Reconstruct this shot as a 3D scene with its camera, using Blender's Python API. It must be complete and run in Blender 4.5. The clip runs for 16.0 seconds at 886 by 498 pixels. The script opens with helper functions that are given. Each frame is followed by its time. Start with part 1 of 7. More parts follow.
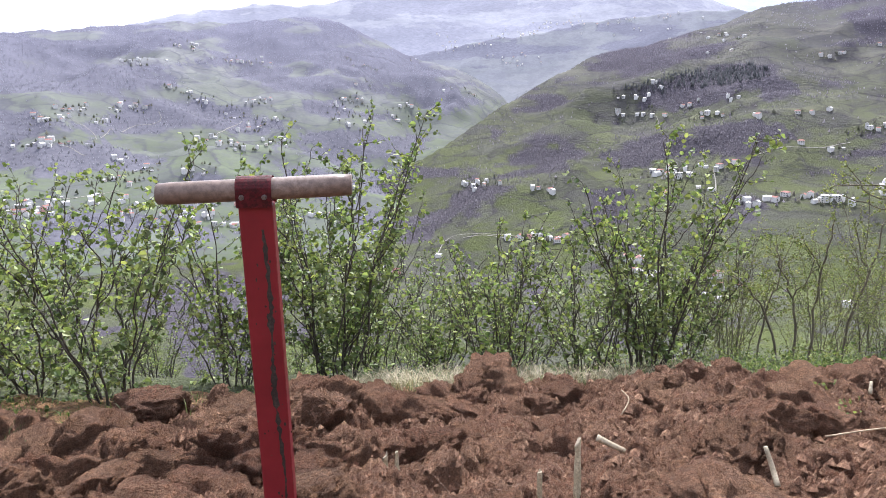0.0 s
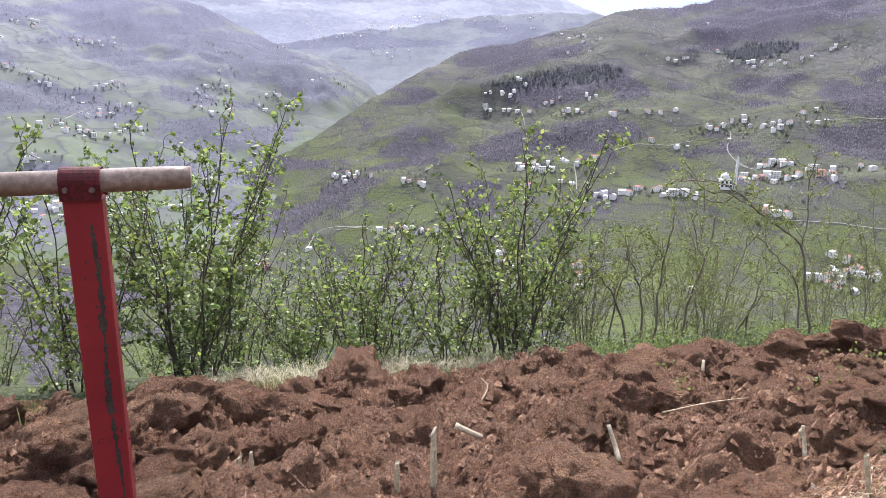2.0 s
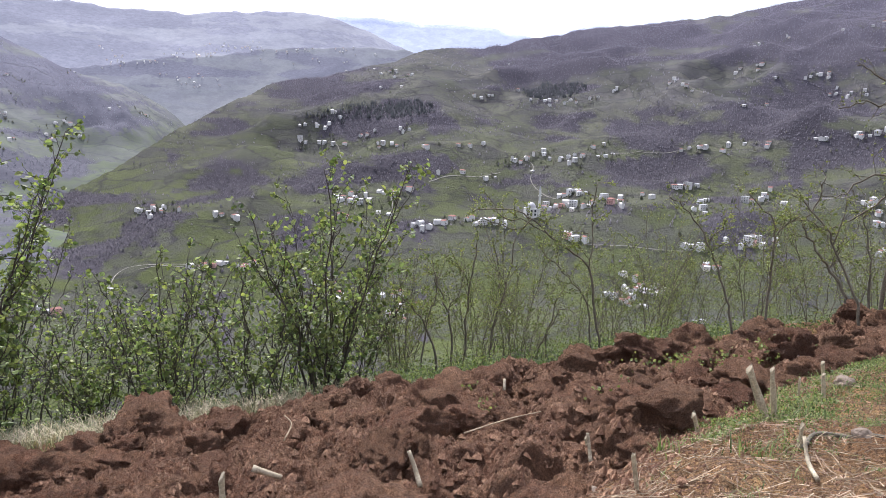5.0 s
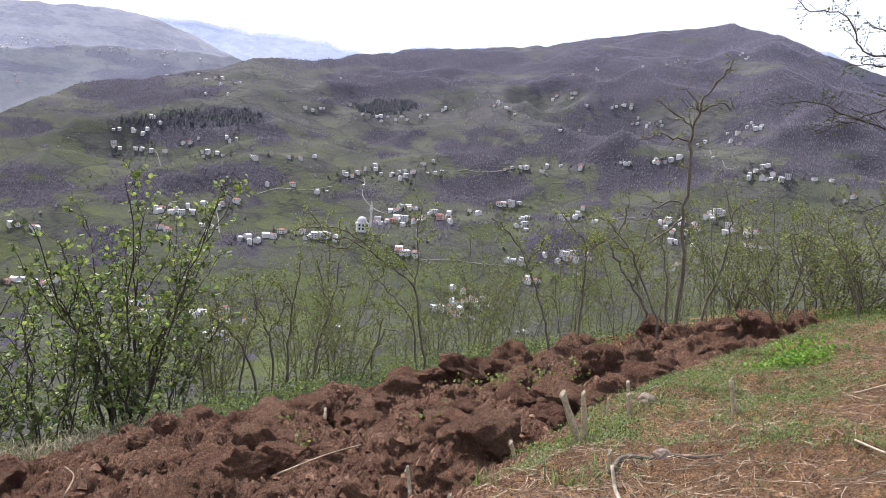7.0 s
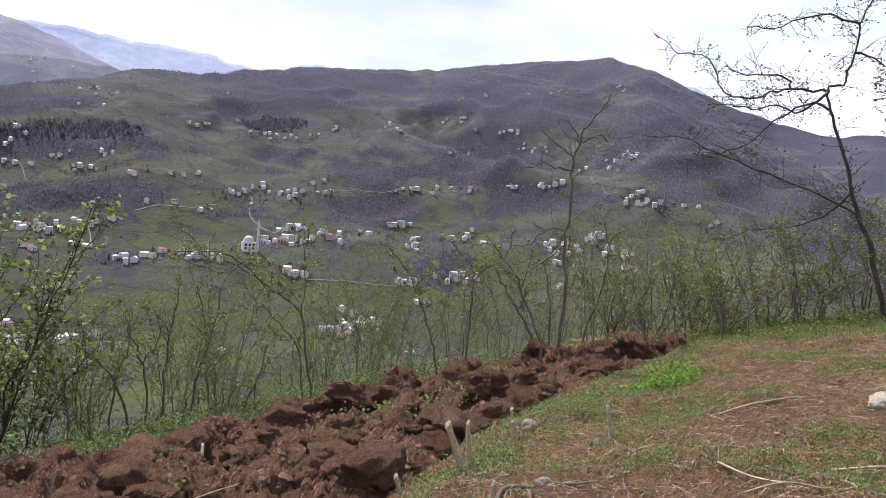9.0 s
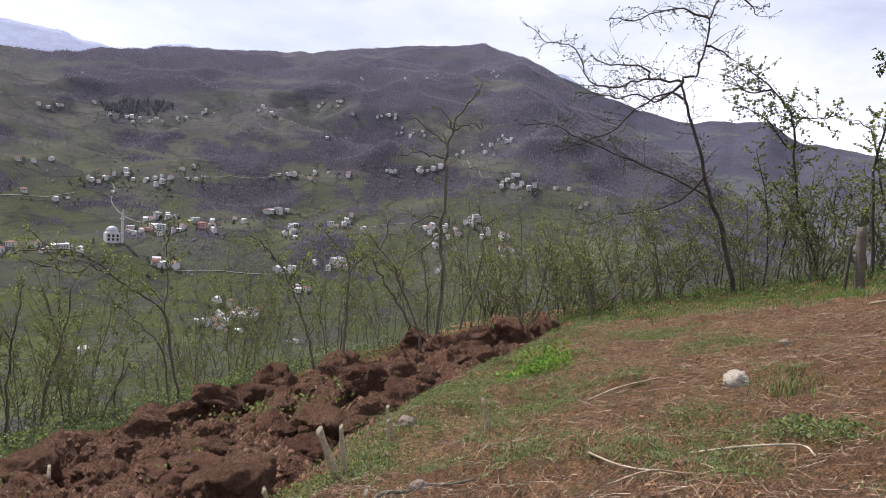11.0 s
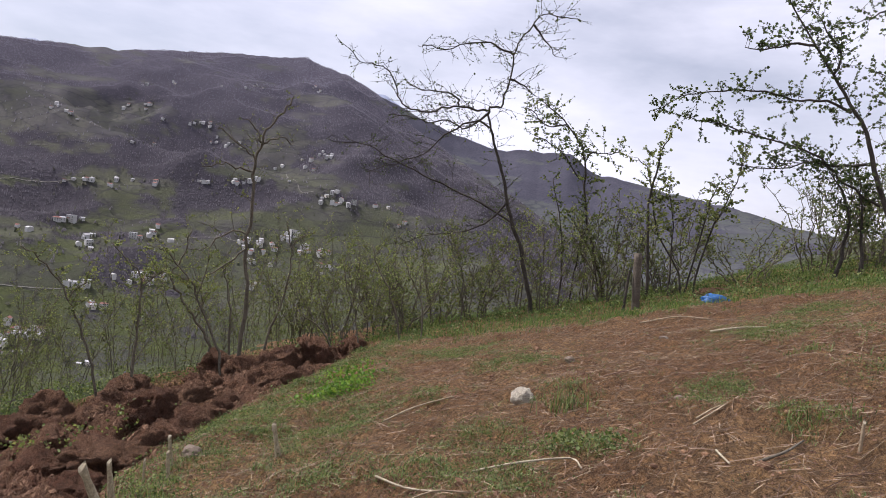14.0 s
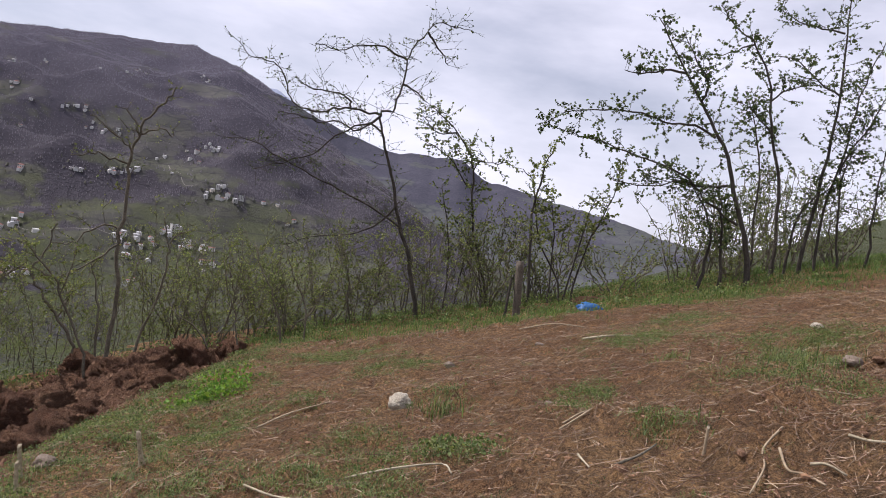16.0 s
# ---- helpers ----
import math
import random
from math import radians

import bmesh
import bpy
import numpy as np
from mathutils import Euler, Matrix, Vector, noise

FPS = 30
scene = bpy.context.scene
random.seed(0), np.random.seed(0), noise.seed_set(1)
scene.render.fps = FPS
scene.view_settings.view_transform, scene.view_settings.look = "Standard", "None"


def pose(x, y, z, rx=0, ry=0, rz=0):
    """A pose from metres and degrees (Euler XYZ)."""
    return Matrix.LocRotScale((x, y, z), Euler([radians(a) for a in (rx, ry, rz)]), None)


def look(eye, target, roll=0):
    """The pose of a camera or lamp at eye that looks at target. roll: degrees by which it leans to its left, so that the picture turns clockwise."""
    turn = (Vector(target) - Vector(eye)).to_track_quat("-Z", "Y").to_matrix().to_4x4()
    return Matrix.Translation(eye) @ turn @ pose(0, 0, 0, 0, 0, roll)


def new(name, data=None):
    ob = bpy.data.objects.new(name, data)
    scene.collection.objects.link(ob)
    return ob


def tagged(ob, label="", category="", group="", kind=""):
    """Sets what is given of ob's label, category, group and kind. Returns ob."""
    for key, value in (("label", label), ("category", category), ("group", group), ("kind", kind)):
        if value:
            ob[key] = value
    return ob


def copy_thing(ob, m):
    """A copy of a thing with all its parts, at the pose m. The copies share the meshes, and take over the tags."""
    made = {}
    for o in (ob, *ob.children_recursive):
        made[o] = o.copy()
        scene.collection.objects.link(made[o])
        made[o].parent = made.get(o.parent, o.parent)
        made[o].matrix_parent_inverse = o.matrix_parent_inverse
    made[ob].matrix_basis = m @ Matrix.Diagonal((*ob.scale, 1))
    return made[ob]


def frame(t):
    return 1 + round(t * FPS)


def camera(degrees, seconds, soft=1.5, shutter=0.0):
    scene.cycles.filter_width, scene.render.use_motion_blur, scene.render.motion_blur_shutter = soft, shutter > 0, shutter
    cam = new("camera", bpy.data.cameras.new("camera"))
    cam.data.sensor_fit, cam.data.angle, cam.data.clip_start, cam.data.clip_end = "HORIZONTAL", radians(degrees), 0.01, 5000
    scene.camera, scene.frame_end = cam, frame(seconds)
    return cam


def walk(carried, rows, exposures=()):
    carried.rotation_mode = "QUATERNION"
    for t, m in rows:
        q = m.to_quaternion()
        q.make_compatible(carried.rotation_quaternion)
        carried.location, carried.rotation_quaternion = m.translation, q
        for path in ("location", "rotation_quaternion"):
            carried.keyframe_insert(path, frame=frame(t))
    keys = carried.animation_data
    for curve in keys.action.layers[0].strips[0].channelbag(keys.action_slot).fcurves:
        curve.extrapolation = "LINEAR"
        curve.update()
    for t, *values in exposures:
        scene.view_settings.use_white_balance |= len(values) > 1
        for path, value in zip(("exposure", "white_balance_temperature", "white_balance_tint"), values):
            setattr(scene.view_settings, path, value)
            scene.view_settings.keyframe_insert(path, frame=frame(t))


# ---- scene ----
EXPOSURES = [(0.0, 1.18, 5980, 14), (1.5, 1.16, 5980, 14), (2.5, 1.30, 5980, 14), (2.95, 0.50, 5980, 14), (5.5, 0.76, 6000, 15), (8.5, 0.44, 6020, 16), (12.5, 0.08, 6240, 18), (16.0, -0.10, 6260, 18)]
cam = camera(64.85, 16.0, soft=0.65)
ROWS = [
    (0.0, 0.005, 0.003, 0.902, -0.00, -11.95, 0.82),
    (0.5, 0.014, 0.010, 0.896, -2.21, -12.17, 0.36),
    (1.0, 0.027, 0.007, 0.906, -4.13, -11.48, -0.00),
    (1.5, 0.044, -0.003, 0.901, -6.63, -12.15, -0.48),
    (2.0, 0.070, -0.002, 0.906, -10.39, -12.56, -0.87),
    (2.5, 0.086, -0.001, 0.924, -12.87, -10.34, -1.37),
    (3.0, 0.089, -0.008, 0.921, -13.52, -8.49, -1.45),
    (5.5, 0.228, -0.021, 0.892, -28.40, -9.48, -2.12),
    (6.0, 0.265, -0.008, 0.902, -31.09, -8.73, -2.63),
    (6.5, 0.324, 0.042, 0.920, -34.69, -8.03, -3.09),
    (7.0, 0.352, 0.102, 0.934, -38.82, -7.79, -3.97),
    (7.5, 0.349, 0.117, 0.940, -40.80, -7.91, -4.71),
    (8.0, 0.345, 0.107, 0.956, -42.77, -7.70, -5.68),
    (8.5, 0.359, 0.103, 0.970, -45.33, -6.33, -5.70),
    (11.0, 0.529, 0.153, 1.037, -57.64, -5.77, -4.80),
    (11.5, 0.568, 0.134, 1.028, -61.38, -6.32, -5.96),
    (12.0, 0.593, 0.116, 1.039, -64.29, -5.27, -5.82),
    (12.5, 0.599, 0.106, 1.046, -66.25, -4.74, -6.02),
    (13.0, 0.603, 0.098, 1.049, -66.81, -4.74, -6.04),
    (13.5, 0.610, 0.087, 1.055, -68.75, -4.41, -6.67),
    (14.0, 0.620, 0.066, 1.063, -72.41, -2.80, -7.18),
    (14.5, 0.624, 0.057, 1.069, -74.77, -1.99, -7.46),
    (15.0, 0.621, 0.050, 1.077, -76.71, -1.64, -7.67),
    (15.5, 0.619, 0.036, 1.082, -79.32, -1.43, -8.33),
    (16.0, 0.609, 0.019, 1.095, -81.42, -1.32, -9.40),
]
walk(cam, [(t, pose(x, y, z, 90 + pitch, roll, yaw)) for t, x, y, z, yaw, pitch, roll in ROWS],
     exposures=EXPOSURES)

# ---- daylight ----
SUN_BEARING, SUN_HEIGHT = 8.0, 52.0      # degrees right of the first view, degrees above the horizon
world = bpy.data.worlds.new("sky")
scene.world = world
world.use_nodes = True
wn, wl = world.node_tree.nodes, world.node_tree.links
wn.clear()
w_out = wn.new("ShaderNodeOutputWorld")
w_bg = wn.new("ShaderNodeBackground")
w_sky = wn.new("ShaderNodeTexSky")
w_sky.sky_type, w_sky.sun_disc = "NISHITA", False
w_sky.sun_elevation, w_sky.sun_rotation = radians(SUN_HEIGHT), radians(SUN_BEARING)
w_sky.air_density, w_sky.dust_density, w_sky.altitude = 1.0, 3.0, 500
w_geo = wn.new("ShaderNodeTexCoord")
w_map = wn.new("ShaderNodeMapping")
w_map.inputs["Scale"].default_value = (1.0, 1.0, 3.2)
w_noise = wn.new("ShaderNodeTexNoise")
w_noise.inputs["Scale"].default_value, w_noise.inputs["Detail"].default_value = 2.1, 6.0
w_noise.inputs["Roughness"].default_value = 0.55
w_ramp = wn.new("ShaderNodeValToRGB")
w_ramp.color_ramp.elements[0].position, w_ramp.color_ramp.elements[1].position = 0.34, 0.74
w_ramp.color_ramp.elements[0].color = (0.36, 0.36, 0.36, 1)
w_mix = wn.new("ShaderNodeMixRGB")
w_mix.inputs["Color2"].default_value = (13.2, 13.3, 14.5, 1)
wl.new(w_geo.outputs["Generated"], w_map.inputs["Vector"])
wl.new(w_map.outputs["Vector"], w_noise.inputs["Vector"])
wl.new(w_noise.outputs["Fac"], w_ramp.inputs["Fac"])
wl.new(w_ramp.outputs["Color"], w_mix.inputs["Fac"])
wl.new(w_sky.outputs["Color"], w_mix.inputs["Color1"])
wl.new(w_mix.outputs["Color"], w_bg.inputs["Color"])
w_bg.inputs["Strength"].default_value = 0.086
wl.new(w_bg.outputs["Background"], w_out.inputs["Surface"])

sun = new("sun", bpy.data.lights.new("sun", "SUN"))
sun.data.energy, sun.data.angle, sun.data.color = 5.0, radians(0.6), (1.0, 0.95, 0.87)
_b, _h = radians(SUN_BEARING), radians(SUN_HEIGHT)
sun.matrix_world = look((60 * math.sin(_b) * math.cos(_h), 60 * math.cos(_b) * math.cos(_h), 60 * math.sin(_h)), (0, 0, 0))

# ---- materials ----
def material(name, rough=0.8, metal=0.0):
    m = bpy.data.materials.new(name)
    m.use_nodes = True
    n, l = m.node_tree.nodes, m.node_tree.links
    b = n["Principled BSDF"]
    b.inputs["Roughness"].default_value, b.inputs["Metallic"].default_value = rough, metal
    b.inputs["Specular IOR Level"].default_value = 0.3
    return m, n, l, b


def place_coord(n, l, scale=1.0, kind="Object"):
    c = n.new("ShaderNodeTexCoord")
    v = n.new("ShaderNodeMapping")
    v.inputs["Scale"].default_value = (scale, scale, scale) if not isinstance(scale, tuple) else scale
    l.new(c.outputs[kind], v.inputs["Vector"])
    return v.outputs["Vector"]


def noise_fac(n, l, vec, scale, detail=5.0, rough=0.6, lo=0.35, hi=0.65):
    t = n.new("ShaderNodeTexNoise")
    t.inputs["Scale"].default_value, t.inputs["Detail"].default_value, t.inputs["Roughness"].default_value = scale, detail, rough
    l.new(vec, t.inputs["Vector"])
    r = n.new("ShaderNodeMapRange")
    r.inputs["From Min"].default_value, r.inputs["From Max"].default_value = lo, hi
    l.new(t.outputs["Fac"], r.inputs["Value"])
    return r.outputs["Result"]


def mixed(n, l, fac, a, b, blend="MIX"):
    m = n.new("ShaderNodeMixRGB")
    m.blend_type = blend
    for v, k in ((fac, "Fac"), (a, "Color1"), (b, "Color2")):
        if isinstance(v, (int, float)):
            m.inputs[k].default_value = v
        elif isinstance(v, tuple):
            m.inputs[k].default_value = (*v, 1) if len(v) == 3 else v
        else:
            l.new(v, m.inputs[k])
    return m.outputs["Color"]


def bumped(n, l, b, height, strength=0.4, distance=0.02):
    u = n.new("ShaderNodeBump")
    u.inputs["Strength"].default_value, u.inputs["Distance"].default_value = strength, distance
    l.new(height, u.inputs["Height"])
    l.new(u.outputs["Normal"], b.inputs["Normal"])


def two_tone(name, a, b, scale, fine, rough=0.85, bump=0.3, dist=0.01, kind="Object", dark=None, metal=0.0, objvary=0.0):
    """Two colours in patches, with a finer grain over them and relief from the grain."""
    m, n, l, p = material(name, rough, metal)
    vec = place_coord(n, l, 1.0, kind)
    f1 = noise_fac(n, l, vec, scale)
    f2 = noise_fac(n, l, vec, fine, 6, 0.72, 0.40, 0.60)
    col = mixed(n, l, f1, a, b)
    dk = dark or tuple(0.55 * x for x in a)
    col = mixed(n, l, f2, mixed(n, l, 0.72, col, dk), col)
    if objvary:
        o = n.new("ShaderNodeObjectInfo")
        r = n.new("ShaderNodeMapRange")
        r.inputs["To Min"].default_value, r.inputs["To Max"].default_value = 1 - objvary, 1 + objvary
        l.new(o.outputs["Random"], r.inputs["Value"])
        h = n.new("ShaderNodeHueSaturation")
        l.new(r.outputs["Result"], h.inputs["Value"])
        l.new(col, h.inputs["Color"])
        col = h.outputs["Color"]
    l.new(col, p.inputs["Base Color"])
    if bump:
        bumped(n, l, p, f2, bump, dist)
    return m


def island_vary(n, l, col, amount=0.35, hue=0.02):
    g = n.new("ShaderNodeNewGeometry")
    r = n.new("ShaderNodeMapRange")
    r.inputs["To Min"].default_value, r.inputs["To Max"].default_value = 1 - amount, 1 + amount
    l.new(g.outputs["Random Per Island"], r.inputs["Value"])
    q = n.new("ShaderNodeMapRange")
    q.inputs["To Min"].default_value, q.inputs["To Max"].default_value = 0.5 - hue, 0.5 + hue
    w = n.new("ShaderNodeMath")
    w.operation = "FRACT"
    k = n.new("ShaderNodeMath")
    k.operation = "MULTIPLY"
    k.inputs[1].default_value = 7.31
    l.new(g.outputs["Random Per Island"], k.inputs[0])
    l.new(k.outputs[0], w.inputs[0])
    l.new(w.outputs[0], q.inputs["Value"])
    h = n.new("ShaderNodeHueSaturation")
    l.new(r.outputs["Result"], h.inputs["Value"])
    l.new(q.outputs["Result"], h.inputs["Hue"])
    if isinstance(col, tuple):
        h.inputs["Color"].default_value = (*col, 1)
    else:
        l.new(col, h.inputs["Color"])
    return h.outputs["Color"]


def leafy(name, a, b, translucent=0.45, vary=0.35):
    """Thin leaves: diffuse above, light coming through from behind."""
    m, n, l, p = material(name, 0.55)
    g = n.new("ShaderNodeNewGeometry")
    col = mixed(n, l, g.outputs["Random Per Island"], a, b)
    col = island_vary(n, l, col, vary, 0.025)
    l.new(col, p.inputs["Base Color"])
    t = n.new("ShaderNodeBsdfTranslucent")
    l.new(mixed(n, l, 1.0, col, (1.08, 1.14, 0.62), "MULTIPLY"), t.inputs["Color"])
    s = n.new("ShaderNodeMixShader")
    s.inputs["Fac"].default_value = translucent
    l.new(p.outputs["BSDF"], s.inputs[1])
    l.new(t.outputs["BSDF"], s.inputs[2])
    l.new(s.outputs["Shader"], n["Material Output"].inputs["Surface"])
    return m


def plain(name, c, rough=0.7, metal=0.0, grain=40.0):
    return two_tone(name, c, tuple(0.8 * x for x in c), grain * 0.2, grain, rough, 0.15, 0.003, "Object", tuple(0.75 * x for x in c), metal)


HAZEL_LEAF = leafy("hazel_leaf", (0.105, 0.145, 0.055), (0.225, 0.265, 0.108), 0.42, 0.42)
BRIGHT_LEAF = leafy("bright_leaf", (0.10, 0.19, 0.03), (0.19, 0.30, 0.055), 0.42, 0.3)
DULL_LEAF = leafy("dull_leaf", (0.13, 0.158, 0.058), (0.22, 0.24, 0.10), 0.45)
MID_LEAF = leafy("mid_leaf", (0.095, 0.122, 0.045), (0.175, 0.20, 0.08), 0.4)
# leaf colour darkened to imitate leaves silhouetted against bright sky
SHADED_LEAF = leafy("shaded_leaf", (0.055, 0.08, 0.03), (0.10, 0.13, 0.048), 0.35)
GRASS = leafy("grass", (0.085, 0.125, 0.038), (0.205, 0.238, 0.095), 0.36, 0.4)
BROW_GRASS = leafy("brow_grass", (0.072, 0.125, 0.032), (0.15, 0.205, 0.062), 0.4, 0.4)
DRY_GRASS = leafy("dry_grass", (0.25, 0.21, 0.13), (0.37, 0.32, 0.21), 0.2, 0.3)
BARK = two_tone("bark", (0.052, 0.044, 0.035), (0.10, 0.085, 0.067), 6, 60, 0.85, 0.5, 0.004)
PALE_BARK = two_tone("pale_bark", (0.125, 0.107, 0.077), (0.20, 0.175, 0.13), 5, 50, 0.85, 0.5, 0.004)


def straw_mat(name, a, b):
    m, n, l, p = material(name, 0.8)
    g = n.new("ShaderNodeNewGeometry")
    col = island_vary(n, l, mixed(n, l, g.outputs["Random Per Island"], a, b), 0.3, 0.012)
    l.new(mixed(n, l, noise_fac(n, l, g.outputs["Position"], 60), mixed(n, l, 0.3, col, a), col), p.inputs["Base Color"])
    return m


LITTER = straw_mat("litter", (0.18, 0.105, 0.070), (0.43, 0.325, 0.22))
STRAW = two_tone("straw", (0.31, 0.23, 0.145), (0.48, 0.39, 0.265), 2.2, 25, 0.8, 0.2, 0.003)
CUT_WOOD = two_tone("cut_wood", (0.36, 0.30, 0.20), (0.49, 0.43, 0.31), 12, 60, 0.7, 0.2, 0.003)
STUMP_BARK = two_tone("stump_bark", (0.38, 0.32, 0.20), (0.52, 0.45, 0.31), 10, 80, 0.85, 0.4, 0.004)


def soil_mat(name, moist, dry, dark, pale, patch=1.1, relief=0.05, vary=0.0, gap=0.68):
    """Crumbly earth: moist and dry patches, lumps, grain and grit, with relief from all of them. Low spots are darkened
    in colour to stand in for shade.
    """
    m, n, l, p = material(name, 0.97)
    p.inputs["Specular IOR Level"].default_value = 0.12
    g = n.new("ShaderNodeNewGeometry")
    pos = g.outputs["Position"]
    big = noise_fac(n, l, pos, patch, 4, 0.6, 0.36, 0.64)
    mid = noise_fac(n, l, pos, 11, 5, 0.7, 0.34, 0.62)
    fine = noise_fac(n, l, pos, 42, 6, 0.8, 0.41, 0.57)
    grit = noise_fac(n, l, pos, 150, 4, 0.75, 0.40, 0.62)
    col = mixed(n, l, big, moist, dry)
    # hollows of the relief mixed towards dark: shade between crumbs painted in
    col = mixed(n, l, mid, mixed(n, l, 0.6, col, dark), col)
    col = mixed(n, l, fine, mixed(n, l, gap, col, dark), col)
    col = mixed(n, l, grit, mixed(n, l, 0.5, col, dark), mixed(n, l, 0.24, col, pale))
    if vary:
        o = n.new("ShaderNodeObjectInfo")
        r = n.new("ShaderNodeMapRange")
        r.inputs["To Min"].default_value, r.inputs["To Max"].default_value = 1 - vary, 1 + vary
        l.new(o.outputs["Random"], r.inputs["Value"])
        h = n.new("ShaderNodeHueSaturation")
        l.new(r.outputs["Result"], h.inputs["Value"])
        l.new(col, h.inputs["Color"])
        col = h.outputs["Color"]
    l.new(col, p.inputs["Base Color"])
    tall = None
    for f, k in ((mid, 0.55), (fine, 0.6), (grit, 0.30)):
        q = n.new("ShaderNodeMath")
        q.operation = "MULTIPLY_ADD"
        q.inputs[1].default_value = k
        l.new(f, q.inputs[0])
        if tall is None:
            q.inputs[2].default_value = 0.0
        else:
            l.new(tall, q.inputs[2])
        tall = q.outputs[0]
    bumped(n, l, p, tall, 1.0, relief)
    return m


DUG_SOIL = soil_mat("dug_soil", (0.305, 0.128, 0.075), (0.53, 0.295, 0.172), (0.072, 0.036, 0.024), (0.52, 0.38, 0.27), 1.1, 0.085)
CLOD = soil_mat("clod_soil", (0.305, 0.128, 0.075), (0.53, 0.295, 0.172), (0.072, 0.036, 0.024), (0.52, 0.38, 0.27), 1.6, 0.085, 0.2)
CRUMB = two_tone("crumb_soil", (0.22, 0.112, 0.068), (0.42, 0.255, 0.155), 6, 90, 0.97, 0.6, 0.008, "Object", (0.07, 0.036, 0.024))
DEAD_STALK = two_tone("dead_stalk", (0.22, 0.125, 0.085), (0.37, 0.25, 0.175), 3, 30, 0.85, 0.2, 0.003)
WHITE_STONE = two_tone("pitted_white_stone", (0.70, 0.61, 0.47), (0.86, 0.79, 0.65), 55, 120, 0.9, 1.0, 0.006, "Object", (0.24, 0.20, 0.15))
GREY_STONE = two_tone("field_stone", (0.19, 0.14, 0.105), (0.29, 0.235, 0.185), 10, 60, 0.9, 0.6, 0.008, "Object", (0.18, 0.14, 0.11))
PEBBLE = two_tone("pebble_soil", (0.24, 0.12, 0.062), (0.42, 0.245, 0.135), 2.5, 60, 0.95, 0.4, 0.006, "Object", (0.13, 0.08, 0.055))
POST_WOOD = two_tone("weathered_post", (0.115, 0.094, 0.07), (0.18, 0.15, 0.118), 6, 60, 0.85, 0.5, 0.004)
SACK = two_tone("blue_plastic", (0.022, 0.10, 0.27), (0.035, 0.15, 0.37), 8, 40, 0.38, 0.3, 0.01, "Object", (0.018, 0.08, 0.22))

# ---- shared shapes ----
def mesh_thing(name, verts, faces, mat, parent=None, label="", smooth=False):
    me = bpy.data.meshes.new(name)
    me.from_pydata([tuple(v) for v in verts], [], faces)
    if mat:
        me.materials.append(mat)
    if smooth:
        me.polygons.foreach_set("use_smooth", [True] * len(me.polygons))
    me.update()
    ob = new(name, me)
    if parent is not None:
        ob.parent = parent
    if label:
        ob["label"] = label
    return ob


def part(name, bm, mat, parent, label="", smooth=False):
    me = bpy.data.meshes.new(name)
    bm.to_mesh(me)
    bm.free()
    me.materials.append(mat)
    if smooth:
        me.polygons.foreach_set("use_smooth", [True] * len(me.polygons))
    ob = new(name, me)
    if parent is not None:
        ob.parent = parent
    if label:
        ob["label"] = label
    return ob


def hash2(ix, iy, seed):
    h = (ix.astype(np.int64) * 374761393 + iy.astype(np.int64) * 668265263 + seed * 974634777) & 0x7FFFFFFF
    h = ((h ^ (h >> 13)) * 1274126177) & 0x7FFFFFFF
    return ((h ^ (h >> 16)) & 0xFFFF) / 65535.0


def vnoise(x, y, seed=0):
    """Smooth value noise, 0 to 1."""
    x, y = np.asarray(x, float), np.asarray(y, float)
    ix, iy = np.floor(x), np.floor(y)
    fx, fy = x - ix, y - iy
    fx, fy = fx * fx * (3 - 2 * fx), fy * fy * (3 - 2 * fy)
    a, b = hash2(ix, iy, seed), hash2(ix + 1, iy, seed)
    c, d = hash2(ix, iy + 1, seed), hash2(ix + 1, iy + 1, seed)
    return (a + (b - a) * fx) * (1 - fy) + (c + (d - c) * fx) * fy


def fbm(x, y, octaves=4, seed=0, gain=0.5):
    s, amp, tot = 0.0, 1.0, 0.0
    for k in range(octaves):
        s = s + amp * vnoise(np.asarray(x) * 2.03 ** k + 17.3 * k, np.asarray(y) * 2.03 ** k - 9.1 * k, seed + k)
        tot += amp
        amp *= gain
    return s / tot


def ridged(x, y, octaves=4, seed=0):
    s, amp, tot = 0.0, 1.0, 0.0
    for k in range(octaves):
        v = vnoise(np.asarray(x) * 2.1 ** k + 3.3 * k, np.asarray(y) * 2.1 ** k + 5.7 * k, seed + k)
        s = s + amp * (1 - np.abs(2 * v - 1))
        tot += amp
        amp *= 0.5
    return s / tot


# ---- the lie of the land ----
FLOOR = -145.0
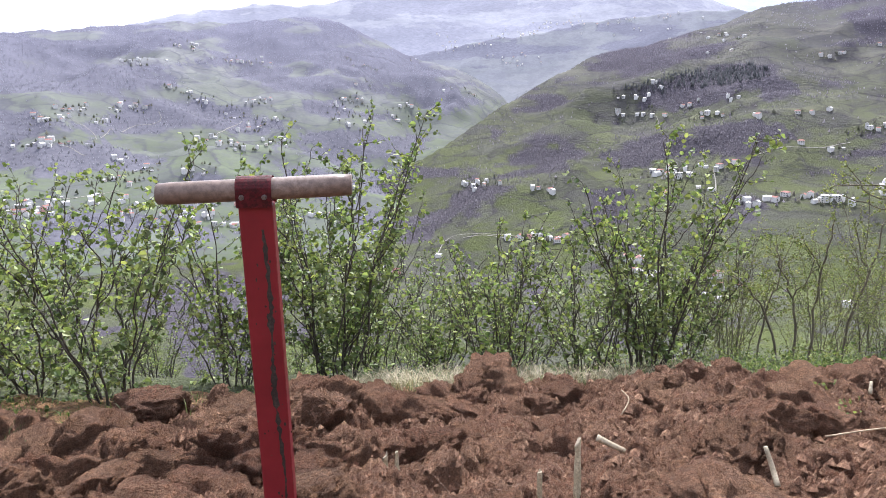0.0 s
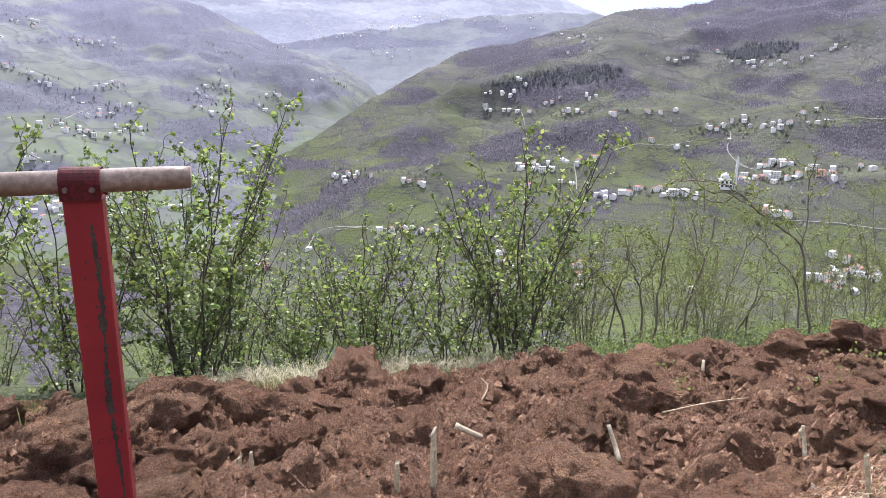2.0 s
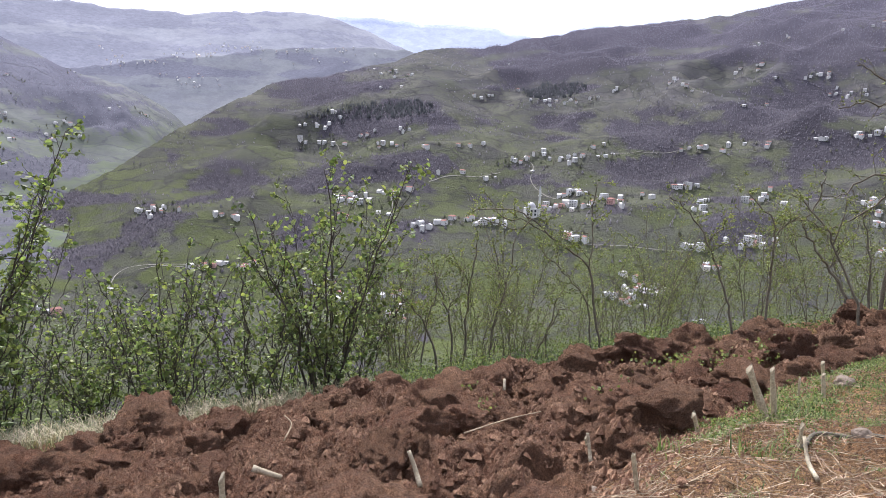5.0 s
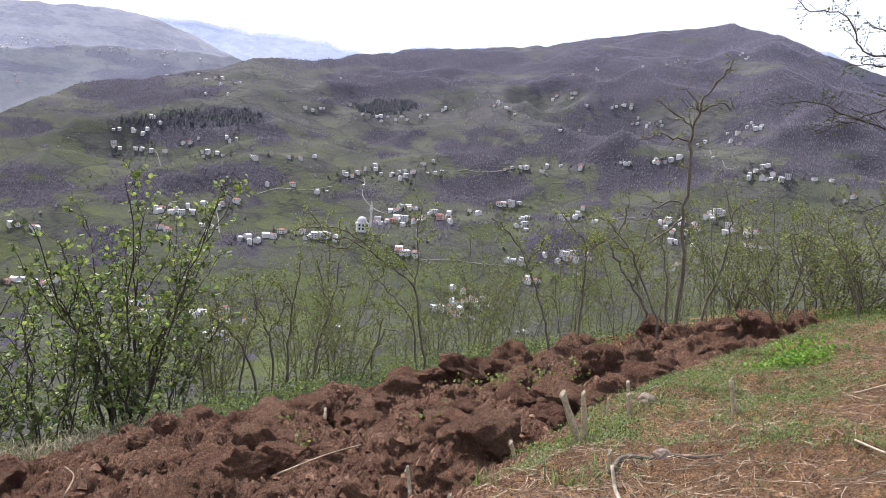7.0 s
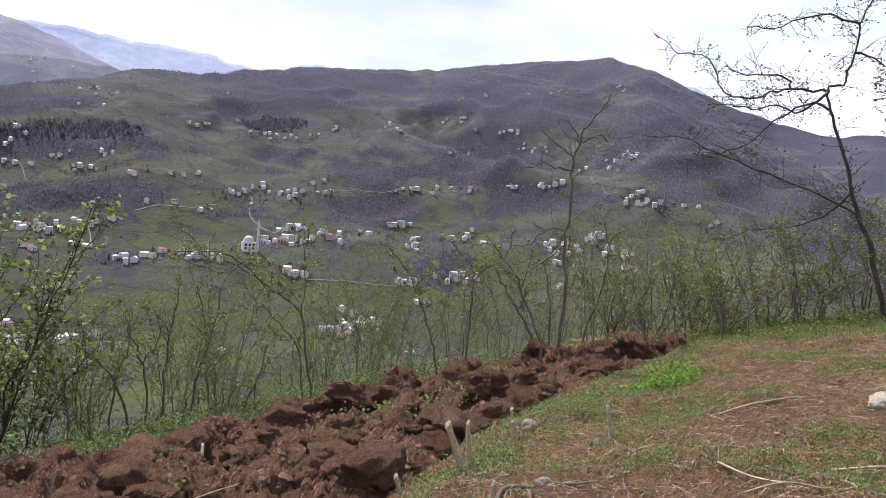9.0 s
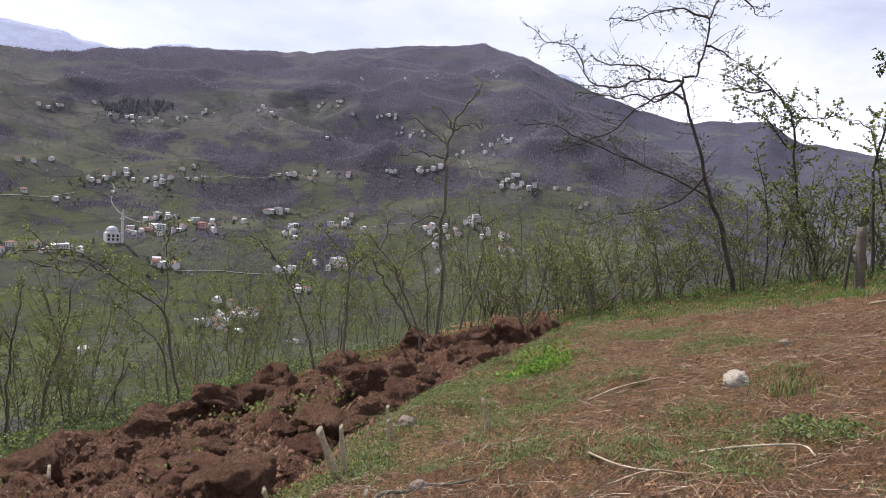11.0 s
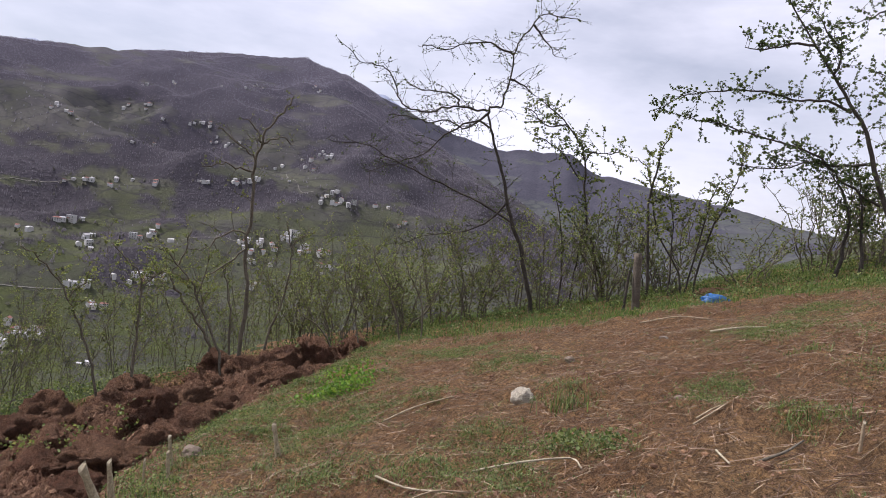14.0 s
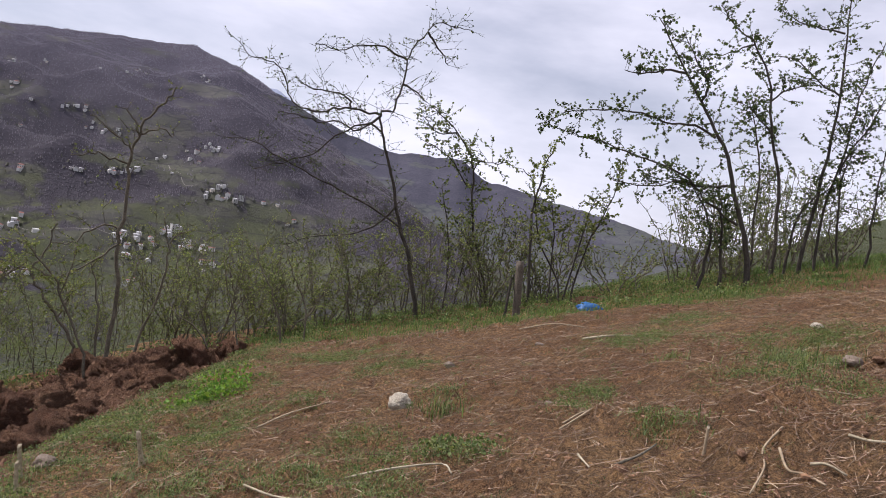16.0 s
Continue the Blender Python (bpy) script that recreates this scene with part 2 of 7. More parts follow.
# each range: foot distance, then (bearing, crest distance) and (bearing, crest angle above the eye)
RANGES = {
    "facing": (540, [(-10, 980), (3, 1190), (12, 1560), (30, 2120), (45, 2380), (59, 2500), (66, 2190), (75, 1690), (90, 1250)],
               [(-16, -12), (-9, -8.0), (-1.2, -4.3), (3, -1.6), (5.3, 0.0), (9, 1.9), (11.8, 3.3), (16, 3.9), (21.8, 5.5), (23.5, 6.3), (28.2, 6.55), (31.7, 7.25),
                (35.4, 7.9), (37.2, 8.2), (41.7, 8.4), (46.5, 8.9), (50, 9.55), (54, 10.2), (60.2, 10.8), (63.7, 9.9), (66.4, 8.6), (69.5, 6.6), (72, 5.2),
                (77, 2.6), (82, 0.0), (87, -2.2), (96, -7)]),
    "left": (650, [(-90, 1620), (-31, 2000), (-8, 2380), (14, 2560)],
             [(-95, 5), (-60, 4.6), (-31.3, 4.9), (-24.3, 5.65), (-20.5, 5.95), (-14.8, 6.1), (-12, 6.4), (-8.9, 6.4), (-6.3, 5.4), (-3.7, 4.15), (-1.9, 3.2), (0.8, 2.7),
              (3.5, 1.25), (6, -0.8), (10, -4), (14, -7), (18, -11)]),
    "valley_head": (2650, [(-20, 3700), (25, 3700)],
                    [(-27, 5), (-18.2, 6.85), (-13, 7.5), (-11.2, 7.2), (-7.4, 7.8), (-5.8, 8.4), (-3.4, 8.2), (0.8, 7.95), (5.1, 8.0), (11.8, 8.6), (15.6, 8.55),
                     (17.2, 8.1), (18.7, 7.6), (21.5, 6.5), (26, 4), (31, 0)]),
    "spur": (2420, [(-10, 2950), (30, 2950)],
             [(-12, 0), (-6, 2.4), (-2.5, 3.5), (1, 4.2), (5, 4.9), (8, 5.1), (10.5, 5.75), (14, 6.0), (18, 6.25), (22, 6.2), (26, 5), (30, 3)]),
    "snow": (3500, [(10, 4300), (72, 4300)],
             [(8, 5), (15, 8.2), (17.2, 8.5), (20.3, 8.5), (22.9, 8.25), (28.7, 8.15), (30.6, 7.65), (32.2, 7.35), (35, 8.0), (37.3, 8.5), (39, 8.2), (41.3, 8.6), (43.5, 8.1),
              (51, 7), (61, 8.5), (66.6, 9.0), (69.5, 7.4), (75, 5)]),
    "right": (2300, [(55, 3300), (85, 3300), (120, 3000)],
              [(56, 7), (63, 9.2), (66.8, 8.6), (71.3, 7.0), (75.8, 5.8), (79.5, 6.0), (82, 6.15), (84, 4.85), (88.5, 4.1), (92.4, 3.55), (96.1, 3.05),
               (99, 2.3), (106, 1.3), (115, 0.3), (130, 2)]),
}


def along(a, table):
    xs, ys = [p[0] for p in table], [p[1] for p in table]
    return np.interp(a, xs, ys)


def near_slope(x, y):
    z = 0.035 + 0.0186 * x - 0.2853 * y
    yy = np.maximum(y - 7.0, 0)
    z = z - 0.30 * (np.sqrt(yy * yy + 9) - 3)
    xx = np.maximum(x - 11.6 - 1.5 * np.maximum(-y, 0), 0)
    z = z - 0.42 * (np.sqrt(xx * xx + 25) - 5)
    far = np.maximum(np.hypot(x, y) - 25, 0)
    return z + np.minimum(far / 30, 1) * 1.6 * (fbm(x / 17, y / 17, 3, 5) - 0.5)


def hill(name, r, a):
    foot, dist, crest = RANGES[name]
    R = along(a, dist)
    E = along(a, crest) + (fbm(a * 0.9, a * 0 + 3, 4, 31) - 0.5) * 0.35
    zc = R * np.tan(np.radians(E)) + 1.0
    base = FLOOR - 12
    t = np.clip((r - foot) / (R - foot), 0, 1)
    x, y = r * np.sin(np.radians(a)), r * np.cos(np.radians(a))
    sc = 0.0027 if foot < 1000 else 0.0012
    spur = (ridged(x * sc, y * sc, 3, 11) - 0.55) * (160 if name == "facing" else 150 if foot < 1000 else 110) * np.sin(np.pi * np.clip(t, 0, 1)) ** 0.8
    spur = spur * np.clip((zc - base) / 250, 0, 1)
    front = base + (zc - base) * t ** 1.12 + spur
    # no swelling may hide the crest line
    front = np.where(t < 1, np.minimum(front, 1.0 + r * np.tan(np.radians(E)) - 4 * (1 - t)), front)
    back = zc - 0.30 * (r - R)
    return np.where(r < foot, -500.0, np.where(r < R, front, back))


def height(x, y):
    x, y = np.asarray(x, float), np.asarray(y, float)
    r, a = np.hypot(x, y), np.degrees(np.arctan2(x, y))
    z = np.maximum(near_slope(x, y), FLOOR + 10 * (fbm(x / 90, y / 90, 3, 8) - 0.5))
    z = np.where(np.abs(a) > 125, near_slope(x, y), z)
    return np.maximum(z, np.maximum(hill("facing", r, a), -400))


def wood_value(x, y, z):
    """Where woods stand: in gullies, in long belts and more the higher the slope."""
    r, a = np.hypot(x, y), np.degrees(np.arctan2(x, y))
    k = np.clip(r / 1500, 0.6, 2.2)
    wx, wy = x / k + 160 * fbm(x / 300, y / 300, 3, 71), y / k + 160 * fbm(x / 300, y / 300, 3, 72)
    u = fbm(wx / 230, wy / 230, 4, 61, 0.55)
    belt = fbm(a / 9.0, (z + 0.1 * r) / 40.0, 3, 66)
    gully = 1 - ridged(x * 0.0027, y * 0.0027, 3, 11)
    alt = np.clip((z - 40) / 220, 0, 1)
    return 0.42 * u + 0.58 * belt + 0.30 * gully + 0.14 * alt


# woods that stand out on the facing slope: bearing, angle above the eye, half width, half height, slant
BELTS = [(1.2, -2.8, 4.2, 0.8, 0.05), (8.2, -4.2, 3.6, 1.5, 0.06), (51.3, 2.6, 5.0, 1.3, 0.08), (19.6, 1.3, 5.5, 0.7, 0.12), (19.5, 0.0, 3.4, 0.6, 0.11), (25.0, 0.3, 1.2, 0.5, 0.11), (15.8, -4.3, 4.0, 1.2, 0.07), (22.6, -3.1, 3.2, 1.1, 0.09), (34.3, 3.4, 2.2, 0.7, 0.11), (42.0, 0.3, 4.0, 1.3, 0.10), (42.6, -2.6, 3.7, 1.4, 0.10), (33.8, 5.4, 7.8, 1.6, 0.12), (15.3, 2.8, 4.4, 1.2, 0.14), (23.1, -7.8, 2.5, 0.9, 0.05), (13.7, -8.1, 1.7, 1.4, 0.03), (52.4, 7.2, 8.6, 2.8, 0.08), (50.2, 1.2, 4.9, 1.2, 0.10), (55.9, -0.6, 5.9, 1.1, 0.10), (66.0, 5.0, 5.4, 4.4, 0.07), (48.5, -6.6, 2.4, 1.5, 0.10), (66.5, 1.7, 2.6, 1.4, 0.09), (40.3, 7.4, 5.9, 1.4, 0.11), (72.5, 2.2, 5.0, 3.4, -0.3), (79, -1.5, 5.0, 2.6, -0.3), (60.5, 9.3, 4.0, 1.2, 0.0)]


# woods on the hazy slope across the side valley
LEFT_BELTS = [(-6.5, 3.5, 5.6, 1.5, -0.22), (-25.0, 1.9, 5.5, 0.9, -0.05), (-18.7, -0.9, 6.0, 0.8, -0.12), (-6.0, -3.3, 6.5, 1.1, 0.0), (-14.5, 5.0, 4.5, 0.9, 0.05),
              (-13.0, 1.9, 3.5, 0.8, -0.2), (-27.0, -3.9, 5.0, 0.8, 0.0), (-1.0, 0.6, 3.0, 1.2, -0.3), (-22.0, 4.6, 5.0, 0.7, 0.1)]


def belt_value(x, y, z):
    r, a = np.hypot(x, y), np.degrees(np.arctan2(x, y))
    e = np.degrees(np.arctan2(z - 1.0, r))
    u = 0.6 * (fbm(a / 2.6, e / 0.9, 4, 68, 0.6) - 0.5) + 1.0 * (fbm(a / 7.0, (e - 0.1 * a) / 0.55, 3, 69, 0.55) - 0.5)
    best = np.zeros_like(a)
    for b, m, wide, tall, slant in BELTS:
        d = np.sqrt(((a - b) / wide) ** 2 + ((e - m - slant * (a - b)) / (1.15 * tall)) ** 2)
        best = np.maximum(best, (1.4 - d) * (a > 4))
    for b, m, wide, tall, slant in LEFT_BELTS:
        d = np.sqrt(((a - b) / wide) ** 2 + ((e - m - slant * (a - b)) / (1.15 * tall)) ** 2)
        best = np.maximum(best, (1.4 - d) * (a < 6))
    return (best - 0.30 + 1.6 * u) * (r < 2600)


def wooded(x, y, z):
    r, a = np.hypot(x, y), np.degrees(np.arctan2(x, y))
    far = np.clip((a - 8) / 8, 0, 1)
    v = (wood_value(x, y, z) - WOOD_LINE - 0.10 * far + 0.04 * (a < 6) + 0.14 * ((r > 2300) & (a > 56))) / 0.04 + 0.5
    return np.clip(np.maximum(v, belt_value(x, y, z) / 0.30), 0, 1)


WOOD_LINE = 0.70


def polar_sheet(name, bearings, radii, zfun, mats, pick=None):
    A, R = np.meshgrid(np.radians(bearings), radii)
    X, Y = R * np.sin(A), R * np.cos(A)
    Z = zfun(X, Y)
    nr, na = X.shape
    verts = np.stack([X.ravel(), Y.ravel(), Z.ravel()], 1)
    i, j = np.meshgrid(np.arange(nr - 1), np.arange(na - 1), indexing="ij")
    q = (i * na + j).ravel()
    faces = np.stack([q, q + 1, q + na + 1, q + na], 1)[:, ::-1]
    me = bpy.data.meshes.new(name)
    me.vertices.add(len(verts))
    me.vertices.foreach_set("co", verts.ravel())
    me.loops.add(faces.size)
    me.loops.foreach_set("vertex_index", faces.ravel().astype(np.int32))
    me.polygons.add(len(faces))
    me.polygons.foreach_set("loop_start", np.arange(0, faces.size, 4, dtype=np.int32))
    me.polygons.foreach_set("loop_total", np.full(len(faces), 4, dtype=np.int32))
    me.polygons.foreach_set("use_smooth", np.ones(len(faces), dtype=bool))
    for m in mats:
        me.materials.append(m)
    if pick is not None:
        me.polygons.foreach_set("material_index", pick(verts[faces].mean(1)).astype(np.int32))
    me.update(calc_edges=True)
    att = me.attributes.new("wooded", "FLOAT", "POINT")
    att.data.foreach_set("value", wooded(verts[:, 0], verts[:, 1], verts[:, 2]).astype(np.float32))
    return new(name, me)


# hillsides: meadow parcels with hedges, hazel orchard and bare woods in patches, paled with height as painted haze
def hillside(name, meadow, meadow2, wood, wood2, scale=1.0, glow=0.0, valley=None):
    m, n, l, p = material(name, 1.0)
    p.inputs["Specular IOR Level"].default_value = 0.0
    vec = place_coord(n, l, (scale, scale, 3.0 * scale))
    at = n.new("ShaderNodeAttribute")
    at.attribute_name = "wooded"
    f_e = noise_fac(n, l, vec, 0.05, 5, 0.75, 0.3, 0.7)
    sh = n.new("ShaderNodeMath")
    sh.operation = "ADD"
    l.new(at.outputs["Fac"], sh.inputs[0])
    l.new(f_e, sh.inputs[1])
    rg = n.new("ShaderNodeMapRange")
    rg.inputs["From Min"].default_value, rg.inputs["From Max"].default_value = 0.70, 1.15
    l.new(sh.outputs[0], rg.inputs["Value"])
    warp = n.new("ShaderNodeTexNoise")
    warp.inputs["Scale"].default_value, warp.inputs["Detail"].default_value = 0.012, 3.0
    l.new(vec, warp.inputs["Vector"])
    push = n.new("ShaderNodeVectorMath")
    push.operation = "MULTIPLY_ADD"
    push.inputs[1].default_value = (70, 70, 70)
    l.new(warp.outputs["Color"], push.inputs[0])
    l.new(vec, push.inputs[2])
    cell = n.new("ShaderNodeTexVoronoi")
    cell.inputs["Scale"].default_value = 0.0125
    l.new(push.outputs[0], cell.inputs["Vector"])
    rim = n.new("ShaderNodeTexVoronoi")
    rim.feature = "DISTANCE_TO_EDGE"
    rim.inputs["Scale"].default_value = 0.0125
    l.new(push.outputs[0], rim.inputs["Vector"])
    f_m = noise_fac(n, l, vec, 0.006, 6, 0.6, 0.36, 0.64)
    f_t = noise_fac(n, l, vec, 0.12, 6, 0.8, 0.36, 0.64)
    f_f = noise_fac(n, l, vec, 0.022, 5, 0.65, 0.46, 0.58)
    split = n.new("ShaderNodeSeparateColor")
    l.new(cell.outputs["Color"], split.inputs[0])
    grassy = mixed(n, l, split.outputs[0], meadow, meadow2)
    # green low down, greyer higher up: haze put into the meadow colour
    if valley:
        xyz = n.new("ShaderNodeSeparateXYZ")
        co = n.new("ShaderNodeTexCoord")
        l.new(co.outputs["Object"], xyz.inputs[0])
        up = n.new("ShaderNodeMapRange")
        up.inputs["From Min"].default_value, up.inputs["From Max"].default_value = -140, 60
        l.new(xyz.outputs["Z"], up.inputs["Value"])
        grassy = mixed(n, l, up.outputs["Result"], mixed(n, l, split.outputs[0], valley, tuple(1.35 * c for c in valley)), grassy)
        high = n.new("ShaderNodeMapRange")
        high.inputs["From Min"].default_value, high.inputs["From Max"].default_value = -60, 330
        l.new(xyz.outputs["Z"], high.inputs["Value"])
    grassy = mixed(n, l, f_m, mixed(n, l, 0.22, grassy, tuple(0.55 * c for c in meadow)), grassy)
    brown = n.new("ShaderNodeMapRange")
    brown.inputs["From Min"].default_value, brown.inputs["From Max"].default_value, brown.inputs["To Max"].default_value = 0.72, 0.80, 0.30
    l.new(split.outputs[1], brown.inputs["Value"])
    grassy = mixed(n, l, brown.outputs["Result"], grassy, wood2)
    grassy = mixed(n, l, f_f, grassy, mixed(n, l, 0.5, grassy, tuple(0.75 * c for c in wood2)))
    hedge = n.new("ShaderNodeMapRange")
    hedge.inputs["From Min"].default_value, hedge.inputs["From Max"].default_value = 0.05, 0.015
    l.new(rim.outputs["Distance"], hedge.inputs["Value"])
    gap = n.new("ShaderNodeMath")
    gap.operation = "MULTIPLY"
    l.new(hedge.outputs["Result"], gap.inputs[0])
    if glow > 0.3:
        gap.inputs[1].default_value = 0.0
    else:
        l.new(f_e, gap.inputs[1])
    grassy = mixed(n, l, gap.outputs[0], grassy, tuple(0.62 * c for c in wood))
    woody = mixed(n, l, f_t, tuple(0.72 * c for c in wood), wood2)
    # broad darker areas in the woods' colour, in place of shading on spurs
    woody = mixed(n, l, f_m, mixed(n, l, 0.5, woody, tuple(0.6 * c for c in wood)), woody)
    # upper woods and meadows tinted paler and bluer, standing in for haze
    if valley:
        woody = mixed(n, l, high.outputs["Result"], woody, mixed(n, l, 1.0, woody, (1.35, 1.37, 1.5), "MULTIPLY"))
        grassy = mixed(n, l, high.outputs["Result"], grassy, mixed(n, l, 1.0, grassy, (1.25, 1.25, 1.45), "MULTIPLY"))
    grassy = mixed(n, l, f_t, mixed(n, l, 0.32, grassy, tuple(0.5 * c for c in meadow)), grassy)
    col = mixed(n, l, rg.outputs["Result"], grassy, woody)
    l.new(col, p.inputs["Base Color"])
    if not glow:
        bumped(n, l, p, f_t, 0.6, 4.0)
    # emission in the hill's own colour stands in for haze in the air
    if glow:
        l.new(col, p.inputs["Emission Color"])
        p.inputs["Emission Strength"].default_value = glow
    return m


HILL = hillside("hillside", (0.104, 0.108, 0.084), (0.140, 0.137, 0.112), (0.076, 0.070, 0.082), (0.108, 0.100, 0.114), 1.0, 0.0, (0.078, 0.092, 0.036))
# farther ranges: haze painted in by paler, bluer colours and a glow
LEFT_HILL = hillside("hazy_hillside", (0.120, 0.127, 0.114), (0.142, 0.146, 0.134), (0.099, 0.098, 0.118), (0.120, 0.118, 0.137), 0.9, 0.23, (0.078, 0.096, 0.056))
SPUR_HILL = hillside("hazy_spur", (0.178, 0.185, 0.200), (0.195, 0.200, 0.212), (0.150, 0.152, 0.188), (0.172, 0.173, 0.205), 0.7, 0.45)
FAR_HILL = hillside("hazy_far_hillside", (0.215, 0.220, 0.250), (0.228, 0.232, 0.258), (0.192, 0.196, 0.238), (0.207, 0.210, 0.248), 0.4, 0.6)
SNOW_HILL = hillside("hazy_snowy_range", (0.34, 0.37, 0.47), (0.37, 0.40, 0.49), (0.30, 0.335, 0.45), (0.34, 0.37, 0.47), 0.6, 0.65)
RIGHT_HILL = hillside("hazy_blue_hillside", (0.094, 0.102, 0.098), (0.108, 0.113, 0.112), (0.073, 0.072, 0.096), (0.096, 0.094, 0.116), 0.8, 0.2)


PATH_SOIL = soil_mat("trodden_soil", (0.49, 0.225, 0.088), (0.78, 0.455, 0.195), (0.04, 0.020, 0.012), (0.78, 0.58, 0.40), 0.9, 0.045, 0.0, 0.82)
MEADOW = two_tone("orchard_floor", (0.085, 0.105, 0.040), (0.135, 0.142, 0.062), 0.8, 14, 0.95, 0.9, 0.08)


def near_pick(c):
    r = np.hypot(c[:, 0], c[:, 1])
    w = fbm(c[:, 0] / 1.3, c[:, 1] / 1.3, 3, 4) * 1.6
    edge = (c[:, 1] + w > 7.0) | (r + w > 15)
    return np.where(r > 170, 2, np.where(edge, 1, 0))


def soil_edges(x):
    """The near and far edge of the dug strip."""
    lo = np.interp(x, [-7, -2, 0.8, 1.8, 2.6, 4, 6, 8, 9.6], [1.3, 1.35, 1.6, 2.0, 2.35, 2.9, 3.35, 3.4, 3.45])
    hi = np.interp(x, [-7, -4, -3.0, -2.5, -2.0, 0, 3.5, 6, 7.6, 8.6, 9.6], [4.9, 5.0, 4.5, 4.6, 5.5, 5.8, 6.0, 6.15, 6.0, 4.9, 3.9])
    return lo, hi


def near_height(X, Y):
    r = np.hypot(X, Y)
    rough = 0.11 * (fbm(X / 0.7, Y / 0.7, 3, 2) - 0.5) + 0.10 * (fbm(X / 0.17, Y / 0.17, 4, 3, 0.65) - 0.5)
    lo, hi = soil_edges(X)
    inside = np.minimum(np.minimum(Y - lo, hi - Y), np.minimum(X + 7, 9.6 - X))
    dug = np.clip((inside - 0.02) / 0.22, 0, 1)
    return height(X, Y) + rough * np.clip((40 - r) / 20, 0, 1) - 0.32 * dug


RADII = np.concatenate([np.concatenate([[0.004], np.arange(0.11, 12, 0.07)]), 12 * 1.04 ** np.arange(0, 96), np.arange(520, 2600, 14.0), np.arange(2600, 4700, 80.0)])
RADII = RADII[RADII < 4700]
BEARINGS = np.concatenate([np.arange(-180, -42, 3.0), np.arange(-42, 120, 0.36), np.arange(120, 180.1, 2.5)])



def in_path(x, y):
    """One inside the trodden strip beside the digging, falling to nothing at its edges."""
    lo = soil_edges(x)[0]
    r, a = np.hypot(x, y), np.degrees(np.arctan2(x, y))
    e = np.minimum(np.minimum((lo - y) / 0.25, (10.2 - r) / 1.0), np.minimum((r - 1.0) / 0.2, np.minimum((a - 12) / 3, (132 - a) / 3)))
    return np.clip(e, 0, 1)


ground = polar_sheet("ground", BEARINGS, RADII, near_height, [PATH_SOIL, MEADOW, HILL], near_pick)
tagged(ground, "brown trodden hillside soil falling to a green valley", "ground", kind="structure")


def range_sheet(name, key, a0, a1, mat, step, label):
    foot = RANGES[key][0]
    radii = np.concatenate([np.linspace(foot, 1.3 * foot if key == "spur" else 1.75 * foot if foot > 2200 else 3.9 * foot, 110)])
    def zf(X, Y):
        return np.maximum(hill(key, np.hypot(X, Y), np.degrees(np.arctan2(X, Y))), FLOOR - 40)
    ob = polar_sheet(name, np.arange(a0, a1, step), radii, zf, [mat])
    return tagged(ob, label, "hill", kind="structure")


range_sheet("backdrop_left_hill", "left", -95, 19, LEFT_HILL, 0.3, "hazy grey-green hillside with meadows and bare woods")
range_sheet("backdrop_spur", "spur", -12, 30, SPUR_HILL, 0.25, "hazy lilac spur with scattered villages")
range_sheet("backdrop_valley_head", "valley_head", -25, 31, FAR_HILL, 0.25, "hazy pale blue mountains closing the valley")
range_sheet("backdrop_snow_range", "snow", 8, 73, SNOW_HILL, 0.3, "hazy pale blue mountain range with snow patches")
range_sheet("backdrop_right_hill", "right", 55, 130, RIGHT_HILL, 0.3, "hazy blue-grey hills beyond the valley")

# ---- dug soil ----
def domes(x, y, cell, seed, lumpy=0.9):
    """Rounded lumps on a jittered grid."""
    gx, gy = np.floor(x / cell), np.floor(y / cell)
    best = np.zeros_like(x)
    for dx in (-1, 0, 1):
        for dy in (-1, 0, 1):
            ix, iy = gx + dx, gy + dy
            px = (ix + 0.15 + 0.7 * hash2(ix, iy, seed)) * cell
            py = (iy + 0.15 + 0.7 * hash2(ix, iy, seed + 1)) * cell
            rr = cell * (0.45 + 0.4 * hash2(ix, iy, seed + 2))
            hh = (1 - lumpy) + lumpy * hash2(ix, iy, seed + 3)
            d2 = ((x - px) ** 2 + (y - py) ** 2) / rr ** 2
            best = np.maximum(best, hh * np.sqrt(np.clip(1 - d2, 0, 1)))
    return best


def soil_top(x, y):
    lo, hi = soil_edges(x)
    inside = np.minimum(np.minimum(y - lo, hi - y), np.minimum(x + 7, 9.6 - x))
    m = np.clip((inside + 0.12 * (fbm(x / 0.3, y / 0.3, 3, 21) - 0.5) * 2) / 0.35, 0, 1)
    m = m * m * (3 - 2 * m)
    wx, wy = x + 0.22 * (fbm(x / 0.3, y / 0.3, 3, 23) - 0.5), y + 0.22 * (fbm(x / 0.3, y / 0.3, 3, 24) - 0.5)
    h = 0.20 * domes(wx, wy, 0.66, 40) + 0.15 * domes(wx, wy, 0.38, 50) + 0.09 * domes(wx, wy, 0.17, 60) + 0.045 * domes(wx, wy, 0.075, 65) + 0.018 * domes(wx, wy, 0.04, 67)
    h = h + 0.10 * (fbm(x / 0.13, y / 0.13, 3, 25, 0.65) - 0.5) + 0.14 * (fbm(x / 1.1, y / 1.1, 2, 26) - 0.5)
    h = h - 0.06 * np.clip((ridged(wx / 0.42, wy / 0.42, 3, 27) - 0.72) / 0.2, 0, 1)
    bank = 0.05 * np.exp(-((hi - y - 0.5) / 0.5) ** 2) - 0.10 * np.exp(-((y - lo - 0.25) / 0.35) ** 2) * (x > 1.2)
    return near_slope(x, y) - 0.20 + m * (h + bank), m


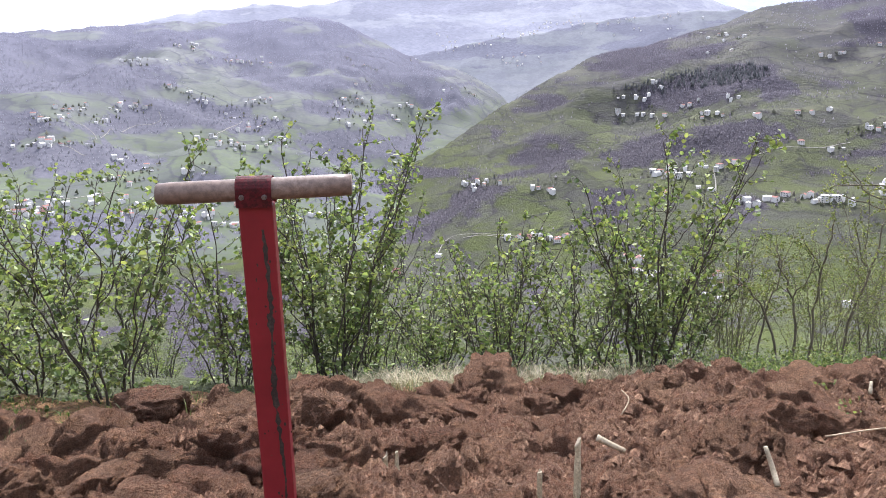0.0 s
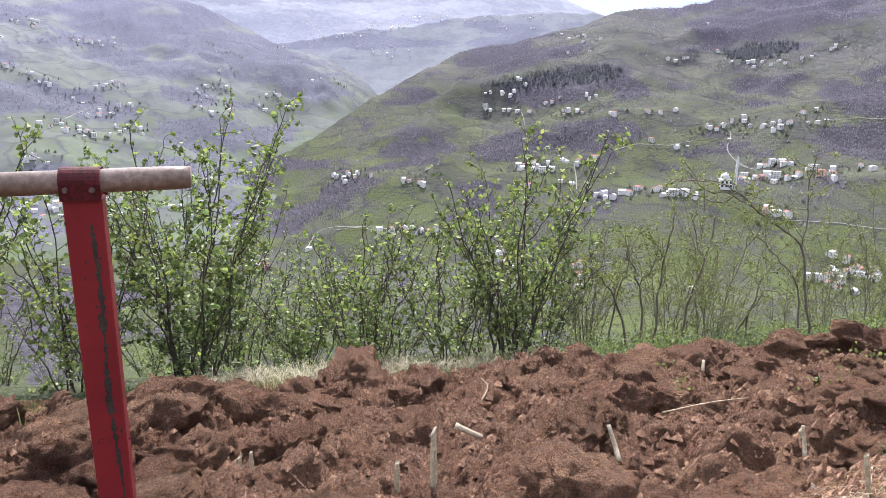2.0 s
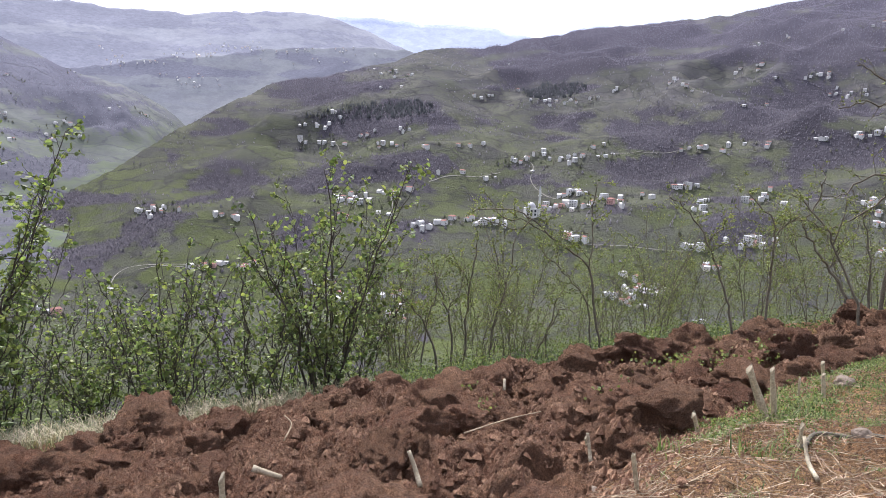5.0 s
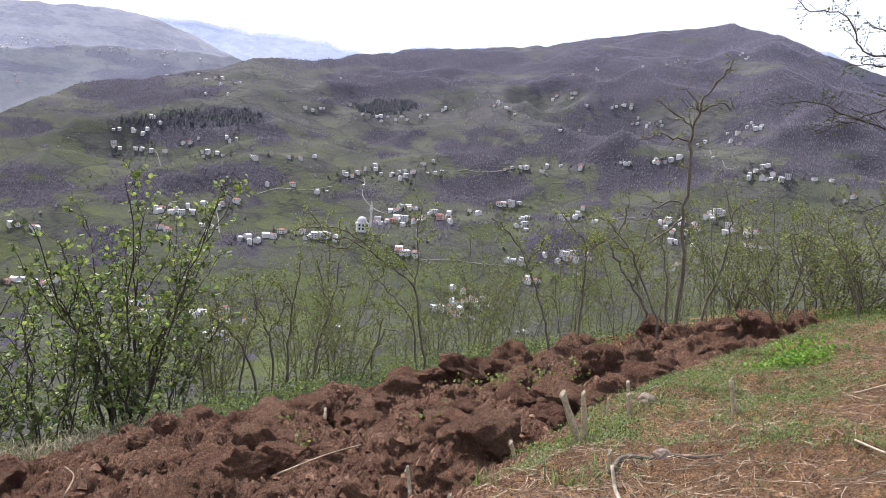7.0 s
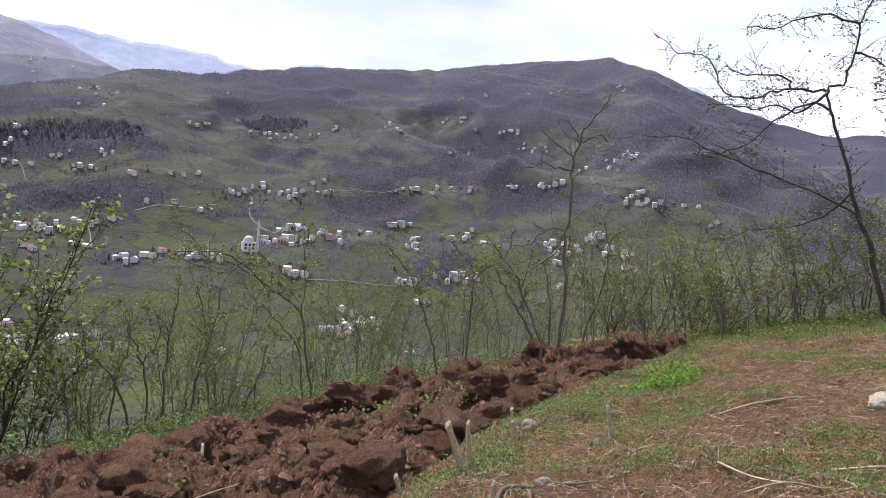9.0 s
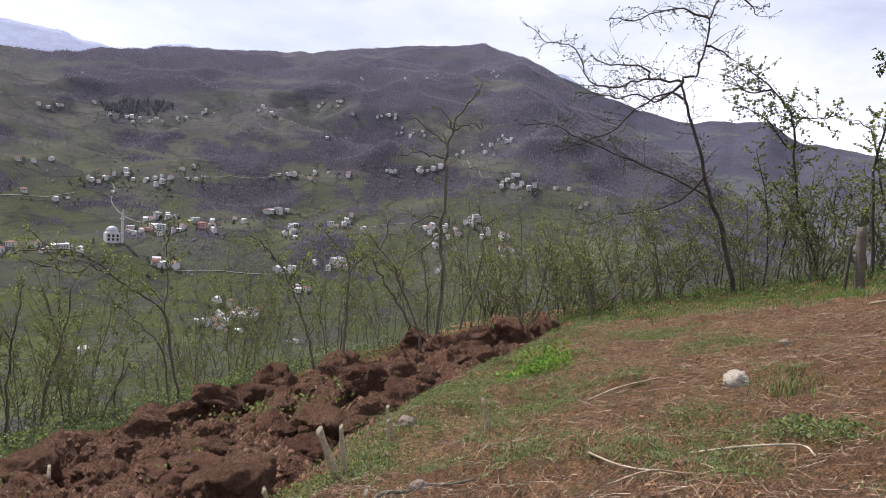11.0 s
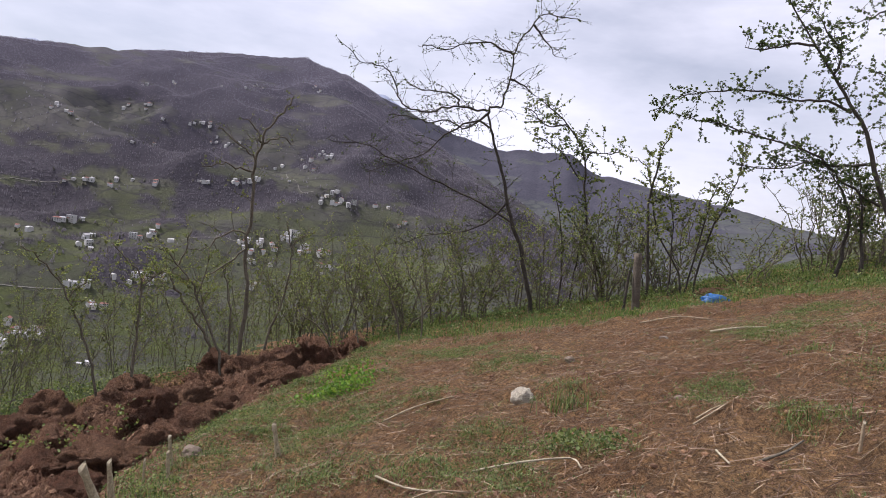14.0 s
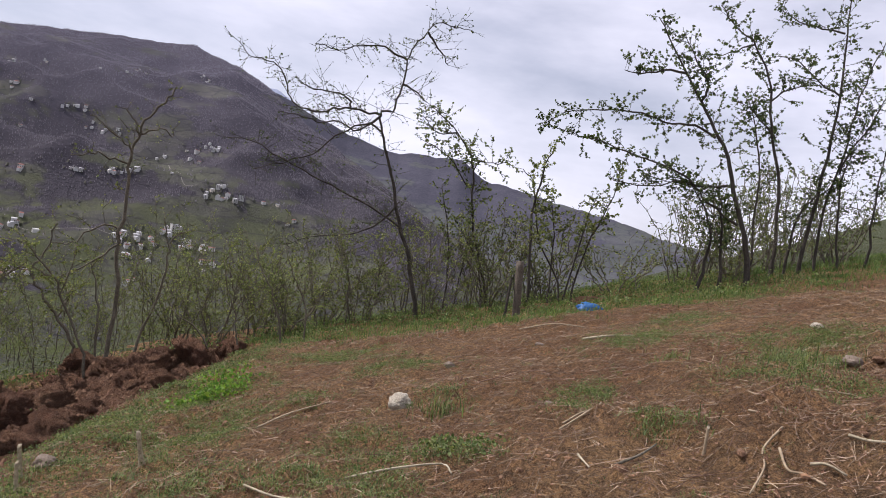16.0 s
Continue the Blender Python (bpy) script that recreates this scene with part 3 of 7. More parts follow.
xs = np.concatenate([np.arange(-6.2, -2.6, 0.03), np.arange(-2.6, 4.4, 0.0145), np.arange(4.4, 9.65, 0.021)])
ys = np.concatenate([np.arange(1.2, 3.8, 0.0145), np.arange(3.8, 6.4, 0.025)])
SX, SY = np.meshgrid(xs, ys)
SZ, SM = soil_top(SX, SY)
nx, ny = len(xs), len(ys)
ii, jj = np.meshgrid(np.arange(ny - 1), np.arange(nx - 1), indexing="ij")
qq = (ii * nx + jj).ravel()
soil_faces = np.stack([qq, qq + 1, qq + nx + 1, qq + nx], 1)
keep = (SM.ravel()[soil_faces] > 0.02).any(1)
soil_faces = soil_faces[keep]
used, inv = np.unique(soil_faces, return_inverse=True)
soil_verts = np.stack([SX.ravel(), SY.ravel(), SZ.ravel()], 1)[used]
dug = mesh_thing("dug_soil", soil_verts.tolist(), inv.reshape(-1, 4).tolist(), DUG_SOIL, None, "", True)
tagged(dug, "freshly dug heavy red-brown soil in rough clods", "soil", kind="structure")


def soil_z(x, y):
    """Height of the dug soil's surface, from its own grid."""
    i, j = min(int(np.searchsorted(ys, y)), ny - 1), min(int(np.searchsorted(xs, x)), nx - 1)
    return float(SZ[i, j])


def clod_mesh(seed, fine=4):
    bm = bmesh.new()
    bmesh.ops.create_icosphere(bm, subdivisions=fine, radius=1.0)
    rnd = random.Random(seed)
    off = Vector((rnd.uniform(0, 50), rnd.uniform(0, 50), rnd.uniform(0, 50)))
    cuts = []
    for _ in range(7):
        d = Vector((rnd.gauss(0, 1), rnd.gauss(0, 1), rnd.gauss(0, 1))).normalized()
        cuts.append((d, rnd.uniform(0.58, 0.92)))
    for v in bm.verts:
        p = v.co.copy()
        for d, k in cuts:
            e = p.dot(d)
            if e > k:
                p -= d * (e - k) * 0.92
        s = 1 + 0.30 * noise.noise(p * 1.3 + off) + 0.20 * noise.noise(p * 2.9 + off) - 0.30 * (noise.turbulence(p * 3.1 + off, 3, True) - 0.3) + 0.15 * noise.noise(p * 8 + off) + 0.13 * noise.noise(p * 17 + off) + 0.07 * noise.noise(p * 33 + off)
        v.co = p * s
        v.co.z *= 0.72
    me = bpy.data.meshes.new("clod")
    bm.to_mesh(me)
    bm.free()
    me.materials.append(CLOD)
    me.polygons.foreach_set("use_smooth", [True] * len(me.polygons))
    return me


CLOD_MESHES = [clod_mesh(100 + k) for k in range(8)]
BIG_CLODS = [clod_mesh(120 + k, 5) for k in range(7)]
# where sticks and cut shoots stand clear of the clods
SHOWN = [(1.43, 2.82), (0.79, 3.14), (2.52, 2.90), (2.97, 4.58), (0.54, 2.50), (0.37, 2.54), (-0.26, 2.69), (3.27, 2.36), (1.10, 4.0), (2.3, 3.4)]
rnd = random.Random(7)
made = 0
while made < 290:
    x, y = rnd.uniform(-4.8, 9.3), rnd.uniform(1.5, 6.1)
    lo, hi = soil_edges(x)
    edge = min(y - lo, hi - y)
    if edge < 0.08 or any((x - p * q) ** 2 + (y - w * q) ** 2 < 0.27 ** 2 for p, w in SHOWN for q in (1.0, 0.93, 0.86)):
        continue
    size = rnd.choice((0.09, 0.12, 0.14, 0.17, 0.20, 0.25, 0.30)) * rnd.uniform(0.85, 1.15)
    if x > 1.5:
        size = min(size, 0.19 if y < 3.4 else 0.24)
    if hi - y < 0.7:
        size *= 1.15
    z = soil_z(x, y)
    pool = BIG_CLODS if size > 0.24 and y < 4.0 and -2 < x < 4 else CLOD_MESHES
    c = new("clod", pool[rnd.randrange(len(pool))])
    c.parent = dug
    c.matrix_basis = pose(x, y, z + 0.02 * size, rnd.uniform(-30, 30), rnd.uniform(-30, 30), rnd.uniform(0, 360)) @ Matrix.Diagonal((size, size * rnd.uniform(0.75, 1.1), size * rnd.uniform(0.8, 1.15), 1))
    made += 1


# crumbs of soil lying between the clods, and torn roots
def scatter_crumbs(count, seed, on_path=False):
    bv = np.array([(1, 0.2, -0.4), (-0.2, 1, -0.4), (-1, -0.2, -0.4), (0.2, -1, -0.4), (0.15, 0.1, 0.8)])
    bf = np.array([(0, 1, 4), (1, 2, 4), (2, 3, 4), (3, 0, 4)])
    rs = np.random.RandomState(seed)
    if on_path:
        a, r = np.radians(rs.uniform(28, 122, count)), 2.2 + 6.5 * rs.uniform(0, 1, count) ** 1.6
        X, Y = r * np.sin(a), r * np.cos(a)
        bare = (Y < soil_edges(X)[0] - 0.02) & (fbm(X / 0.5, Y / 0.5, 3, 37) > 0.44)
        X, Y = X[bare], Y[bare]
        Z = path_top(X, Y)
        count = len(X)
        S = 0.0025 + 0.011 * rs.uniform(0, 1, count) ** 4
    else:
        X = np.where(rs.uniform(0, 1, count) < 0.7, rs.uniform(-2.6, 4.4, count), rs.uniform(-4.5, 9.4, count))
        lo, hi = soil_edges(X)
        Y = lo - 0.15 + rs.uniform(0, 1, count) ** 1.5 * (hi - lo + 0.25)
        Z = np.maximum(soil_top(X, Y)[0], near_height(X, Y))
        S = 0.005 + 0.026 * rs.uniform(0, 1, count) ** 3
    V = bv[None] * (1 + 0.45 * rs.normal(size=(count, len(bv), 1)).clip(-1, 1)) * S[:, None, None] * rs.uniform(0.7, 1.2, (count, 1, 3))
    V = V + np.stack([X, Y, Z], 1)[:, None]
    F = bf[None] + (np.arange(count) * len(bv))[:, None, None]
    return V.reshape(-1, 3).tolist(), F.reshape(-1, 3).tolist()


cv, cf = scatter_crumbs(52000, 12)
tagged(mesh_thing("soil_crumbs", cv, cf, CRUMB), "loose red-brown crumbs of soil", "soil", kind="stuff")


# the trodden soil beside the digging, in small lumps
def path_top(x, y):
    k = in_path(x, y)
    rough = np.clip(3.0 * (fbm(x / 0.6, y / 0.6, 3, 33) - 0.33), 0.3, 1.0)
    wx, wy = x + 0.05 * (fbm(x / 0.06, y / 0.06, 2, 34) - 0.5), y + 0.05 * (fbm(x / 0.06, y / 0.06, 2, 35) - 0.5)
    h = 0.055 * domes(wx, wy, 0.20, 71) + 0.036 * domes(wx, wy, 0.095, 72) + 0.018 * domes(wx, wy, 0.05, 73) + 0.026 * (fbm(x / 0.03, y / 0.03, 3, 36, 0.7) - 0.5)
    return near_height(x, y) - 0.03 + k * (0.042 + rough * h)


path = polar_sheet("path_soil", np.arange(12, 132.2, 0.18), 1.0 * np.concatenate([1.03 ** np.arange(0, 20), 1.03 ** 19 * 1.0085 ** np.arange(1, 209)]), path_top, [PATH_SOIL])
tagged(path, "trodden crumbly red-brown soil beside the digging", "soil", kind="structure")

cv, cf = scatter_crumbs(60000, 13, True)
tagged(mesh_thing("path_crumbs", cv, cf, CRUMB), "small loose crumbs of soil on trodden ground", "soil", kind="stuff")

SMALL_CLODS = [clod_mesh(140 + k, 3) for k in range(3)]
for me in SMALL_CLODS:
    me.materials[0] = CRUMB
rnd = random.Random(8)
made = 0
while made < 75:
    a, r = radians(rnd.uniform(35, 118)), 2.4 + 5.5 * rnd.random() ** 1.5
    x, y = r * math.sin(a), r * math.cos(a)
    if y > soil_edges(x)[0] - 0.05:
        continue
    size = 0.010 + 0.026 * rnd.random() ** 3
    c = new("clod", SMALL_CLODS[rnd.randrange(3)])
    c.parent = path
    c.matrix_basis = pose(x, y, float(path_top(np.array([x]), np.array([y]))[0]) + 0.25 * size, 0, 0, rnd.uniform(0, 360)) @ Matrix.Diagonal((size, size * rnd.uniform(0.7, 1.1), size * 0.9, 1))
    made += 1

# ---- shrubs and trees ----
GRID = 0.03
GX, GY = np.arange(-9, 19, GRID), np.arange(-10, 15, GRID)
GZ = near_height(*np.meshgrid(GX, GY))
_i, _j = np.nonzero((GX > 0.3) & (GX < 10.6))[0], np.nonzero((GY > -7) & (GY < 3.6))[0]
_px, _py = np.meshgrid(GX[_i], GY[_j])
GZ[_j[0]:_j[-1] + 1, _i[0]:_i[-1] + 1] = np.maximum(near_height(_px, _py), path_top(_px, _py))


def ground_at(x, y):
    x, y = float(x), float(y)
    if -9 < x < 18.9 and -10 < y < 14.9:
        u, v = (x + 9) / GRID, (y + 10) / GRID
        i, j = int(v), int(u)
        u, v = u - j, v - i
        return float((GZ[i, j] * (1 - u) + GZ[i, j + 1] * u) * (1 - v) + (GZ[i + 1, j] * (1 - u) + GZ[i + 1, j + 1] * u) * v)
    return float(near_height(np.array([x]), np.array([y]))[0])


def smooth_line(pts, per=3):
    """A line through the points, rounded between them."""
    p = [Vector(q) for q in pts]
    p = [2 * p[0] - p[1]] + p + [2 * p[-1] - p[-2]]
    out = []
    for i in range(1, len(p) - 2):
        for k in range(per):
            t = k / per
            out.append(0.5 * (2 * p[i] + (p[i + 1] - p[i - 1]) * t + (2 * p[i - 1] - 5 * p[i] + 4 * p[i + 1] - p[i + 2]) * t * t
                              + (3 * p[i] - p[i - 1] - 3 * p[i + 1] + p[i + 2]) * t ** 3))
    out.append(p[-2])
    return out


def tube(verts, faces, pts, r0, r1, sides):
    base = len(verts)
    n = len(pts)
    for i, p in enumerate(pts):
        t = (pts[min(i + 1, n - 1)] - pts[max(i - 1, 0)]).normalized()
        u = t.cross(Vector((0.31, 0.95, 0.02)))
        u = u.normalized() if u.length > 1e-4 else Vector((1, 0, 0))
        w = t.cross(u)
        r = r0 + (r1 - r0) * (i / (n - 1)) ** 0.8
        for k in range(sides):
            a = 2 * math.pi * k / sides
            verts.append(p + (u * math.cos(a) + w * math.sin(a)) * r)
    for i in range(n - 1):
        for k in range(sides):
            a, b = base + i * sides + k, base + i * sides + (k + 1) % sides
            faces.append((a, b, b + sides, a + sides))
    faces.append(tuple(base + (n - 1) * sides + k for k in range(sides)))


def leaf_arrays(pos, axis, size, seed, small=False):
    """Folded ovate leaves as vertices and faces; small ones are a folded kite."""
    rs = np.random.RandomState(seed)
    P, D, S = np.array(pos), np.array(axis), np.array(size)[:, None]
    D = D / np.linalg.norm(D, axis=1, keepdims=True)
    q = rs.normal(size=D.shape)
    W = np.cross(D, q)
    W /= np.linalg.norm(W, axis=1, keepdims=True) + 1e-9
    N = np.cross(W, D)
    out = []
    cup = rs.uniform(0.05, 0.3, (len(P), 1))
    if small:
        for u, v, h in ((0, 0, 0), (0.45, 0.46, 1), (1.0, 0, -0.6), (0.45, -0.46, 1)):
            out.append(P + S * (D * u + W * v + N * (h * cup)))
        b = np.arange(len(P))[:, None] * 4
        return np.stack(out, 1).reshape(-1, 3), np.concatenate([b + np.array([[0, 2, 1]]), b + np.array([[0, 3, 2]])], 0)
    for u, v, h in ((0, 0, 0), (0.30, 0.44, 1), (0.74, 0.34, 0.8), (1.0, 0, -0.6), (0.74, -0.34, 0.8), (0.30, -0.44, 1)):
        out.append(P + S * (D * u + W * v + N * (h * cup)))
    V = np.stack(out, 1).reshape(-1, 3)
    b = np.arange(len(P))[:, None] * 6
    F = np.concatenate([b + np.array([[0, 3, 2, 1]]), b + np.array([[0, 5, 4, 3]])], 0)
    return V, F


class Plant:
    def __init__(self, name, label, category, base, bark, leaf, seed, group="", small=True):
        self.small = small
        self.root = tagged(new(name), label, category, group)
        self.base = Vector(base)
        self.root.location = self.base
        self.bark, self.leaf, self.rnd, self.seed = bark, leaf, random.Random(seed), seed
        self.tv, self.tf, self.lp, self.la, self.ls, self.wood = [], [], [], [], [], []

    def limb(self, pts, r0, r1, name="branch", per_m=7.0, twig=0.35, start=0.25, leaf=0.045, leaves=1.0, forks=1, upward=0.25, wobble=0.01, sides=5, onto=None):
        rnd = self.rnd
        line = smooth_line([Vector(p) - self.base for p in pts])
        line = [p + Vector((rnd.gauss(0, wobble), rnd.gauss(0, wobble), rnd.gauss(0, wobble))) if 0 < i < len(line) - 1 else p for i, p in enumerate(line)]
        v, f = [], []
        tube(v, f, line, r0, r1, sides)
        if onto is not None:
            k = len(onto[0])
            onto[0].extend(v)
            onto[1].extend([tuple(i + k for i in q) for q in f])
        else:
            self.wood.append((name, v, f))
        seg = [(a, b, (b - a).length) for a, b in zip(line, line[1:])]
        total = sum(s[2] for s in seg)
        run, want = 0.0, total * start
        for a, b, ln in seg:
            while want < run + ln:
                t = (want - run) / max(ln, 1e-6)
                self.twig(a.lerp(b, t), (b - a).normalized(), twig * rnd.uniform(0.4, 1.3) * (1.15 - 0.5 * want / total), leaf, leaves, forks, upward, 0.0045)
                want += rnd.uniform(0.4, 1.6) / per_m
            run += ln
        self.twig(line[-1], seg[-1][0].lerp(seg[-1][1], 1) - seg[-1][0], twig * 0.7, leaf, leaves, forks, upward, 0.004)
        return line

    def twig(self, p, along, length, leaf, leaves, forks, upward, r):
        rnd = self.rnd
        d = along.normalized() * rnd.uniform(0.1, 0.8) + Vector((rnd.gauss(0, 0.7), rnd.gauss(0, 0.7), rnd.gauss(0, 0.45) + upward))
        d.normalize()
        pts = [p]
        n = 2 if forks else 1
        for k in range(n):
            d = (d + Vector((rnd.gauss(0, 0.22), rnd.gauss(0, 0.22), rnd.gauss(0, 0.22) + 0.03))).normalized()
            pts.append(pts[-1] + d * length / n)
        tube(self.tv, self.tf, pts, r, 0.0014, 3)
        gap = 0.055 / max(leaves, 0.05)
        s = rnd.uniform(0, gap) + 0.25 * length
        while s < length * 1.02:
            k = min(int(s / length * n), n - 1)
            q = pts[k].lerp(pts[k + 1], min(s / length * n - k, 1))
            for _ in range(rnd.choice((1, 1, 2))):
                ax = (pts[k + 1] - pts[k]).normalized() * 0.4 + Vector((rnd.gauss(0, 0.7), rnd.gauss(0, 0.7), rnd.gauss(-0.25, 0.45)))
                self.lp.append(tuple(q))
                self.la.append(tuple(ax))
                self.ls.append(leaf * rnd.uniform(0.5, 1.25))
            s += gap * rnd.uniform(0.5, 1.5)
        if forks > 0 and length > 0.12:
            for _ in range(rnd.choice((1, 1, 2))):
                k = rnd.randrange(1, n) if n > 1 else 0
                self.twig(pts[k], pts[k + 1] - pts[k], length * rnd.uniform(0.35, 0.7), leaf, leaves, forks - 1, upward, r * 0.7)

    def done(self):
        for name, v, f in self.wood:
            mesh_thing(name, v, f, self.bark, self.root, "", True)
        if self.tf:
            tagged(mesh_thing("brushwood", self.tv, self.tf, self.bark, self.root), kind="stuff")
        if self.lp:
            V, F = leaf_arrays(self.lp, self.la, self.ls, self.seed, self.small)
            tagged(mesh_thing("leaves", V.tolist(), F.tolist(), self.leaf, self.root), kind="stuff")
        return self.root


def to_ground(pts):
    """Carry a trunk's foot down into the ground."""
    p = [tuple(q) for q in pts]
    g = ground_at(p[0][0], p[0][1]) - 0.12
    if p[0][2] > g + 0.02:
        p = [(p[0][0] + 0.3 * (p[0][0] - p[1][0]), p[0][1] + 0.3 * (p[0][1] - p[1][1]), g)] + p
    return p


HEDGE = "bushes along the dug strip"


def hazel_bush(base, tall, stems, spread, seed, label, leaf_mat, bark, leaf=0.055, leaves=1.0, per_m=7.0, twig=0.38, group="", r0=0.016, tilt=(0, 0), name="hazel_bush", forks=1, side=(1, 2, 3), start=0.06):
    bx, by = base
    bz = ground_at(bx, by) - 0.05
    b = Plant(name, label, "bush", (bx, by, bz), bark, leaf_mat, seed, group, group != HEDGE)
    rnd = random.Random(seed * 13 + 5)
    for k in range(stems):
        a = 2 * math.pi * (k + rnd.uniform(-0.35, 0.35)) / stems
        h = tall * (rnd.uniform(0.62, 1.0) if k else 1.0)
        out = spread * rnd.uniform(0.35, 1.0)
        foot = Vector((bx + 0.16 * math.cos(a) * rnd.uniform(0.4, 1.4), by + 0.16 * math.sin(a) * rnd.uniform(0.4, 1.4), bz))
        pts = []
        bend = rnd.uniform(0.9, 1.6)
        for i in range(6):
            t = i / 5
            pts.append(foot + Vector((math.cos(a) * out * t ** bend + tilt[0] * t + rnd.gauss(0, 0.03) * (i > 0), math.sin(a) * out * t ** bend + tilt[1] * t + rnd.gauss(0, 0.03) * (i > 0), h * t)))
        line = b.limb(pts, r0 * rnd.uniform(0.7, 1.15), 0.004, "stem", per_m, twig, start, leaf, leaves, forks)
        trunk = b.wood[-1][1:]
        for _ in range(rnd.choice(side)):
            i = rnd.randrange(len(line) // 7, int(len(line) * 0.75))
            p = line[i] + b.base
            ang = a + rnd.gauss(0, 0.9)
            ln = h * rnd.uniform(0.22, 0.42)
            q = [p + Vector((math.cos(ang) * ln * 0.55 * t ** 0.8, math.sin(ang) * ln * 0.55 * t ** 0.8, ln * 0.85 * t)) for t in (0, 0.35, 0.7, 1.0)]
            b.limb(q, r0 * 0.5, 0.003, "branch", per_m, twig * 0.8, 0.1, leaf, leaves, forks, sides=5, onto=trunk)
    return b.done()


LEAFY = "many-stemmed hazel bush with fresh backlit green leaves"
TALL = "tall many-stemmed hazel bush in fresh green leaf"
LOW_BUSH = "low bushy hazel with fresh green leaves"
hazel_bush((-2.94, 5.78), 2.15, 10, 1.0, 1, LEAFY, HAZEL_LEAF, BARK, 0.055, 0.97, 7.5, 0.34, HEDGE, 0.012)
hazel_bush((-3.95, 6.4), 2.1, 9, 1.1, 2, LEAFY, HAZEL_LEAF, BARK, 0.055, 0.94, 7.5, 0.36, HEDGE, 0.012)
hazel_bush((-4.6, 5.45), 1.8, 8, 1.0, 12, LEAFY, HAZEL_LEAF, BARK, 0.054, 0.90, 7.5, 0.34, HEDGE, 0.011)
hazel_bush((-2.2, 6.9), 2.25, 9, 0.8, 9, LEAFY, HAZEL_LEAF, BARK, 0.055, 0.94, 7.5, 0.34, HEDGE, 0.012)
hazel_bush((-1.24, 7.25), 2.9, 14, 1.1, 3, TALL, HAZEL_LEAF, BARK, 0.057, 1.01, 7.5, 0.36, HEDGE, 0.016, (0.1, 0))
hazel_bush((-0.10, 8.28), 1.55, 12, 0.8, 4, LOW_BUSH, HAZEL_LEAF, BARK, 0.050, 0.83, 8, 0.25, HEDGE, 0.008)
hazel_bush((0.57, 7.25), 1.7, 14, 0.65, 5, LOW_BUSH, HAZEL_LEAF, BARK, 0.050, 0.83, 8, 0.25, HEDGE, 0.009)
hazel_bush((1.48, 7.16), 1.6, 10, 0.65, 6, LOW_BUSH, HAZEL_LEAF, BARK, 0.053, 0.79, 8, 0.26, HEDGE, 0.009)
hazel_bush((2.16, 6.97), 2.5, 13, 0.95, 7, TALL, HAZEL_LEAF, BARK, 0.055, 0.97, 7.5, 0.33, HEDGE, 0.014)
hazel_bush((-5.2, 7.2), 2.2, 9, 1.1, 8, LEAFY, HAZEL_LEAF, BARK, 0.058, 0.72, 7, 0.36, HEDGE, 0.012)
hazel_bush((-1.1, 8.7), 2.3, 9, 0.9, 10, LEAFY, HAZEL_LEAF, BARK, 0.058, 0.72, 7, 0.34, HEDGE, 0.011)
hazel_bush((1.0, 8.3), 1.5, 8, 0.8, 14, LOW_BUSH, HAZEL_LEAF, BARK, 0.053, 0.72, 7.5, 0.3, HEDGE, 0.009)
hazel_bush((2.9, 8.2), 1.6, 8, 0.7, 11, LOW_BUSH, HAZEL_LEAF, BARK, 0.053, 0.72, 7.5, 0.3, HEDGE, 0.009)


def trained(name, label, limbs, bark, leaf_mat, seed, r_main, leaf, leaves, per_m, twig, group="", forks=1, first=0.45, up=0.0):
    """A tree or shrub whose trunk and main limbs follow given lines."""
    limbs = [[(x, y, z + up) for x, y, z in pts] for pts in limbs]
    limbs = [to_ground(limbs[0])] + limbs[1:]
    x, y, z = limbs[0][0]
    t = Plant(name, label, "tree", (x, y, z), bark, leaf_mat, seed, group)
    for i, pts in enumerate(limbs):
        foot = i > 0 and abs(pts[0][2] - ground_at(pts[0][0], pts[0][1])) < 0.6
        if foot:
            pts = to_ground(pts)
        r0 = r_main if i == 0 else (0.75 * r_main if foot else 0.45 * r_main)
        t.limb(pts, r0, 0.006 if i else 0.35 * r_main if len(limbs) > 8 else 0.007, "trunk" if i == 0 else ("stem" if foot else "branch"),
               per_m, twig, first if (i == 0 or foot) else 0.08, leaf, leaves, forks, 0.12, 0.012, 7 if i == 0 else 5)
    return t.done()


limbs_pole = []
limbs_pole.append([(8.20, 4.94, -1.23), (8.22, 4.91, -0.50), (8.20, 4.94, 0.06), (8.19, 4.96, 0.48), (8.19, 4.96, 0.90), (8.18, 4.97, 1.24), (8.19, 4.96, 1.46), (8.21, 4.93, 1.67), (8.26, 4.86, 1.89), (8.32, 4.75, 2.09), (8.37, 4.67, 2.27)])
limbs_pole.append([(8.21, 4.93, 1.67), (8.17, 4.99, 1.80), (8.13, 5.05, 1.89), (8.09, 5.12, 1.92)])
limbs_pole.append([(8.19, 4.96, 1.42), (8.11, 5.08, 1.57), (8.02, 5.21, 1.68), (7.95, 5.31, 1.75), (7.91, 5.37, 1.77)])
limbs_pole.append([(8.18, 4.97, 1.31), (8.09, 5.11, 1.32), (8.00, 5.25, 1.35), (7.91, 5.38, 1.31), (7.83, 5.48, 1.28)])
limbs_pole.append([(8.19, 4.97, 0.51), (8.09, 5.12, 0.56), (7.98, 5.27, 0.40), (7.92, 5.36, 0.28), (7.80, 5.51, 0.26)])
limbs_pole.append([(8.21, 4.93, 1.66), (8.28, 4.81, 1.73), (8.35, 4.70, 1.76), (8.41, 4.61, 1.72)])
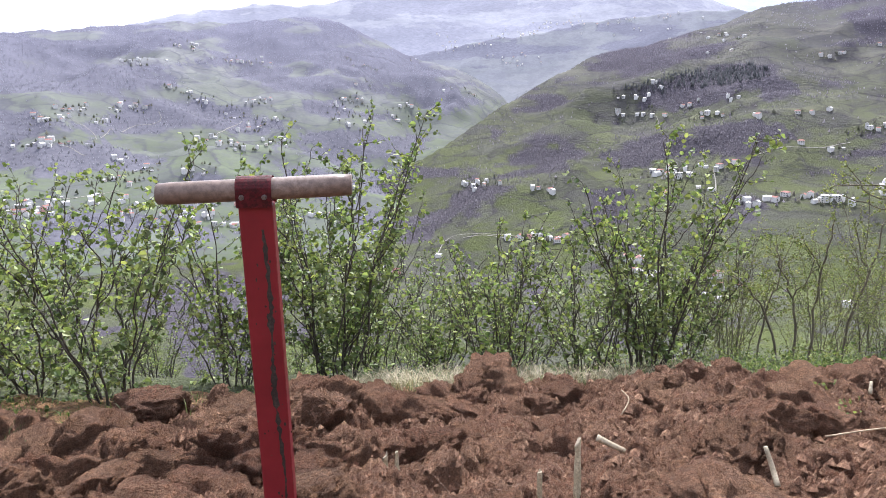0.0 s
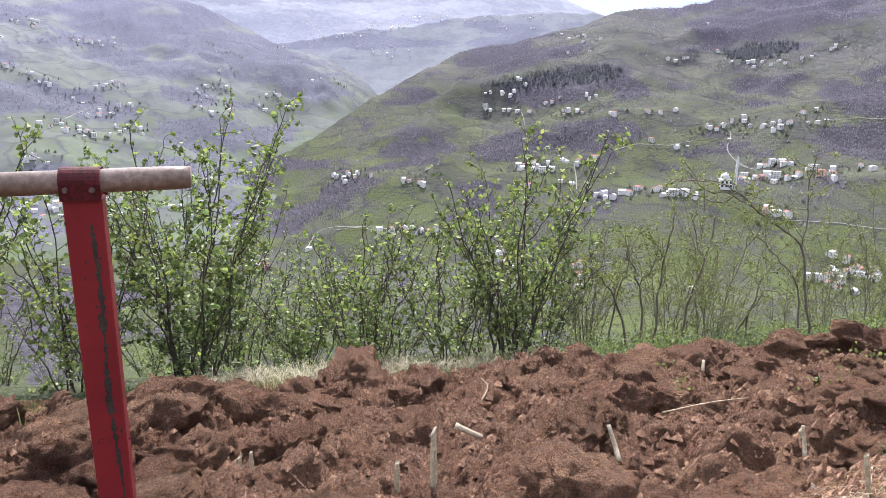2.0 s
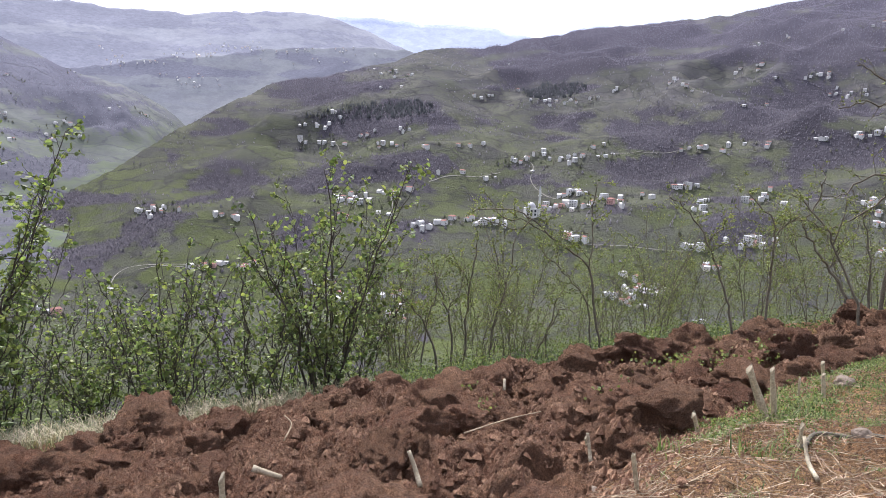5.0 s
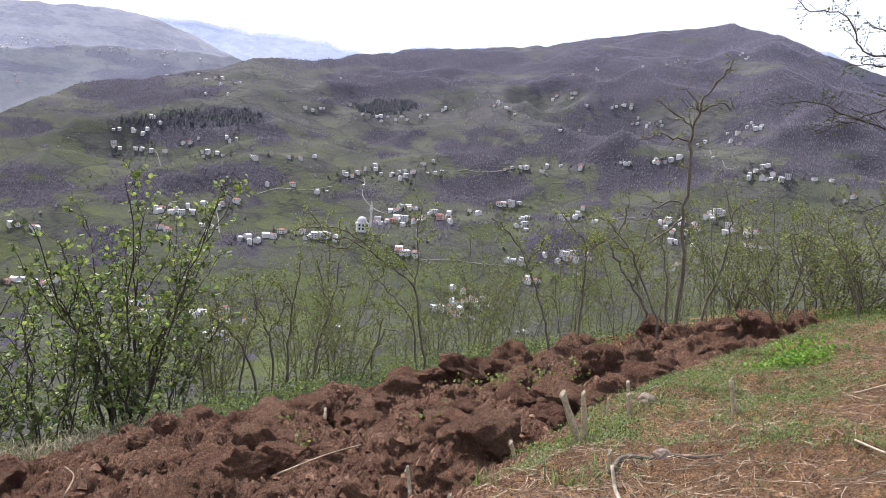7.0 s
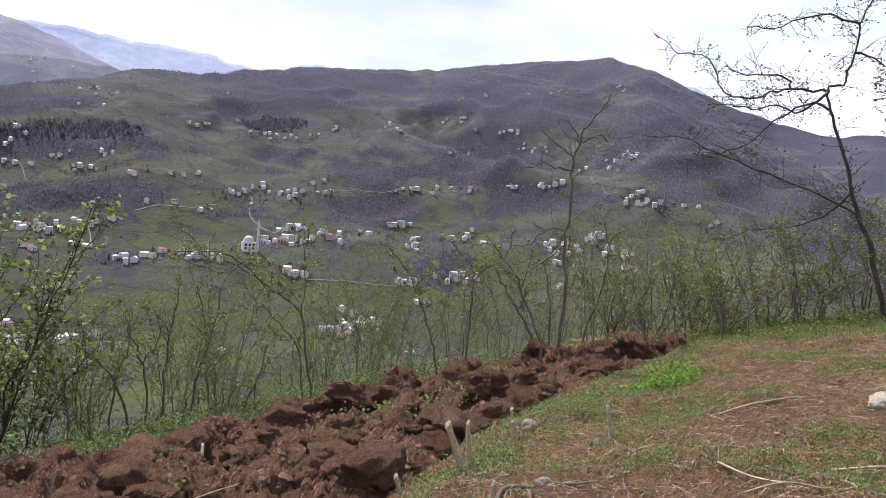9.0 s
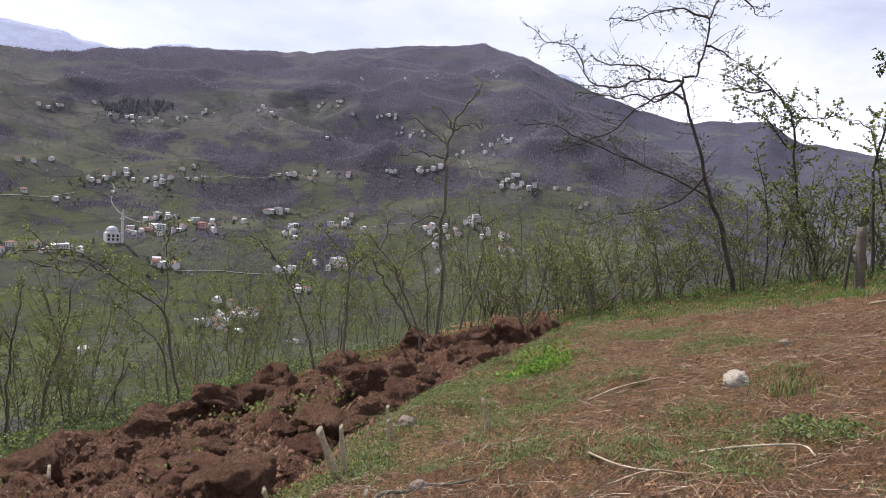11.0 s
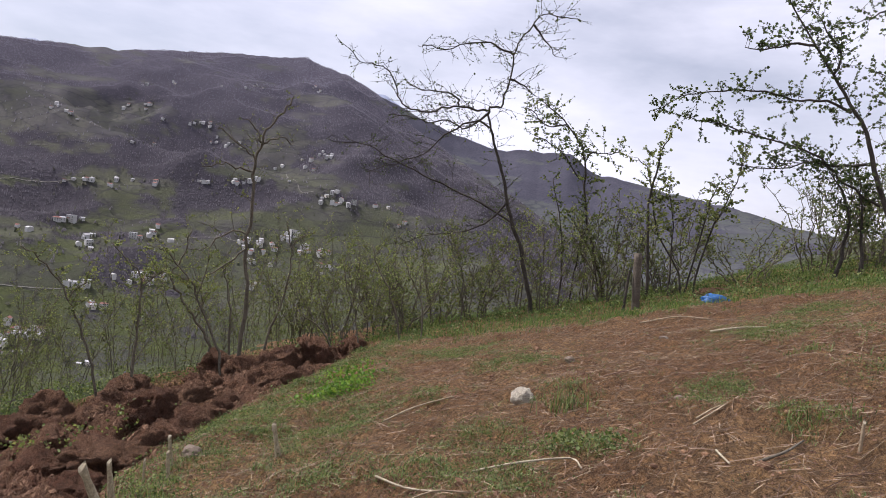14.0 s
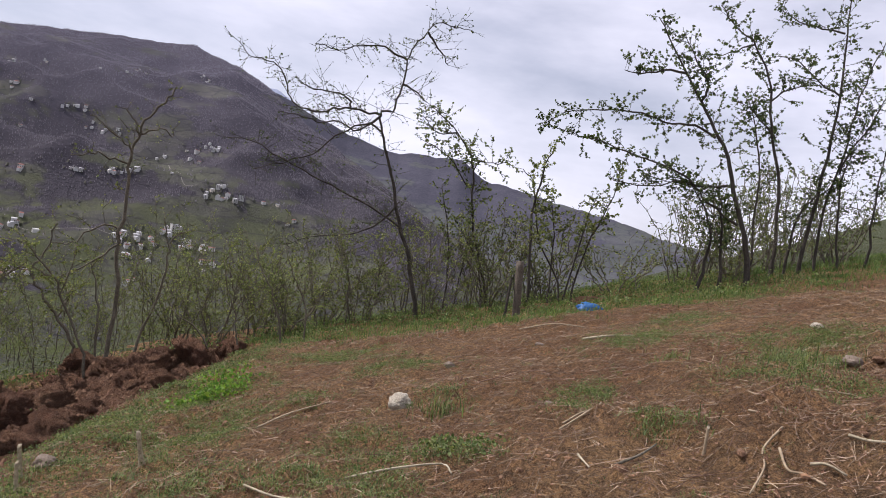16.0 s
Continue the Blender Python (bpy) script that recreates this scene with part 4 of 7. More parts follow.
limbs_pole.append([(8.19, 4.96, 0.34), (8.07, 5.14, 0.14), (7.94, 5.33, -0.06), (7.83, 5.48, -0.15)])
limbs_pole.append([(8.14, 5.04, -1.19), (8.14, 5.05, -0.73), (8.13, 5.06, -0.45), (8.07, 5.14, -0.11), (8.05, 5.18, 0.10)])
limbs_pole.append([(8.34, 4.72, -1.20), (8.38, 4.65, -0.76), (8.43, 4.57, -0.40), (8.46, 4.51, -0.10), (8.47, 4.49, 0.19), (8.48, 4.49, 0.40), (8.45, 4.54, 0.61), (8.42, 4.58, 0.71)])
limbs_pole.append([(8.48, 4.47, 0.40), (8.51, 4.43, 0.52), (8.56, 4.34, 0.60)])
trained("hazel_tree", "tall thin nearly bare tree above the dug soil", limbs_pole, PALE_BARK, DULL_LEAF, 31, 0.03, 0.028, 0.9, 9, 0.3)
limbs_pole2 = []
limbs_pole2.append([(8.24, 5.25, -1.39), (8.19, 5.32, -1.07), (8.13, 5.41, -0.79), (8.04, 5.54, -0.59), (7.96, 5.64, -0.39), (7.88, 5.75, -0.19), (7.85, 5.79, -0.07), (7.92, 5.70, 0.10), (7.95, 5.65, 0.31), (7.97, 5.63, 0.49)])
limbs_pole2.append([(8.06, 5.51, -0.62), (8.09, 5.47, -0.44), (8.11, 5.43, -0.29)])
limbs_pole2.append([(8.98, 3.93, -1.09), (8.92, 4.07, -0.73), (8.81, 4.29, -0.53), (8.74, 4.42, -0.44)])
trained("hazel_tree", "thin bent nearly bare hazel stems", limbs_pole2, PALE_BARK, DULL_LEAF, 32, 0.026, 0.028, 0.9, 9, 0.3)
limbs_big = []
limbs_big.append([(11.38, 1.88, -0.31), (11.35, 2.02, 0.21), (11.32, 2.19, 0.72), (11.28, 2.40, 1.22), (11.25, 2.53, 1.65), (11.21, 2.69, 2.07), (11.18, 2.82, 2.40), (11.16, 2.89, 2.61)])
limbs_big.append([(11.16, 2.89, 2.61), (11.16, 2.86, 2.71), (11.20, 2.71, 2.74), (11.21, 2.68, 2.95), (11.22, 2.63, 3.22), (11.23, 2.61, 3.57), (11.25, 2.53, 3.80), (11.28, 2.39, 4.04), (11.31, 2.24, 4.21), (11.36, 1.98, 4.21), (11.39, 1.81, 4.20)])
limbs_big.append([(11.16, 2.90, 2.66), (11.10, 3.11, 2.67), (11.03, 3.33, 2.69), (10.95, 3.57, 2.61), (10.85, 3.85, 2.52), (10.76, 4.10, 2.57), (10.70, 4.24, 2.72), (10.67, 4.31, 2.97), (10.56, 4.57, 3.14), (10.45, 4.80, 3.14), (10.37, 4.98, 3.32)])
limbs_big.append([(11.16, 2.89, 2.61), (11.13, 3.01, 2.51), (11.06, 3.24, 2.35), (10.99, 3.47, 2.45), (10.89, 3.75, 2.38), (10.76, 4.09, 2.44), (10.67, 4.33, 2.40)])
limbs_big.append([(11.03, 3.33, 2.69), (11.01, 3.39, 2.81), (10.94, 3.60, 2.87), (10.84, 3.89, 2.86), (10.76, 4.10, 2.92)])
limbs_big.append([(11.23, 2.61, 3.56), (11.18, 2.81, 3.63), (11.13, 2.99, 3.70), (11.03, 3.32, 3.63), (10.93, 3.64, 3.53), (10.81, 3.97, 3.53)])
limbs_big.append([(11.17, 2.84, 2.40), (11.13, 3.01, 2.51), (11.03, 3.33, 2.33), (10.96, 3.55, 2.13), (10.88, 3.77, 1.87), (10.73, 4.16, 1.68), (10.57, 4.54, 1.49)])
limbs_big.append([(11.30, 2.28, 0.97), (11.17, 2.85, 1.25), (11.04, 3.30, 1.41), (10.90, 3.73, 1.55), (10.73, 4.17, 1.73), (10.55, 4.59, 1.90), (10.37, 4.97, 1.89)])
limbs_big.append([(11.23, 2.62, 3.18), (11.28, 2.40, 3.12), (11.32, 2.21, 2.97)])
limbs_big.append([(11.28, 2.37, 4.04), (11.31, 2.24, 3.88), (11.34, 2.09, 3.72), (11.36, 1.99, 3.60)])
limbs_big.append([(11.27, 2.42, 1.31), (11.22, 2.65, 1.01), (11.14, 2.96, 0.79), (10.94, 3.62, 0.61), (10.82, 3.93, 0.44)])
trained("hazel_tree", "gnarled leaning tree with bare spreading crown", limbs_big, BARK, SHADED_LEAF, 33, 0.043, 0.031, 0.56, 21, 0.46, up=0.085)
limbs_big2 = []
limbs_big2.append([(12.20, 0.89, 0.10), (12.18, 1.12, 0.77), (12.16, 1.29, 1.21), (12.15, 1.39, 1.76), (12.15, 1.44, 2.13), (12.13, 1.57, 2.44), (12.10, 1.79, 2.69), (12.06, 2.04, 2.90), (12.01, 2.29, 3.05)])
limbs_big2.append([(12.19, 0.98, 0.13), (12.18, 1.15, 0.67), (12.15, 1.38, 1.01), (12.13, 1.60, 1.27)])
limbs_big2.append([(12.15, 1.39, 0.07), (12.16, 1.34, 0.74), (12.16, 1.34, 1.39)])
limbs_big2.append([(12.14, 1.49, 1.84), (12.10, 1.76, 2.18), (12.06, 2.02, 2.38), (12.02, 2.26, 2.45)])
limbs_big2.append([(12.13, 1.56, -0.05), (12.12, 1.61, 0.70), (12.11, 1.73, 1.25), (12.08, 1.90, 1.79)])
limbs_big2.append([(12.15, 1.44, 2.13), (12.16, 1.32, 2.28), (12.18, 1.04, 2.27), (12.20, 0.88, 2.38)])
limbs_big2.append([(12.10, 1.79, 2.69), (12.05, 2.10, 2.61), (12.01, 2.31, 2.82), (11.98, 2.46, 2.89)])
trained("hazel_tree", "slim tree with sparse young leaves", limbs_big2, BARK, MID_LEAF, 34, 0.029, 0.048, 1.52, 17, 0.42, up=0.085)
limbs_mid = []
limbs_mid.append([(11.51, 0.22, 0.48), (11.51, 0.34, 1.52), (11.51, 0.28, 1.97), (11.51, 0.25, 2.33), (11.51, 0.17, 2.61)])
limbs_mid.append([(11.51, -0.11, 0.44), (11.51, -0.06, 1.23), (11.51, 0.08, 1.83)])
limbs_mid.append([(11.51, -0.36, 0.49), (11.50, -0.50, 1.48), (11.49, -0.59, 1.93)])
limbs_mid.append([(11.50, -0.47, 0.51), (11.49, -0.61, 1.32), (11.48, -0.79, 1.79), (11.47, -0.87, 2.32)])
limbs_mid.append([(11.51, -0.22, 0.55), (11.51, 0.14, 1.11), (11.51, 0.37, 1.96), (11.50, 0.58, 2.19)])
trained("hazel_tree", "thin-stemmed shrub with sparse young leaves", limbs_mid, BARK, DULL_LEAF, 35, 0.028, 0.046, 2.1, 16, 0.42, up=0.085)
limbs_r1 = []
limbs_r1.append([(11.22, -2.85, 1.21), (11.26, -2.72, 1.67), (11.31, -2.52, 2.30), (11.35, -2.35, 2.78), (11.40, -2.12, 3.18), (11.45, -1.86, 3.57), (11.49, -1.59, 3.97), (11.53, -1.33, 4.38), (11.56, -1.06, 4.78)])
limbs_r1.append([(11.39, -2.14, 3.05), (11.43, -1.96, 3.16), (11.47, -1.72, 3.22), (11.52, -1.39, 3.22), (11.56, -1.05, 3.31), (11.59, -0.63, 3.31), (11.61, -0.21, 3.25), (11.61, 0.08, 3.17), (11.61, 0.44, 2.90)])
limbs_r1.append([(11.34, -2.40, 2.37), (11.42, -2.02, 2.32), (11.45, -1.85, 2.42), (11.50, -1.50, 2.55), (11.56, -1.07, 2.66), (11.59, -0.63, 2.78), (11.61, -0.19, 2.85), (11.61, 0.08, 2.90)])
limbs_r1.append([(11.28, -2.63, 1.82), (11.34, -2.39, 1.95), (11.40, -2.12, 2.16), (11.45, -1.86, 2.34), (11.53, -1.31, 2.22), (11.58, -0.81, 2.23)])
limbs_r1.append([(11.45, -1.86, 3.57), (11.43, -1.93, 3.83), (11.47, -1.72, 4.16), (11.50, -1.51, 4.48)])
limbs_r1.append([(11.49, -1.59, 3.97), (11.53, -1.27, 3.99), (11.57, -0.95, 3.91), (11.59, -0.69, 3.93)])
limbs_r1.append([(11.31, -2.50, 1.13), (11.32, -2.45, 1.79), (11.35, -2.35, 2.19)])
limbs_r1.append([(11.37, -2.26, 1.08), (11.36, -2.31, 1.60), (11.39, -2.15, 2.00), (11.43, -1.94, 2.31)])
trained("hazel_tree", "leaning tree with long drooping limbs and small leaves", limbs_r1, BARK, SHADED_LEAF, 36, 0.049, 0.048, 1.68, 20, 0.42, up=0.085)
limbs_r2 = []
limbs_r2.append([(12.10, -3.43, 1.53), (12.10, -3.40, 2.15), (12.14, -3.28, 2.85), (12.18, -3.13, 3.37), (12.21, -3.03, 3.89), (12.25, -2.88, 4.42), (12.31, -2.62, 4.81), (12.38, -2.29, 5.11), (12.42, -2.08, 5.38)])
limbs_r2.append([(12.21, -3.03, 3.89), (12.15, -3.25, 4.09), (12.09, -3.46, 4.19)])
limbs_r2.append([(12.30, -2.67, 4.77), (12.35, -2.44, 4.67), (12.40, -2.21, 4.56)])
limbs_r2.append([(12.18, -3.13, 3.37), (12.26, -2.84, 3.70), (12.32, -2.57, 3.86)])
limbs_r2.append([(12.19, -3.12, 1.39), (12.20, -3.08, 2.37), (12.23, -2.95, 3.26), (12.29, -2.73, 3.87)])
trained("hazel_tree", "slim forked tree with small young leaves", limbs_r2, BARK, SHADED_LEAF, 37, 0.036, 0.048, 1.68, 20, 0.42, up=0.085)
limbs_r3 = []
limbs_r3.append([(12.17, -3.86, 1.69), (12.15, -3.93, 2.50), (12.13, -3.98, 3.39), (12.12, -4.00, 4.01), (12.13, -3.97, 4.71), (12.15, -3.93, 5.23), (12.16, -3.89, 5.84)])
limbs_r3.append([(12.13, -3.99, 4.09), (12.21, -3.74, 4.26), (12.32, -3.39, 4.59), (12.39, -3.14, 4.67)])
limbs_r3.append([(12.15, -3.92, 5.05), (12.25, -3.61, 5.14), (12.35, -3.29, 5.22), (12.42, -3.03, 5.39)])
limbs_r3.append([(12.11, -4.04, 1.72), (12.10, -4.07, 2.52), (12.05, -4.18, 3.23), (12.04, -4.23, 3.85), (12.00, -4.32, 4.46), (11.95, -4.45, 4.97)])
limbs_r3.append([(12.23, -3.68, 1.66), (12.21, -3.75, 2.21), (12.15, -3.93, 2.50), (12.08, -4.12, 2.70)])
limbs_r3.append([(12.06, -4.16, 2.88), (12.03, -4.25, 3.28), (11.97, -4.41, 3.60), (11.92, -4.54, 3.99), (11.87, -4.65, 4.30)])
limbs_r3.append([(12.01, -4.29, 1.76), (12.05, -4.19, 2.71), (12.01, -4.31, 3.33)])
limbs_r3.append([(11.87, -4.66, 1.83), (11.87, -4.66, 2.77), (11.86, -4.69, 3.53)])
trained("hazel_tree", "pale many-stemmed tree with sparse leaves", limbs_r3, BARK, SHADED_LEAF, 38, 0.037, 0.045, 1.36, 22, 0.46, up=0.085)
limbs_s1 = []
limbs_s1.append([(6.77, 5.76, -1.24), (6.72, 5.82, -0.98), (6.64, 5.91, -0.63), (6.55, 6.00, -0.32), (6.42, 6.14, -0.05), (6.28, 6.27, 0.14), (6.20, 6.35, 0.20)])
limbs_s1.append([(6.55, 6.00, -0.32), (6.64, 5.91, -0.13), (6.68, 5.87, 0.01)])
trained("hazel_shrub", "bent hazel stem with sparse small leaves", limbs_s1, PALE_BARK, DULL_LEAF, 41, 0.018, 0.03, 2.6, 13, 0.34, group="bent stems above the dug strip")
limbs_s2 = []
limbs_s2.append([(7.01, 5.49, -1.14), (7.02, 5.48, -0.57), (7.01, 5.48, -0.22), (6.99, 5.51, -0.01), (6.89, 5.62, 0.15), (6.80, 5.74, 0.31)])
limbs_s2.append([(7.01, 5.48, -0.22), (7.08, 5.40, -0.03), (7.15, 5.30, 0.08)])
trained("hazel_shrub", "bent hazel stem with sparse small leaves", limbs_s2, PALE_BARK, DULL_LEAF, 42, 0.018, 0.03, 2.6, 13, 0.34, group="bent stems above the dug strip")
limbs_s3 = []
limbs_s3.append([(7.72, 4.84, -1.06), (7.65, 4.95, -0.65), (7.55, 5.09, -0.32), (7.48, 5.20, -0.05), (7.37, 5.35, 0.14), (7.30, 5.44, 0.27), (7.25, 5.51, 0.30)])
limbs_s3.append([(7.53, 5.13, -0.25), (7.57, 5.07, 0.04), (7.57, 5.06, 0.31)])
limbs_s3.append([(7.48, 5.20, -0.05), (7.36, 5.36, -0.00), (7.19, 5.58, -0.06)])
trained("hazel_shrub", "bent hazel stem with sparse small leaves", limbs_s3, PALE_BARK, DULL_LEAF, 43, 0.018, 0.03, 2.6, 13, 0.34, group="bent stems above the dug strip")
limbs_s4 = []
limbs_s4.append([(3.74, 7.54, -1.88), (3.62, 7.60, -1.47), (3.50, 7.65, -1.31), (3.37, 7.71, -1.15), (3.24, 7.76, -1.05)])
limbs_s4.append([(3.62, 7.60, -1.47), (3.72, 7.55, -1.18), (3.72, 7.55, -0.84)])
trained("hazel_shrub", "bent hazel stem with sparse small leaves", limbs_s4, PALE_BARK, DULL_LEAF, 44, 0.018, 0.03, 2.6, 13, 0.34, group="bent stems above the dug strip")
limbs_s5 = []
limbs_s5.append([(3.96, 7.54, -1.96), (3.94, 7.55, -1.47), (3.84, 7.60, -1.13), (3.77, 7.64, -0.93), (3.73, 7.66, -0.73)])
limbs_s5.append([(3.91, 7.57, -1.33), (4.03, 7.50, -1.04), (4.07, 7.49, -0.77)])
trained("hazel_shrub", "bent hazel stem with sparse small leaves", limbs_s5, PALE_BARK, DULL_LEAF, 45, 0.018, 0.03, 2.6, 13, 0.34, group="bent stems above the dug strip")
limbs_s6 = []
limbs_s6.append([(4.16, 7.55, -2.00), (4.16, 7.55, -1.47), (4.18, 7.54, -0.98), (4.24, 7.51, -0.64), (4.25, 7.50, -0.44)])
limbs_s6.append([(4.18, 7.54, -0.98), (4.06, 7.60, -0.79), (3.99, 7.64, -0.66)])
trained("hazel_shrub", "bent hazel stem with sparse small leaves", limbs_s6, PALE_BARK, DULL_LEAF, 46, 0.018, 0.03, 2.6, 13, 0.34, group="bent stems above the dug strip")
limbs_s7 = []
limbs_s7.append([(4.43, 7.40, -1.89), (4.48, 7.36, -1.42), (4.58, 7.31, -1.00), (4.62, 7.28, -0.67), (4.65, 7.26, -0.40)])
limbs_s7.append([(4.58, 7.31, -1.00), (4.48, 7.36, -0.75), (4.43, 7.39, -0.49)])
trained("hazel_shrub", "bent hazel stem with sparse small leaves", limbs_s7, PALE_BARK, DULL_LEAF, 47, 0.018, 0.03, 2.6, 13, 0.34, group="bent stems above the dug strip")
limbs_s8 = []
limbs_s8.append([(5.53, 6.62, -1.61), (5.45, 6.68, -1.12), (5.39, 6.73, -0.69), (5.28, 6.82, -0.58), (5.12, 6.94, -0.45), (4.97, 7.04, -0.31), (4.82, 7.15, -0.13), (4.67, 7.25, -0.05), (4.47, 7.37, -0.03), (4.22, 7.52, -0.05)])
limbs_s8.append([(5.47, 6.67, -1.63), (5.40, 6.73, -1.19), (5.25, 6.85, -0.90), (5.10, 6.95, -0.73), (4.95, 7.06, -0.56)])
limbs_s8.append([(4.82, 7.15, -0.13), (4.69, 7.23, -0.27), (4.49, 7.36, -0.22), (4.28, 7.48, -0.14)])
limbs_s8.append([(4.97, 7.04, -0.31), (4.78, 7.18, -0.20), (4.53, 7.33, -0.12), (4.36, 7.43, 0.09)])
limbs_s8.append([(5.39, 6.73, -0.69), (5.41, 6.72, -0.38), (5.39, 6.74, 0.04), (5.42, 6.71, 0.34)])
limbs_s8.append([(4.92, 7.08, -1.86), (5.03, 7.00, -1.53), (5.14, 6.92, -1.24), (5.28, 6.82, -1.28)])
limbs_s8.append([(5.03, 7.00, -1.53), (5.09, 6.96, -1.19), (5.17, 6.91, -0.98)])
trained("hazel_shrub", "bent hazel stem with sparse small leaves", limbs_s8, PALE_BARK, DULL_LEAF, 48, 0.018, 0.03, 2.6, 13, 0.34, group="bent stems above the dug strip")
limbs_s9 = []
limbs_s9.append([(9.29, 3.22, -0.62), (9.26, 3.33, -0.23), (9.20, 3.47, 0.09), (9.16, 3.58, 0.28), (9.12, 3.67, 0.54)])
limbs_s9.append([(9.38, 2.96, -0.24), (9.34, 3.09, 0.08), (9.29, 3.23, 0.32), (9.26, 3.32, 0.58)])
limbs_s9.append([(9.11, 3.71, -0.79), (9.08, 3.79, -0.38), (9.02, 3.91, -0.05), (8.98, 4.00, 0.29)])
trained("hazel_shrub", "bent hazel stem with sparse small leaves", limbs_s9, PALE_BARK, DULL_LEAF, 49, 0.018, 0.03, 2.6, 13, 0.34, group="bent stems above the dug strip")

# ---- the orchard below, on the falling slope ----
ORCHARD = "hazel orchard on the slope below"
protos = []
for k in range(6):
    lush = k < 2
    protos.append(hazel_bush((30 + 3 * k, -30), (2.3, 2.0, 2.5, 2.7, 2.3, 2.6)[k], (8, 7, 5, 5, 5, 4)[k], (1.0, 0.9, 1.0, 0.9, 1.2, 1.0)[k], 70 + k,
                             "leafy hazel bush on the slope below" if lush else "thin-stemmed hazel bush with sparse small leaves",
                             HAZEL_LEAF if lush else DULL_LEAF, BARK if lush else PALE_BARK, 0.042 if lush else 0.029, 1.0 if lush else 2.4,
                             6 if lush else 6, 0.34, ORCHARD, 0.012 if lush else 0.010))
rnd = random.Random(21)
spots = []
tries = 0
while len(spots) < 88 and tries < 9000:
    tries += 1
    y = 7.9 + 30 * rnd.random() ** 2.0
    x = rnd.uniform(-0.75 * y - 3, 1.0 * y + 12)
    if x > 11.5 and y < 4 + 0.2 * x:
        continue
    if y < 8.8 and x < 3.2:
        continue
    if any((x - a) ** 2 + (y - b) ** 2 < (0.95 + 0.02 * y) ** 2 for a, b in spots):
        continue
    if x > 2.6 and y < 16 and rnd.random() < 0.45:
        continue
    spots.append((x, y))
for i, (x, y) in enumerate(spots):
    lush = x < 2.2 + 0.05 * y
    src = protos[rnd.randrange(0, 2)] if lush else protos[rnd.randrange(2, 6)]
    s = rnd.uniform(0.8, 1.15) * (0.72 if not lush else 0.95)
    m = pose(x, y, ground_at(x, y) - 0.05, rnd.uniform(-5, 5), rnd.uniform(-5, 5), rnd.uniform(0, 360))
    c = copy_thing(src, m)
    c.scale = (s, s, s)
# a thicker row just below the brow
placed, tries = [], 0
while len(placed) < 30 and tries < 4000:
    tries += 1
    x = rnd.uniform(2.6, 13.2)
    y = float(np.interp(x, [2.6, 7.6, 9.6, 13.2], [7.3, 7.0, 5.2, 4.4])) + abs(rnd.gauss(0, 1.1))
    if any((x - a) ** 2 + (y - b) ** 2 < 0.6 ** 2 for a, b in placed):
        continue
    placed.append((x, y))
    c = copy_thing(protos[rnd.randrange(2, 6)], pose(x, y, ground_at(x, y) - 0.05, rnd.uniform(-4, 4), rnd.uniform(-4, 4), rnd.uniform(0, 360)))
    s = rnd.uniform(0.55, 0.92)
    c.scale = (s, s, s)
for p in protos:
    for o in list(p.children_recursive):
        bpy.data.objects.remove(o)
    bpy.data.objects.remove(p)

# shrubs along the brow beside the post
for k, (x, y, tall) in enumerate(((10.6, 3.6, 1.4), (11.2, 2.7, 1.6), (11.6, 1.7, 1.7), (11.8, 0.8, 1.7), (12.0, -0.1, 1.5), (10.2, 4.6, 1.5), (12.2, -1.2, 0.9),
                                  (12.6, -2.3, 1.7), (13.0, -3.1, 2.0), (13.6, -3.9, 1.9), (14.4, -4.4, 2.1), (13.4, -4.8, 1.3), (12.3, -2.9, 1.1), (15.2, -5.2, 1.8),
                                  (11.0, 4.2, 1.5), (11.5, 3.3, 1.7), (12.1, 2.2, 1.6), (12.5, 1.1, 1.8), (12.9, 0.2, 1.6), (13.8, -2.8, 1.9), (10.8, 5.4, 1.5))):
    hazel_bush((x, y), tall, 8, 0.75, 81 + k, "thin-stemmed hazel shrub with sparse young leaves", MID_LEAF if x > 12.2 and k % 2 else DULL_LEAF, PALE_BARK, 0.037, 1.35, 6, 0.34, "shrubs along the brow", 0.014)

# ---- the digging tool stuck in the soil ----
def red_paint():
    m, n, l, p = material("worn_red_paint", 0.42)
    vec = place_coord(n, l, 1.0)
    blot = noise_fac(n, l, vec, 9, 5, 0.6, 0.3, 0.7)
    col = mixed(n, l, blot, (0.125, 0.010, 0.015), (0.185, 0.016, 0.022))
    fine = noise_fac(n, l, vec, 120, 4, 0.6, 0.66, 0.72)
    col = mixed(n, l, fine, col, (0.12, 0.03, 0.025))
    l.new(col, p.inputs["Base Color"])
    bumped(n, l, p, blot, 0.08, 0.002)
    return m


RED = red_paint()
WORN = two_tone("worn_bare_steel", (0.03, 0.025, 0.023), (0.075, 0.062, 0.055), 18, 130, 0.6, 0.3, 0.001, metal=0.3)
HANDLE_WOOD = two_tone("handle_wood", (0.165, 0.118, 0.095), (0.235, 0.178, 0.150), 7, 60, 0.42, 0.15, 0.001)
STEEL = plain("bolt_steel", (0.20, 0.18, 0.17), 0.35, 0.7, 200)


def box_bm(x0, x1, y0, y1, z0, z1, bevel=0.0, seg=2):
    bm = bmesh.new()
    bmesh.ops.create_cube(bm, size=1)
    for v in bm.verts:
        v.co = ((x0 + x1) / 2 + v.co.x * (x1 - x0), (y0 + y1) / 2 + v.co.y * (y1 - y0), (z0 + z1) / 2 + v.co.z * (z1 - z0))
    if bevel:
        bmesh.ops.bevel(bm, geom=bm.edges[:], offset=bevel, segments=seg, affect="EDGES", profile=0.5)
    return bm


